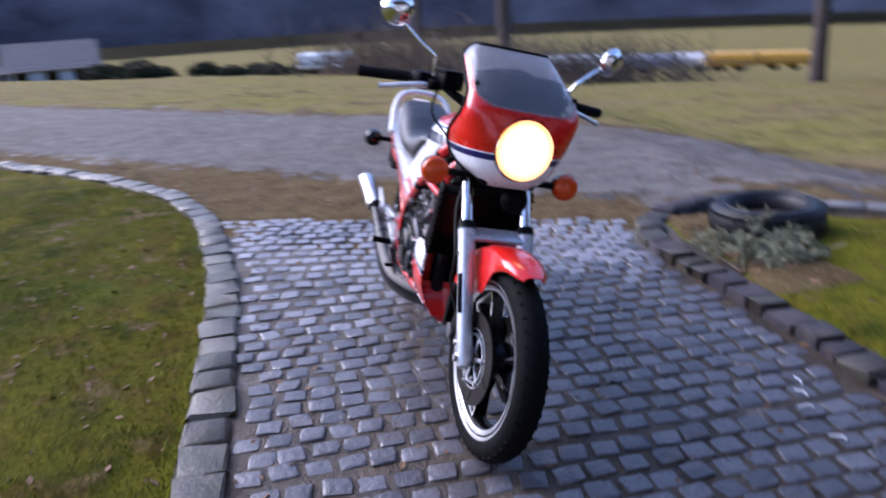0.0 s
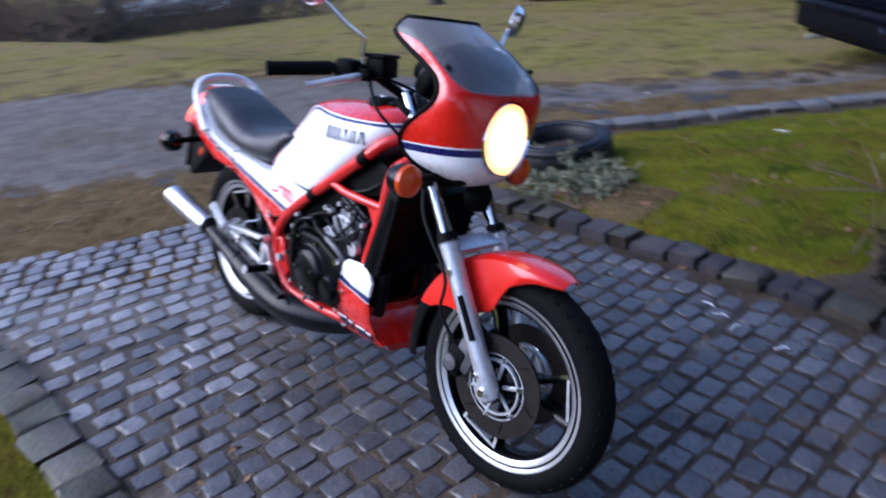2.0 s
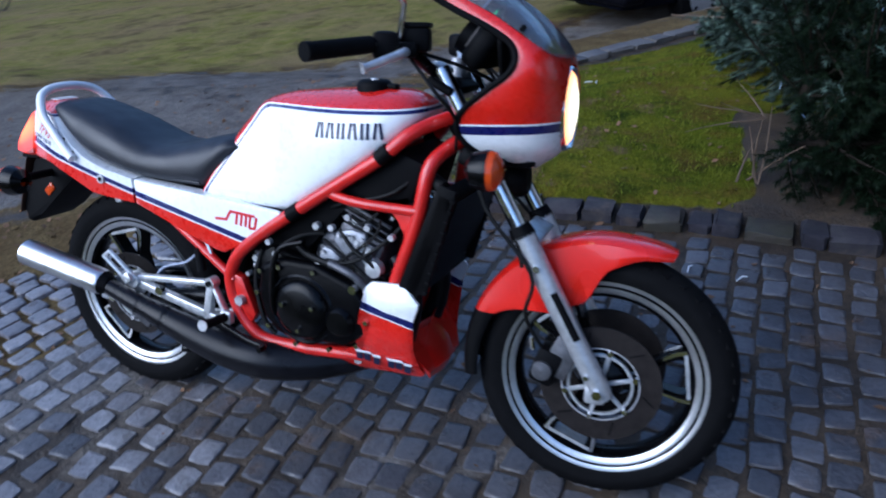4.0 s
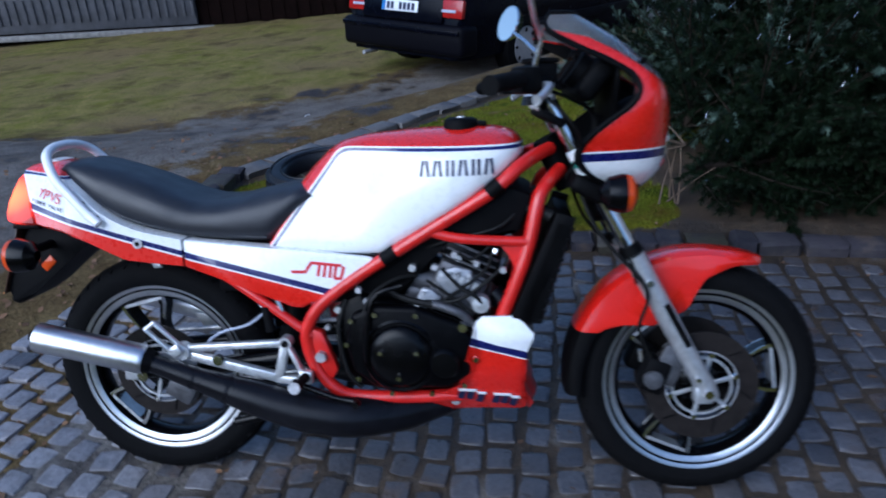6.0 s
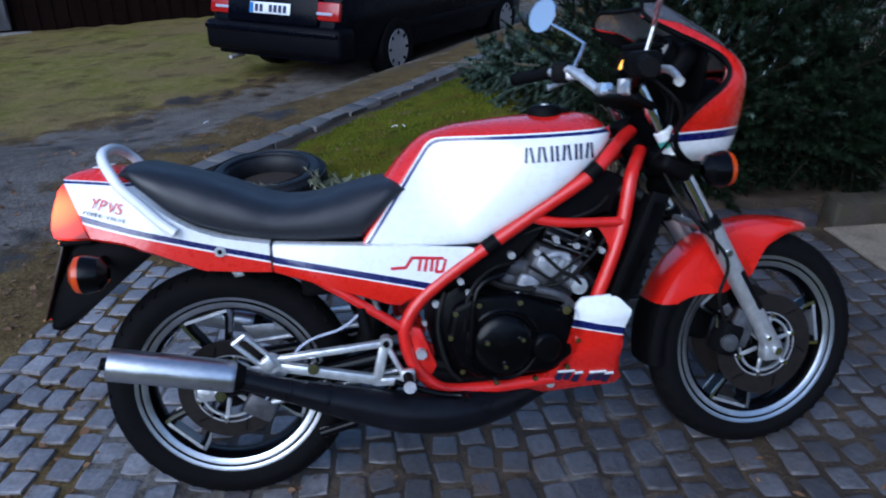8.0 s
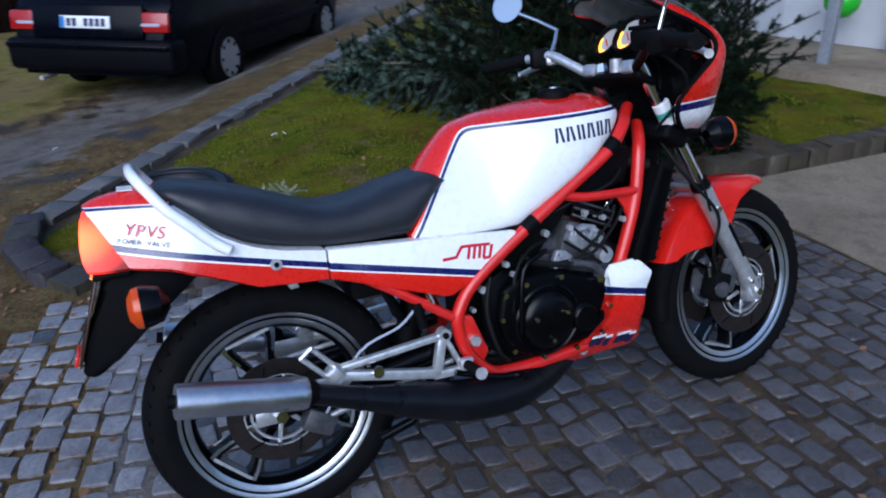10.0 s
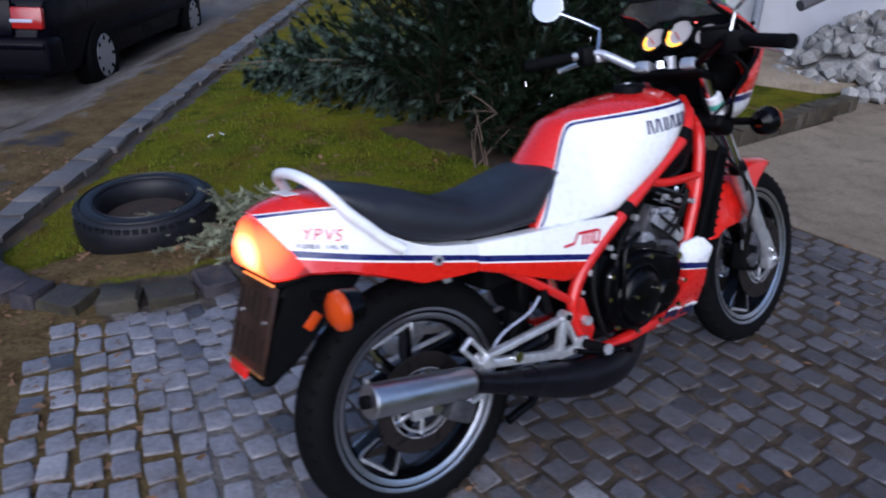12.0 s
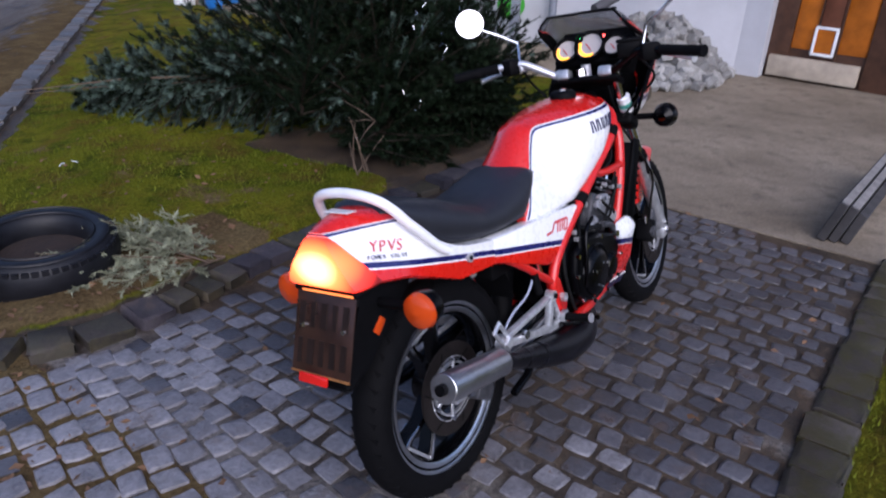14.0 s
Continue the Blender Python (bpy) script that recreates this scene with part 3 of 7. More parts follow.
wing = thing("house_wing", "white rendered house wing behind the porch", "house")
wall_between("wall", (6.36, 1.02), (5.40, 3.75), 3.4, 0.3, PLASTER, wing, -0.3)
wall_between("wall", (5.40, 3.75), (6.0, 10.5), 3.9, 0.3, PLASTER, wing, -0.8)
part("roof", slab([(6.9, 0.9), (4.3, 1.5), (3.9, 4.2), (5.0, 11.5), (9.5, 11.0), (9.5, 1.0)], 3.15, 3.3, plane='xy'), BROWN_WOOD, wing)
porch = thing("porch", "low grey concrete porch slab with slim grey posts", "porch")
part("slab", slab([(5.75, 1.30), (4.72, 1.62), (4.36, 2.75), (4.75, 5.6), (5.0, 10.0), (6.2, 10.0), (5.6, 3.8), (6.3, 1.3)], -0.6, 0.11, 0.01, plane='xy'), CONCRETE, porch)
for x, y in ((4.83, 2.75), (4.95, 5.0), (5.25, 8.0)):
    part("post", box((0.08, 0.08, 3.1), pose(x, y, 1.6, 0, 0, 20), 0.006), POST_PAINT, porch, "grey painted post")
part("downpipe", tube([(5.60, 2.78, 0.1), (5.60, 2.78, 3.1)], 0.04, 12), POST_PAINT, porch)
part("handrail", tube([(4.9, 2.0, 0.62), (6.2, 1.6, 1.12)], 0.045, 10), BARN_GREY, porch, "dark slanting handrail")

# ---- kerb stones ----
def kerb_mesh(seed, l, w, h):
    rnd = random.Random(seed)
    bm = box((l, w, h), bevel=0.011, seg=2)
    for v in bm.verts:
        v.co += V(rnd.uniform(-1, 1) * 0.009, rnd.uniform(-1, 1) * 0.009, rnd.uniform(-1, 1) * 0.006)
    return finish(bm, "stone", None, 50)


def along(points, step):
    """Evenly spaced (x, y, heading) on a polyline."""
    out, left = [], step / 2
    for (ax, ay), (bx, by) in zip(points, points[1:]):
        k = math.hypot(bx - ax, by - ay)
        while left < k:
            t = left / k
            out.append((ax + (bx - ax) * t, ay + (by - ay) * t, math.degrees(math.atan2(by - ay, bx - ax))))
            left += step
        left -= k
    return out


def kerb(name, label, points, l, w, h, top, mats, rnd, gap=0.006, uneven=0.0):
    """A row of kerb stones; uneven: by how much their lengths differ."""
    base = thing(name, label, "kerb")
    base["kind"] = "structure"
    sizes = [l * (1 - uneven + 2 * uneven * k / 8) for k in range(9)]
    shapes = []
    for k, size in enumerate(sizes):
        me = kerb_mesh(rnd.random(), size - gap * rnd.uniform(0.6, 1.5), w * rnd.uniform(0.92, 1.06), h)
        me.materials.clear()
        me.materials.append(mats[(k * 7 + 3) % len(mats)])
        shapes.append(me)
    fine = along(points, 0.01)
    at = 0.0
    while True:
        k = rnd.randrange(9)
        mid = int((at + sizes[k] / 2) / 0.01)
        if mid >= len(fine):
            break
        x, y, a = fine[mid]
        at += sizes[k]
        ob = new("stone", shapes[k])
        ob.parent = base
        z = fall(x, y)
        ob.matrix_basis = pose(x + rnd.uniform(-.007, .007), y + rnd.uniform(-.007, .007), z + top - h / 2 + rnd.uniform(-.03, .03) * uneven,
                               rnd.uniform(-6, 6) * uneven, rnd.uniform(-6, 6) * uneven, a + rnd.choice((0, 180)) + rnd.uniform(-2, 2))
    return base


rk = random.Random(4)
kerb("kerb_left", "grey granite kerb stones edging a mossy lawn",
     [(2.45, -0.83), (0.6, -0.845), (-0.44, -0.90), (-1.41, -1.06), (-2.19, -1.37), (-3.0, -2.02), (-4.0, -3.1)], 0.158, 0.145, 0.16, 0.022, [KERB_GREY], rk, 0.008, 0.16)
kerb("kerb_right", "dark rough kerb stones round the lawn beside the drive",
     [(2.4, 1.345), (1.4, 1.37), (0.6, 1.35), (0.1, 1.30), (-0.2, 1.32), (-0.46, 1.43), (-0.62, 1.62), (-0.71, 1.9), (-0.71, 2.22)], 0.145, 0.135, 0.20, 0.040, [KERB_DARK, KERB_DARK, KERB_SOIL], rk, 0.018, 0.34)
kerb("kerb_apron", "upright dark edging stones between lawn and concrete",
     [(4.7, 1.36), (3.4, 1.31), (2.42, 1.335)], 0.150, 0.13, 0.26, 0.100, [KERB_SOIL], rk, 0.014, 0.2)
kerb("kerb_road", "flat grey kerb stones between lawn and gravel track",
     [(-0.68, 2.25), (0.24, 3.47), (3.0, 7.15), (6.0, 11.15)], 0.20, 0.14, 0.20, 0.006, [KERB_ROAD], rk, 0.007, 0.08)


# ---- motor car ----
def car():
    c = thing("estate_car", "black estate car parked on the gravel track", "car", m=pose(-0.43, 6.33, -0.46, 0, 0, 54) @ pose(0, 0, 0, 0, 1.5, 0))
    # local: x forward from the rear bumper, y left, z up; width 1.74
    bm = bmesh.new()
    stations = [(0.02, 0.60, 0.60, 0.78), (0.10, 0.86, 0.86, 0.83), (0.17, 0.95, 0.92, 0.85), (0.55, 1.36, 0.95, 0.87), (1.1, 1.46, 0.95, 0.87), (2.4, 1.44, 0.95, 0.87),
                (3.2, 0.96, 0.93, 0.87), (4.3, 0.86, 0.84, 0.83), (4.66, 0.66, 0.64, 0.72)]
    rows = []
    for x, top, belt, w in stations:
        tw = w * (0.74 if top - belt > 0.2 else 0.95)
        rows.append([V(x, -w * 0.96, 0.28), V(x, -w, 0.5), V(x, -w, 0.66), V(x, -w * 0.97, belt), V(x, -tw, top - 0.03), V(x, -tw * 0.9, top),
                     V(x, tw * 0.9, top), V(x, tw, top - 0.03), V(x, w * 0.97, belt), V(x, w, 0.66), V(x, w, 0.5), V(x, w * 0.96, 0.28)])
    body = part("body", loft(rows), CAR_PAINT, c)
    bum = part("bumper", box((0.28, 1.76, 0.30), pose(0.09, 0, 0.47), 0.06, 3), CAR_TRIM, c, "dark plastic rear bumper")
    part("rubbing_strip", box((0.03, 1.70, 0.05), pose(-0.055, 0, 0.56), 0.01), CAR_PAINT, bum)
    part("tailgate", box((0.05, 1.16, 0.30), pose(0.045, 0, 0.77, 0, 12, 0), 0.02), CAR_PAINT, c)
    part("rear_window", box((0.03, 1.20, 0.48), pose(0.33, 0, 1.16, 0, 40, 0), 0.02), CAR_GLASS, c)
    for s in (-1, 1):
        lamp = part("tail_lamp", box((0.06, 0.34, 0.18), pose(0.06, s * 0.66, 0.77, 0, 10, 0), 0.02), CAR_LENS, c, "red tail lamp with clear strip")
        part("clear_strip", box((0.02, 0.22, 0.028), pose(0.028, s * 0.64, 0.752, 0, 10, 0), 0.006), GREY_DECAL, lamp)
        part("side_window", box((0.8, 0.02, 0.36), pose(1.05, s * 0.80, 1.17, -s * 20, 0, 0), 0.02), CAR_GLASS, c)
        part("side_window", box((0.9, 0.02, 0.36), pose(2.05, s * 0.80, 1.17, -s * 20, 0, 0), 0.02), CAR_GLASS, c)
        part("door_strip", box((3.1, 0.02, 0.10), pose(2.35, s * 0.875, 0.52), 0.006), CAR_TRIM, c)
        for x in (0.98, 3.76):
            wh = part("wheel", lathe([(0.31, -0.09), (0.315, 0), (0.31, 0.09), (0.27, 0.10), (0.205, 0.10), (0.205, -0.10), (0.27, -0.10)], (x, s * 0.80, 0.315), 32, closed=True), RUBBER, c, "black tyre")
            part("arch", lathe([(0.36, 0.02), (0.33, 0.10), (0.31, 0.0)], (x, s * 0.80, 0.33), 24, sweep=math.pi), CAR_TRIM, c)
            trim = part("wheel_cover", lathe([(0.0, 0.095), (0.06, 0.105), (0.15, 0.09), (0.19, 0.10), (0.208, 0.085)], (x, s * 0.80 - (0 if s > 0 else 0), 0.315), 32) if s > 0 else
                        lathe([(0.0, -0.095), (0.06, -0.105), (0.15, -0.09), (0.19, -0.10), (0.208, -0.085)], (x, s * 0.80, 0.315), 32), ALLOY, wh, "silver wheel cover")
            for k in range(8):
                a = k * math.pi / 4
                part("slot", box((0.045, 0.012, 0.03), pose(x + 0.165 * math.cos(a), s * 0.897, 0.315 + 0.165 * math.sin(a), 0, -math.degrees(a), 0), 0.004), CAR_TRIM, wh)
    plate = part("number_plate", box((0.015, 0.52, 0.11), pose(0.005, 0.0, 0.77, 0, 12, 0), 0.004), PLATE_WHITE, c, "white number plate")
    part("band", box((0.004, 0.045, 0.10), pose(-0.006, 0.232, 0.77, 0, 12, 0)), BLUE_BAG, plate)
    for i in range(7):
        if i != 2:
            part("bar", box((0.004, 0.04, 0.07), pose(-0.006, 0.165 - i * 0.06, 0.77, 0, 12, 0)), NAVY, plate)
    part("exhaust_tip", tube([(-0.05, 0.55, 0.25), (0.15, 0.55, 0.25)], 0.022), STEEL, c)
    return c


car()


# ---- motorcycle ----
BIKE = pose(0.0042, -0.0446, 0, -12.0, 0, 0.5)
bike = thing("motorcycle", "red and white sports motorcycle with lit headlamp on its side stand", "motorcycle", m=BIKE)
AXIS_P, AXIS = V(1.00, 0, 0.90), V(-0.468, 0, 0.884)
STEER = Matrix.Translation(AXIS_P) @ Matrix.Rotation(radians(5.0), 4, AXIS) @ Matrix.Translation(-AXIS_P)


def steered(bm):
    bm.transform(STEER)
    return bm


def wheel(name, cx, cz, tyre_r, tyre_w, rim_r, rim_w, label, turn, phase, disc_r, sides):
    c = (cx, 0, cz)
    t = turn or (lambda b: b)
    w = rim_w / 2
    rim = part(name, t(lathe([(rim_r, w), (rim_r + 0.012, w + 0.002), (rim_r + 0.012, w - 0.008), (rim_r - 0.008, w - 0.016), (rim_r - 0.020, w * 0.35),
                              (rim_r - 0.020, -w * 0.35), (rim_r - 0.008, 0.016 - w), (rim_r + 0.012, 0.008 - w), (rim_r + 0.012, -w - 0.002), (rim_r, -w),
                              (rim_r - 0.024, 0.004 - w), (rim_r - 0.034, -w * 0.5), (rim_r - 0.034, w * 0.5), (rim_r - 0.024, w - 0.004)], c, 72, closed=True)), BLACK_GLOSS, bike, label)
    for s in (-1, 1):
        part("rim_edge", t(lathe([(rim_r - 0.003, s * (w + 0.002)), (rim_r + 0.004, s * (w + 0.005)), (rim_r + 0.013, s * (w + 0.005)), (rim_r + 0.012, s * (w - 0.004)), (rim_r - 0.003, s * (w - 0.004))], c, 72, closed=True)),
             SILENCER, rim, "polished rim edge")
        part("rim_edge", t(lathe([(rim_r - 0.023, s * (w - 0.003)), (rim_r - 0.016, s * (w + 0.001)), (rim_r - 0.009, s * (w + 0.002)), (rim_r - 0.010, s * (w - 0.006)), (rim_r - 0.022, s * (w - 0.008))], c, 72, closed=True)),
             SILENCER, rim, "polished rim edge")
    # tyre with grooved tread
    k = tyre_w / 2
    prof = []
    n = 14
    for i in range(n + 1):
        a = math.pi * (i / n) - math.pi / 2
        r = rim_r + 0.006 + (tyre_r - rim_r - 0.006) * max(0.0, math.cos(a)) ** 0.74
        prof.append((r, k * math.sin(a) * (1.0 if abs(math.sin(a)) < 0.98 else 0.80)))
    part("tyre", t(lathe(prof, c, 96)), RUBBER, rim, "black road tyre with shallow grooves")
    bm = bmesh.new()
    rnd = random.Random(3)
    m = 44
    for i in range(m):
        for s in (-1, 1):
            a = 2 * math.pi * (i + (0.5 if s > 0 else 0)) / m
            rr = rim_r + 0.006 + (tyre_r - rim_r - 0.006) * 0.92
            M = Matrix.Translation(c) @ Matrix.Rotation(-a, 4, 'Y') @ Matrix.Translation((rr - 0.0098, s * k * 0.45, 0)) @ Matrix.Rotation(s * 0.5, 4, 'X') @ Matrix.Rotation(s * 0.42, 4, 'Z')
            box((0.0145, k * 0.50, 0.020), M, bm=bm)
    part("tread", t(bm), RUBBER, rim)
    hub = part("hub", t(lathe([(0.0, 0.055), (0.03, 0.055), (0.05, 0.045), (0.055, 0.02), (0.055, -0.02), (0.05, -0.045), (0.03, -0.055), (0, -0.055)], c, 32)), BLACK_GLOSS, rim)
    # three double spokes with polished faces
    for j in range(3):
        base = phase + j * 2 * math.pi / 3
        for s in (-1, 1):
            def at(r, off, y):
                return V(cx + r * math.cos(base) - off * math.sin(base), y, cz + r * math.sin(base) + off * math.cos(base))
            r0, r1 = 0.045, rim_r - 0.03
            o0, o1 = s * 0.020, s * 0.048
            rings = []
            for r, o, hw, hy in ((r0, o0, 0.012, 0.020), (r0 + 0.06, o0 * 1.3, 0.008, 0.018), (r1 - 0.03, o1, 0.008, 0.018), (r1, o1 * 1.1, 0.014, 0.020)):
                rings.append([at(r, o - hw, -hy), at(r, o + hw, -hy), at(r, o + hw, hy), at(r, o - hw, hy)])
            sp = part("spoke", t(loft(rings)), BLACK_GLOSS, rim)
            for y in (-1, 1):
                rings = []
                for r, o, hw, hy in ((r0 + 0.075, o0 * 1.5, 0.003, 0.019), (r1 - 0.03, o1, 0.0045, 0.019), (r1, o1 * 1.1, 0.005, 0.021)):
                    e = o + s * 0.0065
                    rings.append([at(r, e - hw, y * hy), at(r, e + hw, y * hy), at(r, e + hw, y * (hy + 0.002)), at(r, e - hw, y * (hy + 0.002))])
                part("spoke_edge", t(loft(rings)), CHROME, rim, "polished spoke edge")
        rings = []
        for o in (-0.052, -0.02, 0.02, 0.052):
            p = [at(rim_r - 0.044, o, -0.021), at(rim_r - 0.036, o, -0.021), at(rim_r - 0.036, o, 0.021), at(rim_r - 0.044, o, 0.021)]
            rings.append(p)
        part("spoke_bridge", t(loft(rings)), ALLOY, rim)
    for s in sides:
        y = s * (0.062 if len(sides) > 1 else 0.050)
        part("brake_disc", t(lathe([(disc_r, y - 0.0025), (disc_r, y + 0.0025), (0.084, y + 0.0025), (0.084, y - 0.0025)], c, 64, closed=True)), DISC, rim, "dark brake disc")
        for q in range(6):
            a = q * math.pi / 3 + 0.3
            M = Matrix.Translation((cx, y + s * 0.003, cz)) @ Matrix.Rotation(-a, 4, 'Y')
            part("carrier_arm", t(box((0.052, 0.006, 0.011), M @ Matrix.Translation((0.047, 0, 0)), 0.002, 1)), ALLOY, rim)
            part("bolt", t(lathe([(0, s * 0.009), (0.0065, s * 0.009), (0.0075, 0)], M @ V(0.079, 0, 0), 8)), CHROME, rim)
            M = M @ Matrix.Rotation(math.pi / 6, 4, 'Y')
            # Black bars on the face draw the slots' dark recesses; nothing is cut.
            part("disc_slot", t(box((0.034, 0.0012, 0.0035), M @ Matrix.Translation((disc_r - 0.026, s * 0.0002, 0)) @ Matrix.Rotation(0.5, 4, 'Y'))), BLACK_MATT, rim, "black bar drawn for a slot in the disc")
        part("carrier_ring", t(lathe([(0.067, y - 0.003 * s), (0.073, y - 0.003 * s), (0.073, y + 0.005 * s), (0.067, y + 0.005 * s)], c, 40, closed=True)), ALLOY, rim)
        part("disc_ring", t(lathe([(0.084, y), (0.087, y), (0.087, y + 0.0032 * s), (0.084, y + 0.0032 * s)], c, 48, closed=True)), STEEL, rim)
    return rim


FX, FZ = 1.366, 0.294
wheel("front_wheel", FX, FZ, 0.293, 0.092, 0.224, 0.064, "black cast front wheel with polished edges", steered, 0.15, 0.134, (-1, 1))
wheel("rear_wheel", 0.012, 0.294, 0.298, 0.104, 0.221, 0.066, "black cast rear wheel with polished edges", None, -0.26, 0.124, (-1,))


# ---- front fork, fender and brakes ----
def fork_x(z):
    return FX + 0.004 + (0.563 * (FZ - z))


for s in (-1, 1):
    leg = part("fork_slider", steered(tube([(fork_x(0.275), s * 0.093, 0.275), (fork_x(0.30), s * 0.093, 0.30), (fork_x(0.36), s * 0.095, 0.36), (fork_x(0.60), s * 0.095, 0.60), (fork_x(0.625), s * 0.095, 0.625)],
                                           [0.020, 0.025, 0.023, 0.0255, 0.0275], 18)), ALLOY, bike, "grey alloy fork slider")
    part("axle_nut", steered(lathe([(0, s * 0.125), (0.011, s * 0.125), (0.012, s * 0.1), (0.02, s * 0.095)], (FX, 0, FZ), 6)), CHROME, leg)
    part("axle_clamp", steered(box((0.045, 0.036, 0.05), pose(FX - 0.006, s * 0.093, FZ - 0.005, 0, 0, 0), 0.008)), ALLOY, leg)
    part("drain_bolt", steered(tube([(fork_x(.33) - .01, s * 0.118, 0.33), (fork_x(.33) - .01, s * 0.124, 0.33)], 0.006, 6)), CHROME, leg)
    part("dust_seal", steered(tube([(fork_x(0.622), s * 0.095, 0.622), (fork_x(0.645), s * 0.095, 0.645)], [0.028, 0.024], 16)), BLACK_MATT, leg)
    part("fork_tube", steered(tube([(fork_x(0.62), s * 0.095, 0.62), (fork_x(0.965), s * 0.095, 0.965)], 0.0175, 16)), CHROME, bike, "chromed fork tube")
    cal = part("caliper", steered(box((0.060, 0.060, 0.085), pose(FX - 0.118, s * 0.072, FZ + 0.035, 0, 20, 0), 0.012)), BLACK_MATT, bike, "black brake caliper")
    part("piston_cap", steered(lathe([(0, s * 0.036), (0.022, s * 0.034), (0.024, 0)], (FX - 0.125, s * 0.075, FZ + 0.03), 20)), CASTING, cal)
    part("caliper_bracket", steered(box((0.06, 0.014, 0.09), pose(FX - 0.085, s * 0.09, FZ + 0.06, 0, 25, 0), 0.004)), CASTING, cal)
    part("bleed_screw", steered(tube([(FX - 0.15, s * 0.085, FZ + 0.07), (FX - 0.155, s * 0.088, FZ + 0.10)], 0.005, 8)), CHROME, cal)
    part("brake_hose", steered(tube([(FX - 0.13, s * 0.09, FZ + 0.08), (FX - 0.165, s * 0.115, FZ + 0.16), (fork_x(.55) - 0.015, s * 0.125, 0.55), (fork_x(.68) - 0.05, s * 0.11, 0.68), (fork_x(.82) - 0.02, s * 0.06, 0.80)], 0.0045, 8, steps=6)), HOSE, bike)
    # decal bars down the slider
    part("decal_bar", steered(tube([(fork_x(0.41) + 0.010, s * 0.113, 0.41), (fork_x(0.51) + 0.010, s * 0.1135, 0.51)], 0.0085, 10)), BLACK_MATT, leg, "dark worn decal strip")
part("fork_brace", steered(box((0.05, 0.17, 0.016), pose(fork_x(0.615) + 0.005, 0, 0.615, 0, 28, 0), 0.006)), ALLOY, bike)
part("lower_yoke", steered(box((0.085, 0.25, 0.042), pose(fork_x(0.775) - 0.018, 0, 0.775, 0, 28, 0), 0.014, 3)), BLACK_MATT, bike)
part("upper_yoke", steered(box((0.064, 0.238, 0.020), pose(fork_x(0.935) - 0.012, 0, 0.930, 0, 28, 0), 0.008, 3)), BLACK_MATT, bike)
part("steering_head", tube([(1.050, 0, 0.770), (0.990, 0, 0.882)], 0.030, 20), BLACK_MATT, bike)


CHEEK = [(66, 0.318), (78, 0.30), (91, 0.262), (100, 0.205), (106, 0.192), (128, 0.192), (136, 0.218), (144, 0.255), (152, 0.285), (200, 0.29)]


def fender():
    rings, n = [], 34
    for i in range(n + 1):
        deg = 66 + (185 - 66) * i / n  # from the tip over the top to the rear
        a = radians(deg)
        t = i / n
        r = 0.324 + 0.008 * math.sin(t * math.pi) + (0.010 * (1 - t / 0.15) if t < 0.15 else 0)
        hw = 0.064 if t > 0.14 else 0.030 + 0.034 * math.sqrt(t / 0.14)
        drop = r - 0.012 - lerp(CHEEK, deg)
        prof = []
        for k in range(15):
            q = -1 + 2 * k / 14
            if abs(q) < 0.72:
                y, rr = hw * q / 0.72 * 0.93, r - 0.012 * (q / 0.72) ** 4
            else:
                e = (abs(q) - 0.72) / 0.28
                y, rr = math.copysign(hw * (0.93 + 0.07 * min(1, e * 3)), q), r - 0.012 - drop * e
            prof.append((y, rr))
        ring = [V(FX + rr * math.cos(a), y, FZ + rr * math.sin(a)) for y, rr in prof] + [V(FX + (rr - 0.004) * math.cos(a), y * 0.95, FZ + (rr - 0.004) * math.sin(a)) for y, rr in prof[::-1]]
        rings.append(ring)
    return rings


fr = fender()
def cut(bm, above):
    """Keep the guard above or below the level where its rear flap starts."""
    bmesh.ops.bisect_plane(bm, geom=bm.verts[:] + bm.edges[:] + bm.faces[:], plane_co=(0, 0, 0.460), plane_no=(0.03, 0, 1), clear_inner=above, clear_outer=not above)
    return bm


ff = part("front_fender", steered(cut(loft(fr), True)), PAINT_RED, bike, "glossy red front mudguard")
part("mud_flap", steered(cut(loft(fr), False)), BLACK_MATT, ff, "black rear flap")
for s in (-1, 1):
    part("fender_rivet", steered(tube([(fork_x(.56), s * 0.066, 0.56), (fork_x(.56), s * 0.124, 0.56)], 0.008, 10)), CHROME, ff)


# ---- tank ----
# along the tank: x, lower edge, greatest half width, crease height, half width at the crease, top
TANK = [(0.350, 0.643, 0.112, 0.652, 0.106, 0.660), (0.375, 0.640, 0.119, 0.684, 0.107, 0.735), (0.405, 0.638, 0.121, 0.724, 0.095, 0.780), (0.440, 0.636, 0.123, 0.772, 0.080, 0.822),
        (0.480, 0.634, 0.125, 0.826, 0.062, 0.860), (0.503, 0.633, 0.126, 0.860, 0.054, 0.876), (0.522, 0.632, 0.127, 0.871, 0.054, 0.884), (0.577, 0.630, 0.130, 0.874, 0.070, 0.897), (0.622, 0.630, 0.134, 0.875, 0.086, 0.902),
        (0.645, 0.648, 0.138, 0.876, 0.093, 0.904), (0.682, 0.670, 0.145, 0.877, 0.103, 0.908), (0.730, 0.700, 0.151, 0.879, 0.112, 0.911), (0.782, 0.732, 0.154, 0.881, 0.117, 0.913), (0.835, 0.768, 0.147, 0.883, 0.113, 0.915),
        (0.880, 0.802, 0.132, 0.884, 0.102, 0.913), (0.910, 0.828, 0.114, 0.882, 0.088, 0.906), (0.930, 0.846, 0.092, 0.876, 0.070, 0.893), (0.943, 0.858, 0.062, 0.869, 0.045, 0.877)]


def tank_at(x):
    return [lerp([(r[0], r[i]) for r in TANK], x) for i in range(1, 6)]


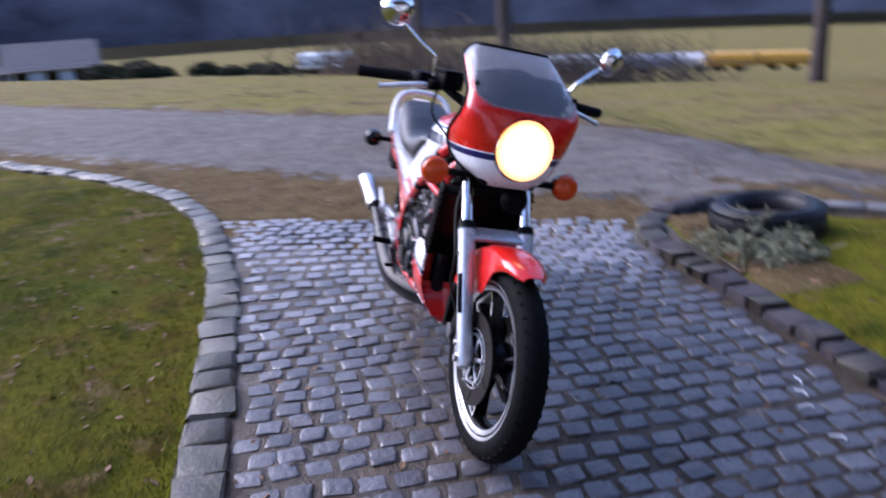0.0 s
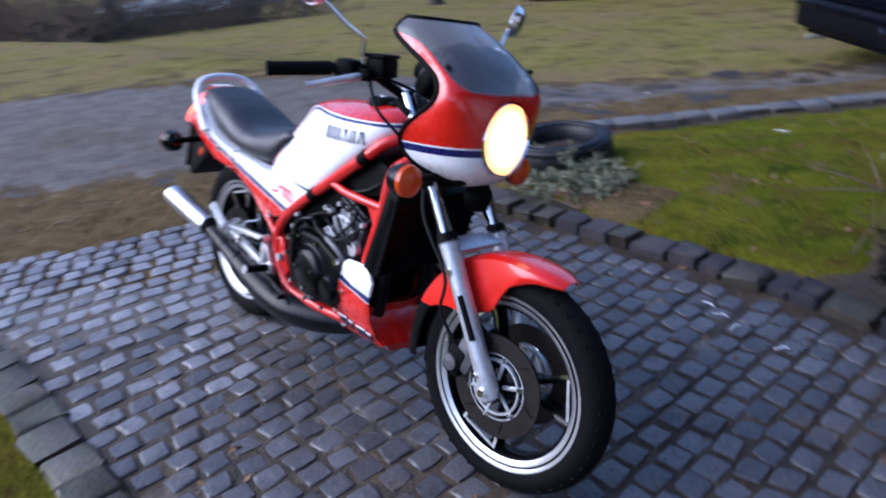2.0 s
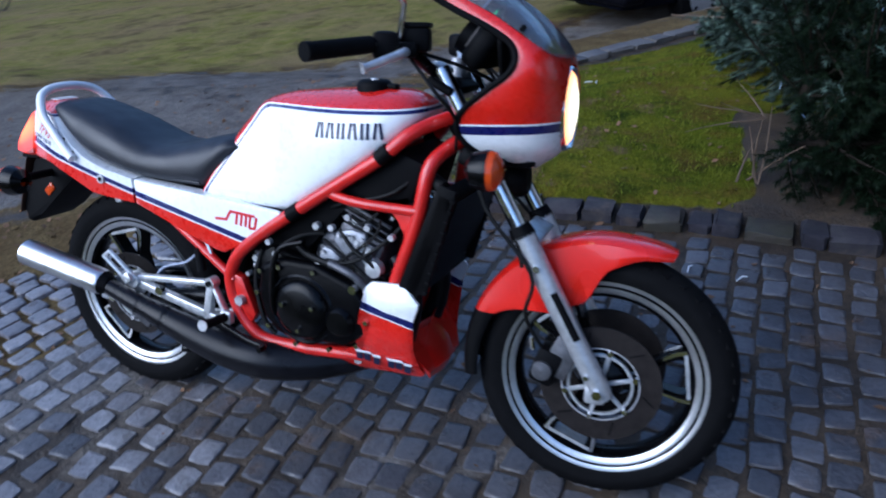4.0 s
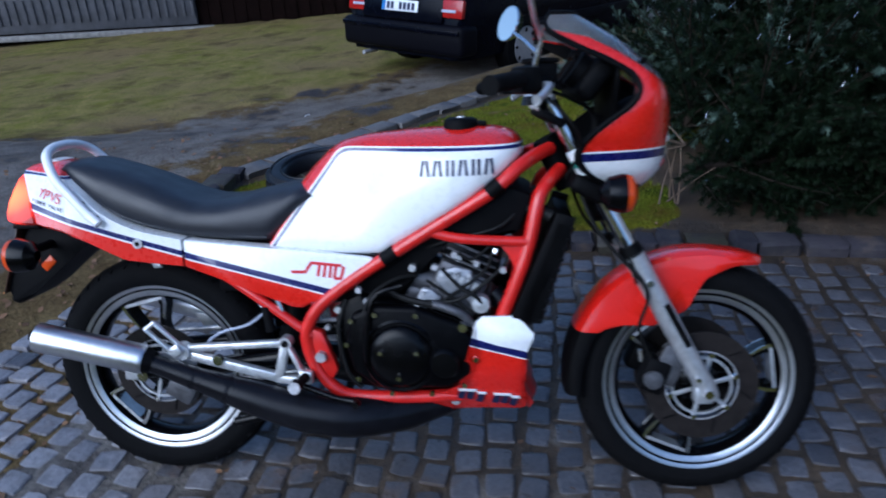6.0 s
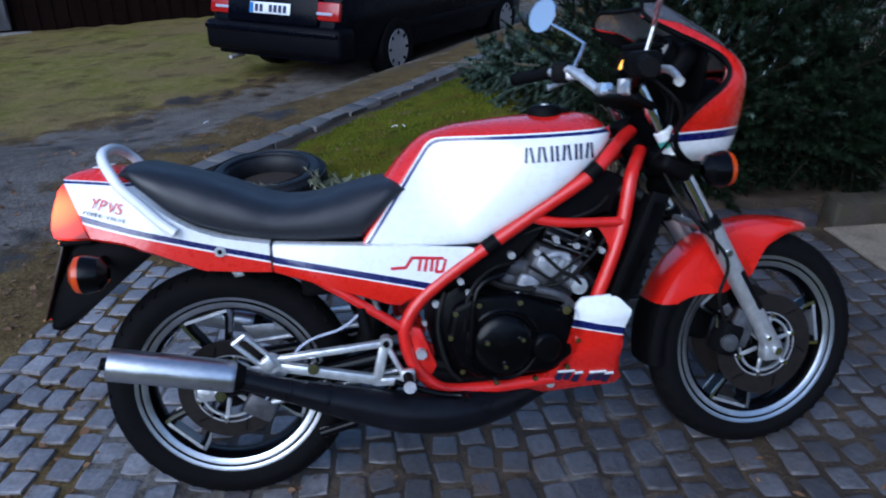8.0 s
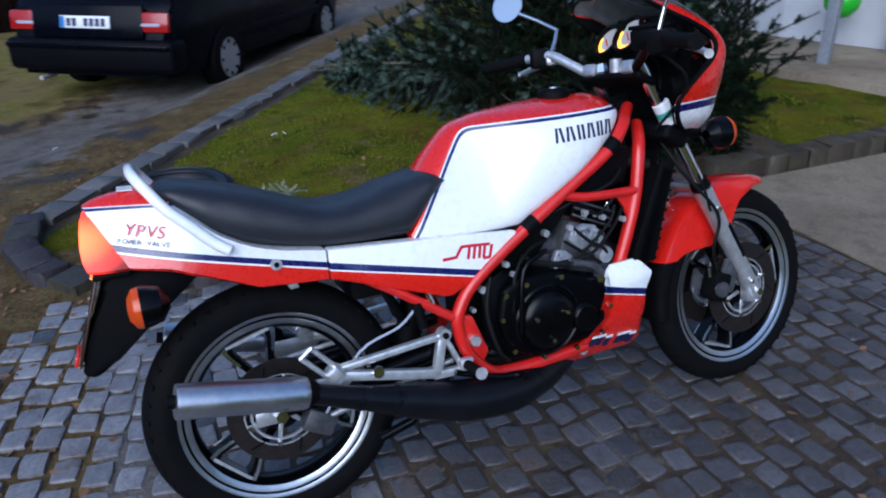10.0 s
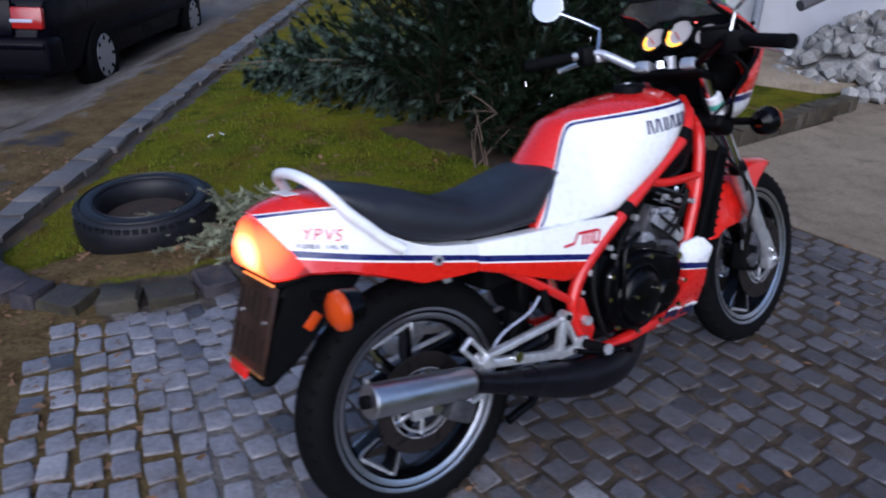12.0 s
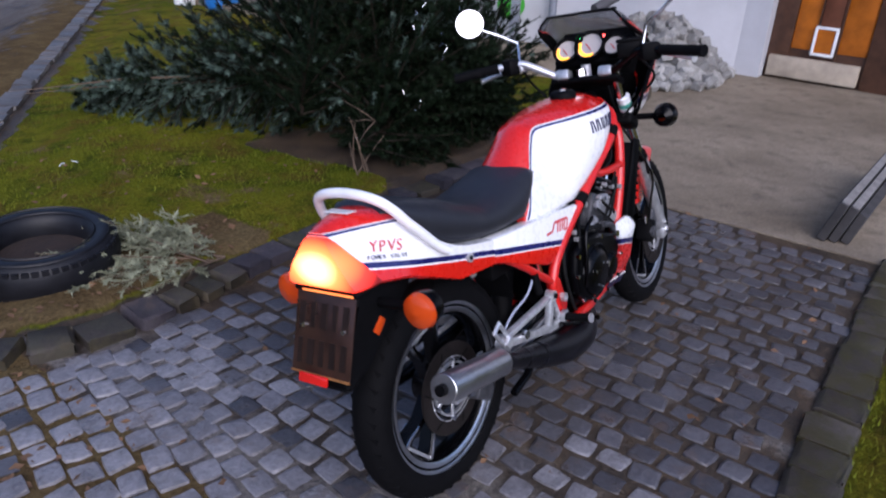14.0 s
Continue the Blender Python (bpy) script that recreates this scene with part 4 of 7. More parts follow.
def tank_y(x, z):
    """Half width of the tank at height z: flat leaning flanks behind, full shoulders before the knees."""
    lo, w, zc, wc, _ = tank_at(x)
    q = max(0.0, min(1.0, (z - lo) / (zc - lo)))
    return (w + (wc - w) * q ** (1 + 4.5 * ease(x, 0.56, 0.74))) * (1 - 0.10 * (1 - q) ** 8)


def tank():
    rings = []
    xs = [0.350, 0.357, 0.366]
    while xs[-1] < 0.94:
        xs.append(xs[-1] + 0.0125)
    for x in xs[:-1] + [0.9425]:
        lo, w, zc, wc, hi = tank_at(x)
        half = [V(x, -w * 0.5, lo), V(x, -w * 0.86, lo)]
        half += [V(x, -tank_y(x, lo + (zc - lo) * q), lo + (zc - lo) * q) for q in (0.03, 0.12, 0.25, 0.38, 0.5, 0.62, 0.72, 0.80, 0.86, 0.91, 0.95, 0.98, 1.0)]
        half += [V(x, -wc * f, zc + (hi - zc) * (1 - f ** 2.0)) for f in (0.93, 0.82, 0.66, 0.45, 0.22)]
        rings.append(half + [V(p.x, -p.y, p.z) for p in half[::-1]])
    return loft(rings)


tank_ob = part("fuel_tank", tank(), PAINT_TANK, bike, "glossy white and red fuel tank with blue pinstripe", 60)
cap = part("filler_cap", lathe([(0, 0.018), (0.030, 0.018), (0.038, 0.013), (0.041, 0.004), (0.041, -0.012)], (0.798, -0.012, 0.914), 28, 'z'), BLACK_MATT, tank_ob, "black filler cap")
part("cap_hinge", box((0.03, 0.025, 0.012), pose(0.843, -0.012, 0.918), 0.004), BLACK_MATT, tank_ob)
part("cap_lock", lathe([(0, 0.021), (0.009, 0.021), (0.010, 0.017)], (0.798, -0.012, 0.914), 14, 'z'), STEEL, tank_ob)


def on_tank(x, z, s):
    """A pose flat on the tank's flank."""
    e = 0.008
    n = V(-(tank_y(x + e, z) - tank_y(x - e, z)) / (2 * e), 1, -(tank_y(x, z + e) - tank_y(x, z - e)) / (2 * e)).normalized()
    n.y *= s
    side = V(1, 0, 0) - n * n.x
    side.normalize()
    up = n.cross(side) * (-1 if s > 0 else 1) * -1
    up = up if up.z > 0 else -up
    return Matrix(((side.x, n.x, up.x, x), (side.y, n.y, up.y, s * tank_y(x, z)), (side.z, n.z, up.z, z), (0, 0, 0, 1)))


for s in (-1, 1):
    for i in range(6):
        for k in (-1, 1):
            x, z = 0.728 + i * 0.0283 + k * 0.0062, 0.8305 + i * 0.0008
            part("brand_bar", box((0.0060, 0.0024, 0.035), on_tank(x, z, s) @ pose(0, 0.0003, 0, 0, (k * -7 if i in (0, 1, 3, 5) else 0), 0)), NAVY, tank_ob, "dark blue brand mark")
    # Black tube under the tank gives the gap's shade a solid shape.
    part("tank_seam", tube([(0.36, s * 0.117, 0.641), (0.50, s * 0.122, 0.631), (0.615, s * 0.128, 0.627)], 0.004, 8, steps=3), BLACK_MATT, bike, "black strip for the shaded gap under the tank")

# ---- seat ----
S_TOP = [(-0.178, 0.826), (-0.168, 0.838), (-0.13, 0.842), (-0.08, 0.832), (-0.02, 0.815), (0.045, 0.794), (0.105, 0.768), (0.150, 0.752), (0.185, 0.746), (0.25, 0.750), (0.33, 0.769), (0.385, 0.779), (0.42, 0.783), (0.445, 0.774), (0.452, 0.765)]
S_BOT = [(-0.178, 0.818), (-0.15, 0.806), (-0.118, 0.772), (-0.065, 0.726), (-0.01, 0.696), (0.05, 0.677), (0.146, 0.660), (0.245, 0.651), (0.345, 0.646), (0.375, 0.675), (0.41, 0.72), (0.452, 0.760)]
S_W = [(-0.178, 0.070), (-0.14, 0.098), (-0.08, 0.114), (0.0, 0.124), (0.10, 0.129), (0.20, 0.127), (0.30, 0.123), (0.36, 0.119), (0.41, 0.108), (0.452, 0.088)]


def seat():
    rings = []
    n = 14
    for i in range(44):
        x = -0.178 + 0.630 * i / 43
        lo, hi, w = lerp(S_BOT, x), curve_lerp(S_TOP, x), lerp(S_W, x)
        c, h = (lo + hi) / 2, (hi - lo) / 2
        ring = []
        for k in range(2 * n):
            a = math.pi * k / n
            top = max(0, math.sin(a))
            crease = 0.0022 * noise.noise((x * 26, 4 * math.cos(a), 2.0)) + 0.0014 * noise.noise((x * 60, 9 * math.cos(a), 7.0))
            ring.append(V(x, -w * spow(math.cos(a), 0.5) * (1 - 0.17 * top) * (1 + crease * 3), c + h * spow(math.sin(a), 0.62) + crease * (1 if top else 0.3)))
        rings.append(ring)
    return loft(rings)


seat_ob = part("seat", seat(), VINYL, bike, "black vinyl dual seat", 60)
for s in (-1, 1):
    part("piping", tube([(x, s * (lerp(S_W, x) * 0.93), lerp(S_BOT, x) + 0.020) for x in (-0.10, -0.05, 0.0, 0.06, 0.12, 0.18, 0.24, 0.30, 0.345)], 0.0028, 6, steps=3), VINYL, seat_ob)

# ---- tail and side covers ----
# along the tail: x, lower edge, half width there, crease height, half width at the crease, top
TAILS = [(-0.298, 0.690, 0.106, 0.801, 0.038, 0.818), (-0.27, 0.686, 0.112, 0.803, 0.046, 0.829), (-0.235, 0.682, 0.117, 0.806, 0.060, 0.836), (-0.19, 0.676, 0.122, 0.809, 0.082, 0.839), (-0.155, 0.668, 0.126, 0.812, 0.100, 0.836),
         (-0.118, 0.658, 0.129, 0.779, 0.117, 0.800), (-0.065, 0.637, 0.133, 0.733, 0.130, 0.740), (-0.030, 0.622, 0.135, 0.712, 0.134, 0.716), (0.0, 0.609, 0.136, 0.698, 0.136, 0.700), (0.03, 0.607, 0.137, 0.688, 0.137, 0.690),
         (0.06, 0.604, 0.138, 0.680, 0.138, 0.682), (0.143, 0.598, 0.139, 0.665, 0.139, 0.667)]


def tail_at(x):
    return [lerp([(r[0], r[i]) for r in TAILS], x) for i in range(1, 6)]


def tail_y(x, z=0.70):
    lo, w, zc, wc, _ = tail_at(x)
    q = max(0.0, min(1.0, (z - lo) / (zc - lo)))
    return w + (wc - w) * q ** 1.15


def tail():
    """The cowl: flanks leaning in towards a flat red top, its rear end cut on a slant for the lamp."""
    rings = []
    for i in range(40):
        x = -0.298 + 0.441 * i / 39
        lo, w, zc, wc, hi = tail_at(x)
        slant = 0.54 * max(0.0, min(1.0, (-0.13 - x) / 0.168))
        half = [V(x, -w * 0.72, lo + 0.003), V(x, -w * 0.94, lo)]
        half += [V(x, -tail_y(x, lo + (zc - lo) * q), lo + (zc - lo) * q) for q in (0.05, 0.15, 0.3, 0.45, 0.6, 0.75, 0.88, 0.96, 1.0)]
        half += [V(x, -wc * f, zc + (hi - zc) * (1 - f ** 2.6)) for f in (0.9, 0.72, 0.45, 0.15)]
        for p in half:
            p.x += slant * (0.801 - p.z)
        rings.append(half + [V(p.x, -p.y, p.z) for p in half[::-1]])
    return loft(rings)


def lettering(body, size, mat, parent, m, label, shear=0.0):
    words = bpy.data.curves.new("lettering", 'FONT')
    words.body, words.size, words.extrude, words.shear = body, size, 0.0004, shear
    carrier = bpy.data.objects.new("lettering", words)
    me = bpy.data.meshes.new_from_object(carrier)
    bpy.data.objects.remove(carrier)
    me.materials.clear()
    me.materials.append(mat)
    ob = new("lettering", me)
    ob.parent = parent
    ob.matrix_basis = m
    return tagged(ob, label)


def on_tail(x, z, s, tilt):
    """A pose for writing on the cowl's flank, reading upright from outside."""
    e = 0.01
    n = V(-(tail_y(x + e, z) - tail_y(x - e, z)) / (2 * e), 1, -(tail_y(x, z + e) - tail_y(x, z - e)) / (2 * e))
    n = V(n.x, n.y * s, n.z).normalized()
    side = (V(-s, 0, tilt) - n * n.dot(V(-s, 0, tilt))).normalized()
    up = n.cross(side)
    p = V(x, s * tail_y(x, z), z) + n * 0.0016
    return Matrix(((side.x, up.x, n.x, p.x), (side.y, up.y, n.y, p.y), (side.z, up.z, n.z, p.z), (0, 0, 0, 1)))


tail_ob = part("tail_cowl", tail(), PAINT_TAILEND, bike, "red and white tail cowl with blue stripe", 35)
for s in (-1, 1):
    out = [(0.149, 0.664), (0.345, 0.647), (0.575, 0.6285), (0.592, 0.627), (0.603, 0.622), (0.603, 0.615), (0.533, 0.562), (0.480, 0.528), (0.426, 0.500), (0.400, 0.503), (0.288, 0.548), (0.147, 0.598)]
    bm = slab(out, s * 0.095, s * 0.139, 0.006, seg=3)
    cover_ob = part("side_cover", bm, PAINT_TAIL, bike, "white and red side cover with blue stripe")
    # maker's mark: a swept stroke, three uprights and a block
    for (x0, z0), (x1, z1), r in (((0.407, 0.590), (0.442, 0.590), 0.0032), ((0.440, 0.589), (0.456, 0.612), 0.0032), ((0.454, 0.612), (0.474, 0.611), 0.0032), ((0.470, 0.580), (0.476, 0.609), 0.0032),
                                  ((0.484, 0.578), (0.490, 0.609), 0.0032), ((0.498, 0.577), (0.503, 0.606), 0.0032), ((0.472, 0.611), (0.528, 0.606), 0.0032), ((0.509, 0.575), (0.527, 0.575), 0.0032), ((0.525, 0.575), (0.533, 0.604), 0.0032), ((0.509, 0.575), (0.515, 0.605), 0.0032)):
        part("brand_bar", tube([(x0, s * 0.1385, z0), (x1, s * 0.1385, z1)], r * 1.3, 6, flat=0.4), RED_DECAL, cover_ob, "red maker's mark")
    for word, size, x0, z0, step, slope, mat, lean in (("YPVS", 0.034, -0.240, 0.757, 0.0195, -0.20, RED_DECAL, 0.25), ("POWER VALVE", 0.0135, -0.253, 0.7445, 0.0088, -0.21, NAVY, 0.0)):
        for i, ch in enumerate(word):
            if ch != " ":
                k = i if s < 0 else len(word) - 1 - i
                x = x0 + step * k + (0.0 if s < 0 else step * 0.9)
                z = z0 + slope * step * k
                lettering(ch, size, mat, tail_ob, on_tail(x, z, s, -s * slope), "red slanted model lettering" if lean else "blue grey lettering", lean)
    part("cowl_bolt", tube([(0.037, s * 0.130, 0.655), (0.037, s * 0.143, 0.655)], 0.012, 14), STEEL, tail_ob)
    part("cowl_bolt", tube([(0.037, s * 0.142, 0.655), (0.037, s * 0.145, 0.655)], 0.006, 6), BLACK_MATT, tail_ob)
    part("cowl_lug", slab([(0.050, 0.612), (0.075, 0.604), (0.082, 0.592), (0.062, 0.590)], s * 0.115, s * 0.123, 0.002), ALLOY, tail_ob)
    for x, z in ((-0.098, 0.748), (-0.062, 0.716)):
        part("rail_screw", tube([(x, s * (tail_y(x, z) - 0.004), z), (x, s * (tail_y(x, z) + 0.006), z)], 0.0055, 10), BLACK_MATT, tail_ob)

# grab rail
rail = [(-0.050, 0.146, 0.703), (-0.081, 0.140, 0.727), (-0.117, 0.134, 0.764), (-0.154, 0.127, 0.801), (-0.176, 0.114, 0.832), (-0.194, 0.092, 0.857), (-0.204, 0.052, 0.871), (-0.205, 0, 0.875)]
part("grab_rail", tube([(x, -y, z) for x, y, z in rail] + [(x, y, z) for x, y, z in rail[-2::-1]], 0.0115, 12, steps=5), WHITE_PAINT, bike, "white tubular grab rail")
part("warning_label", box((0.030, 0.070, 0.002), pose(-0.222, 0.004, 0.8385, 0, 4, 0)), WHITE_PAINT, tail_ob, "small white label")

# tail lamp, number plate hanger
lens_rings = []
for f in (0.0, 0.35, 0.7, 0.9, 1.0):
    ring = []
    for y, z, x0, x1 in ((0.10, 0.690, -0.238, -0.312), (0.109, 0.697, -0.242, -0.316), (0.100, 0.716, -0.252, -0.321), (0.083, 0.743, -0.266, -0.322), (0.060, 0.772, -0.281, -0.319), (0.042, 0.797, -0.295, -0.314), (0.028, 0.806, -0.299, -0.309)):
        shrink = 1 - 0.10 * f ** 3
        ring.append(V(x0 + (x1 - x0) * f, y * shrink, 0.745 + (z - 0.745) * (1 - 0.07 * f ** 3)))
    lens_rings.append(ring + [V(p.x, -p.y, p.z) for p in ring[::-1]])
tl = part("tail_lamp", loft(lens_rings), TAIL, bike, "glowing red tail lamp")
part("lamp_base", box((0.07, 0.19, 0.012), pose(-0.275, 0, 0.684), 0.004), BLACK_MATT, tl, "black lamp base")
hang = part("rear_mudguard", slab([(-0.08, 0.665), (-0.17, 0.688), (-0.275, 0.688), (-0.300, 0.660), (-0.350, 0.520), (-0.366, 0.492), (-0.360, 0.478), (-0.338, 0.474), (-0.292, 0.506), (-0.202, 0.580), (-0.126, 0.640)], -0.076, 0.076, 0.014, seg=3), BLACK_MATT, bike, "black plastic rear mudguard")
plate_m = pose(-0.336, 0.0, 0.592, 0, 20, 0)
npl = part("number_plate", box((0.005, 0.176, 0.180), plate_m, 0.002), PLATE_BROWN, bike, "small number plate in brown shade")
for r in range(2):
    for i in range(5):
        w = (0.017, 0.012, 0.019, 0.014, 0.017)[(i + r) % 5]
        part("bar", box((0.003, w, 0.056), plate_m @ pose(-0.0028, 0.066 - i * 0.033, 0.042 - r * 0.082)), PLATE_MARK, npl)
for y in (-0.062, 0.058):
    part("plate_screw", tube([plate_m @ V(-0.002, y, 0.016), plate_m @ V(-0.007, y, 0.016)], 0.0055, 8), CHROME, npl)
part("plate_edge", box((0.006, 0.178, 0.006), plate_m @ pose(-0.002, 0, -0.088), 0.002), plain("brass_edge", (0.35, 0.16, 0.05), 0.4, metal=0.5), npl)
part("reflector", box((0.008, 0.085, 0.022), plate_m @ pose(-0.008, 0.012, -0.097), 0.003), REFLECTOR_RED, npl, "red reflector strip")
part("plate_light", box((0.012, 0.150, 0.005), plate_m @ pose(-0.006, -0.01, 0.094), 0.002), glow("plate_light_glow", (1.0, 0.30, 0.06), 0.45), npl)


def indicator(base, out, back, ahead):
    """A round amber blinker on a stalk; out: y side; ahead: which way the lens looks."""
    end = V(base[0], base[1] + out * (0.108 if ahead > 0 else 0.125), base[2])
    t = steered if ahead > 0 else (lambda b: b)
    st = part("indicator", t(tube([base, end], 0.011, 12)), BLACK_MATT, bike, "round amber indicator on a black stalk")
    part("housing", t(lathe([(0.012, -0.045 * ahead), (0.034, -0.030 * ahead), (0.041, -0.002 * ahead), (0.041, 0.006 * ahead)], end, 28, 'x')), BLACK_GLOSS, st)
    part("lens", t(lathe([(0.041, 0.004 * ahead), (0.038, 0.018 * ahead), (0.024, 0.028 * ahead), (0.0, 0.031 * ahead)], end, 28, 'x')), AMBER, st, "amber lens")


for s in (-1, 1):
    indicator((1.132, s * 0.105, 0.778), s, 0, 1)
    indicator((-0.226, s * 0.072, 0.638), s, 0, -1)
    part("side_reflector", box((0.040, 0.005, 0.022), pose(-0.240, s * 0.0775, 0.587, 0, -42, 0), 0.003), AMBER, hang, "amber side reflector")


# ---- fairing ----
FAIR = [(0.765, 1.199, 1.180, 0.070), (0.785, 1.229, 1.120, 0.110), (0.810, 1.249, 1.075, 0.145), (0.840, 1.259, 1.052, 0.165), (0.866, 1.263, 1.052, 0.175), (0.895, 1.265, 1.072, 0.185), (0.930, 1.263, 1.115, 0.188),
        (0.960, 1.257, 1.155, 0.188), (0.990, 1.247, 1.170, 0.186), (1.020, 1.229, 1.155, 0.180), (1.050, 1.203, 1.105, 0.174), (1.080, 1.171, 1.040, 0.165), (1.110, 1.127, 0.985, 0.155), (1.130, 1.092, 0.975, 0.142), (1.150, 1.052, 0.985, 0.122)]
SCREEN_FOOT = [(0.97, 1.118), (1.06, 1.100), (1.13, 1.066), (1.18, 1.032), (1.23, 1.000), (1.28, 0.984)]


def shell(z, a):
    """The fairing's skin at height z; a runs from 0 at the nose to a quarter turn at the rear edge."""
    nx, rx, w = [curve_lerp([(r[0], r[i]) for r in FAIR], z) for i in (1, 2, 3)]
    return V(rx + (nx - rx) * spow(math.cos(a), 0.62), 0.94 * w * spow(math.sin(a), 0.78), z)


def foot(a):
    """Height at which the screen begins, round the nose."""
    z = 1.05
    for _ in range(30):
        z = 0.5 * z + 0.5 * lerp(SCREEN_FOOT, shell(z, a).x)
    return z


def skin(lo, hi, rows, cols=56):
    """Rings of the skin between two heights that may vary round the nose."""
    rings = []
    for i in range(rows + 1):
        half = []
        for k in range(cols + 1):
            a = (k / cols) * math.pi / 2
            l, h = lo(a), hi(a)
            half.append(shell(l + (h - l) * i / rows, a))
        rings.append([V(p.x, -p.y, p.z) for p in half[::-1]] + half[1:])
    return rings


def recess(rings):
    """A round pocket in the nose for the headlamp."""
    for r in rings:
        for p in r:
            if p.y * p.y + (p.z - 0.888) ** 2 < 0.091 ** 2 and p.x > 1.19:
                p.x = min(p.x, 1.230)
    return rings


fair_rings = recess(skin(lambda a: 0.765, foot, 64, 80))
bm = loft([r + [V(p.x - 0.006, p.y * 0.972, p.z) for p in r[::-1]] for r in fair_rings])
fair_ob = part("fairing", steered(bm), PAINT_NOSE, bike, "red and white bikini fairing with blue stripe", 60)
liner = [[V(p.x - 0.010, p.y * 0.955, p.z) for p in r] for r in recess(skin(lambda a: 0.772, lambda a: foot(a) - 0.004, 40, 60))]
part("inner_liner", steered(loft(liner, caps=False, closed=False)), BLACK_MATT, fair_ob, "black inside of the fairing")
rings = skin(lambda a: foot(a) - 0.004, lambda a: 1.150, 10)
for r in rings:
    for p in r:
        p.x += 0.003
bm = loft(rings, caps=False, closed=False)
bmesh.ops.solidify(bm, geom=bm.faces[:], thickness=0.003)
screen_ob = part("windscreen", steered(bm), SCREEN, fair_ob, "smoked plastic windscreen")
part("screen_edge", steered(tube(rings[-1], 0.005, 8)), BLACK_MATT, fair_ob, "black edge strip")
for s in (-1, 1):
    part("screen_edge", steered(tube([r[0 if s < 0 else -1] for r in rings], 0.004, 8)), BLACK_MATT, fair_ob, "black edge strip")
    part("edge_trim", steered(tube([r[0 if s < 0 else -1] for r in fair_rings], 0.0065, 8)), BLACK_MATT, fair_ob, "black edging")
    part("screen_screw", steered(tube([(1.175, s * 0.150, 1.045), (1.18, s * 0.160, 1.048)], 0.006, 10)), BLACK_MATT, fair_ob)
# headlamp
LC = V(1.245, 0, 0.888)
hl = part("headlamp", steered(lathe([(0.0, 0.020), (0.04, 0.017), (0.07, 0.010), (0.083, 0.000)], LC, 40, 'x')), LAMP, bike, "glowing round headlamp")
part("lamp_rim", steered(lathe([(0.081, 0.002), (0.086, 0.010), (0.091, 0.002), (0.090, -0.012)], LC, 40, 'x')), CHROME, hl, "chromed lamp rim")
part("lamp_bowl", steered(lathe([(0.089, -0.010), (0.087, -0.06), (0.06, -0.11), (0.0, -0.12)], LC, 40, 'x')), BLACK_MATT, hl)
part("lamp_mount", steered(box((0.12, 0.18, 0.05), pose(1.14, 0, 0.79), 0.015)), BLACK_MATT, bike)
part("horn", steered(lathe([(0, 0.03), (0.03, 0.028), (0.04, 0.015), (0.042, -0.01), (0.02, -0.03), (0, -0.03)], (1.13, 0.06, 0.715), 24, 'x')), BLACK_MATT, bike)

# ---- instruments ----
clu = part("dashboard", steered(box((0.10, 0.27, 0.05), pose(1.086, 0, 1.012, 0, -52, 0), 0.018, 3)), BLACK_MATT, bike, "black instrument cluster with lit dials")
for y, r in ((0.085, 0.040), (0.0, 0.046), (-0.085, 0.034)):
    m = pose(1.062, y, 1.026 + (0.008 if y == 0 else 0), 0, -56, 0)
    ring = lathe([(r + 0.006, 0.0), (r + 0.007, 0.022), (r, 0.024), (r - 0.002, 0.012)], (0, 0, 0), 36, 'z')
    ring.transform(m)
    part("dial_bezel", steered(ring), BLACK_MATT, clu)
    face = lathe([(0, 0.012), (r - 0.002, 0.012)], (0, 0, 0), 36, 'z')
    face.transform(m)
    part("dial", steered(face), DIAL, clu, "pale dial face")
    if y >= 0:
        arc = lathe([(r * 0.66, 0.0135), (r * 0.9, 0.0135)], (0, 0, 0), 20, 'z', sweep=2.4, start=1.2)
        arc.transform(m)
        part("dial_light", steered(arc), DIAL_GLOW, clu, "amber lit scale")
    part("needle", steered(box((r * 0.7, 0.003, 0.002), m @ pose(-0.004, 0.004, 0.015, 0, 0, 40))), RED_DECAL, clu)
for y, mat in ((0.045, LED_GREEN), (-0.043, LED_RED)):
    # Hood added round each tell-tale so it shows only from behind.
    hood = lathe([(0.0105, -0.002), (0.0135, -0.002), (0.0135, 0.013), (0.0105, 0.013)], (0, 0, 0), 16, 'z', closed=True)
    hood.transform(pose(1.064, y - 0.006, 1.066, 0, -60, 0))
    part("lamp_hood", steered(hood), BLACK_MATT, clu)
    part("warning_light", steered(box((0.010, 0.016, 0.006), pose(1.064, y - 0.006, 1.066, 0, -60, 0), 0.003)), mat, clu)

# Black panel added ahead of the dials to hide their lights.
part("inner_panel", steered(slab([(-0.12, 0.93), (0.12, 0.93), (0.15, 1.02), (0.12, 1.085), (-0.12, 1.085), (-0.15, 1.02)], 1.125, 1.135, 0.004, plane='yz')), BLACK_MATT, clu)

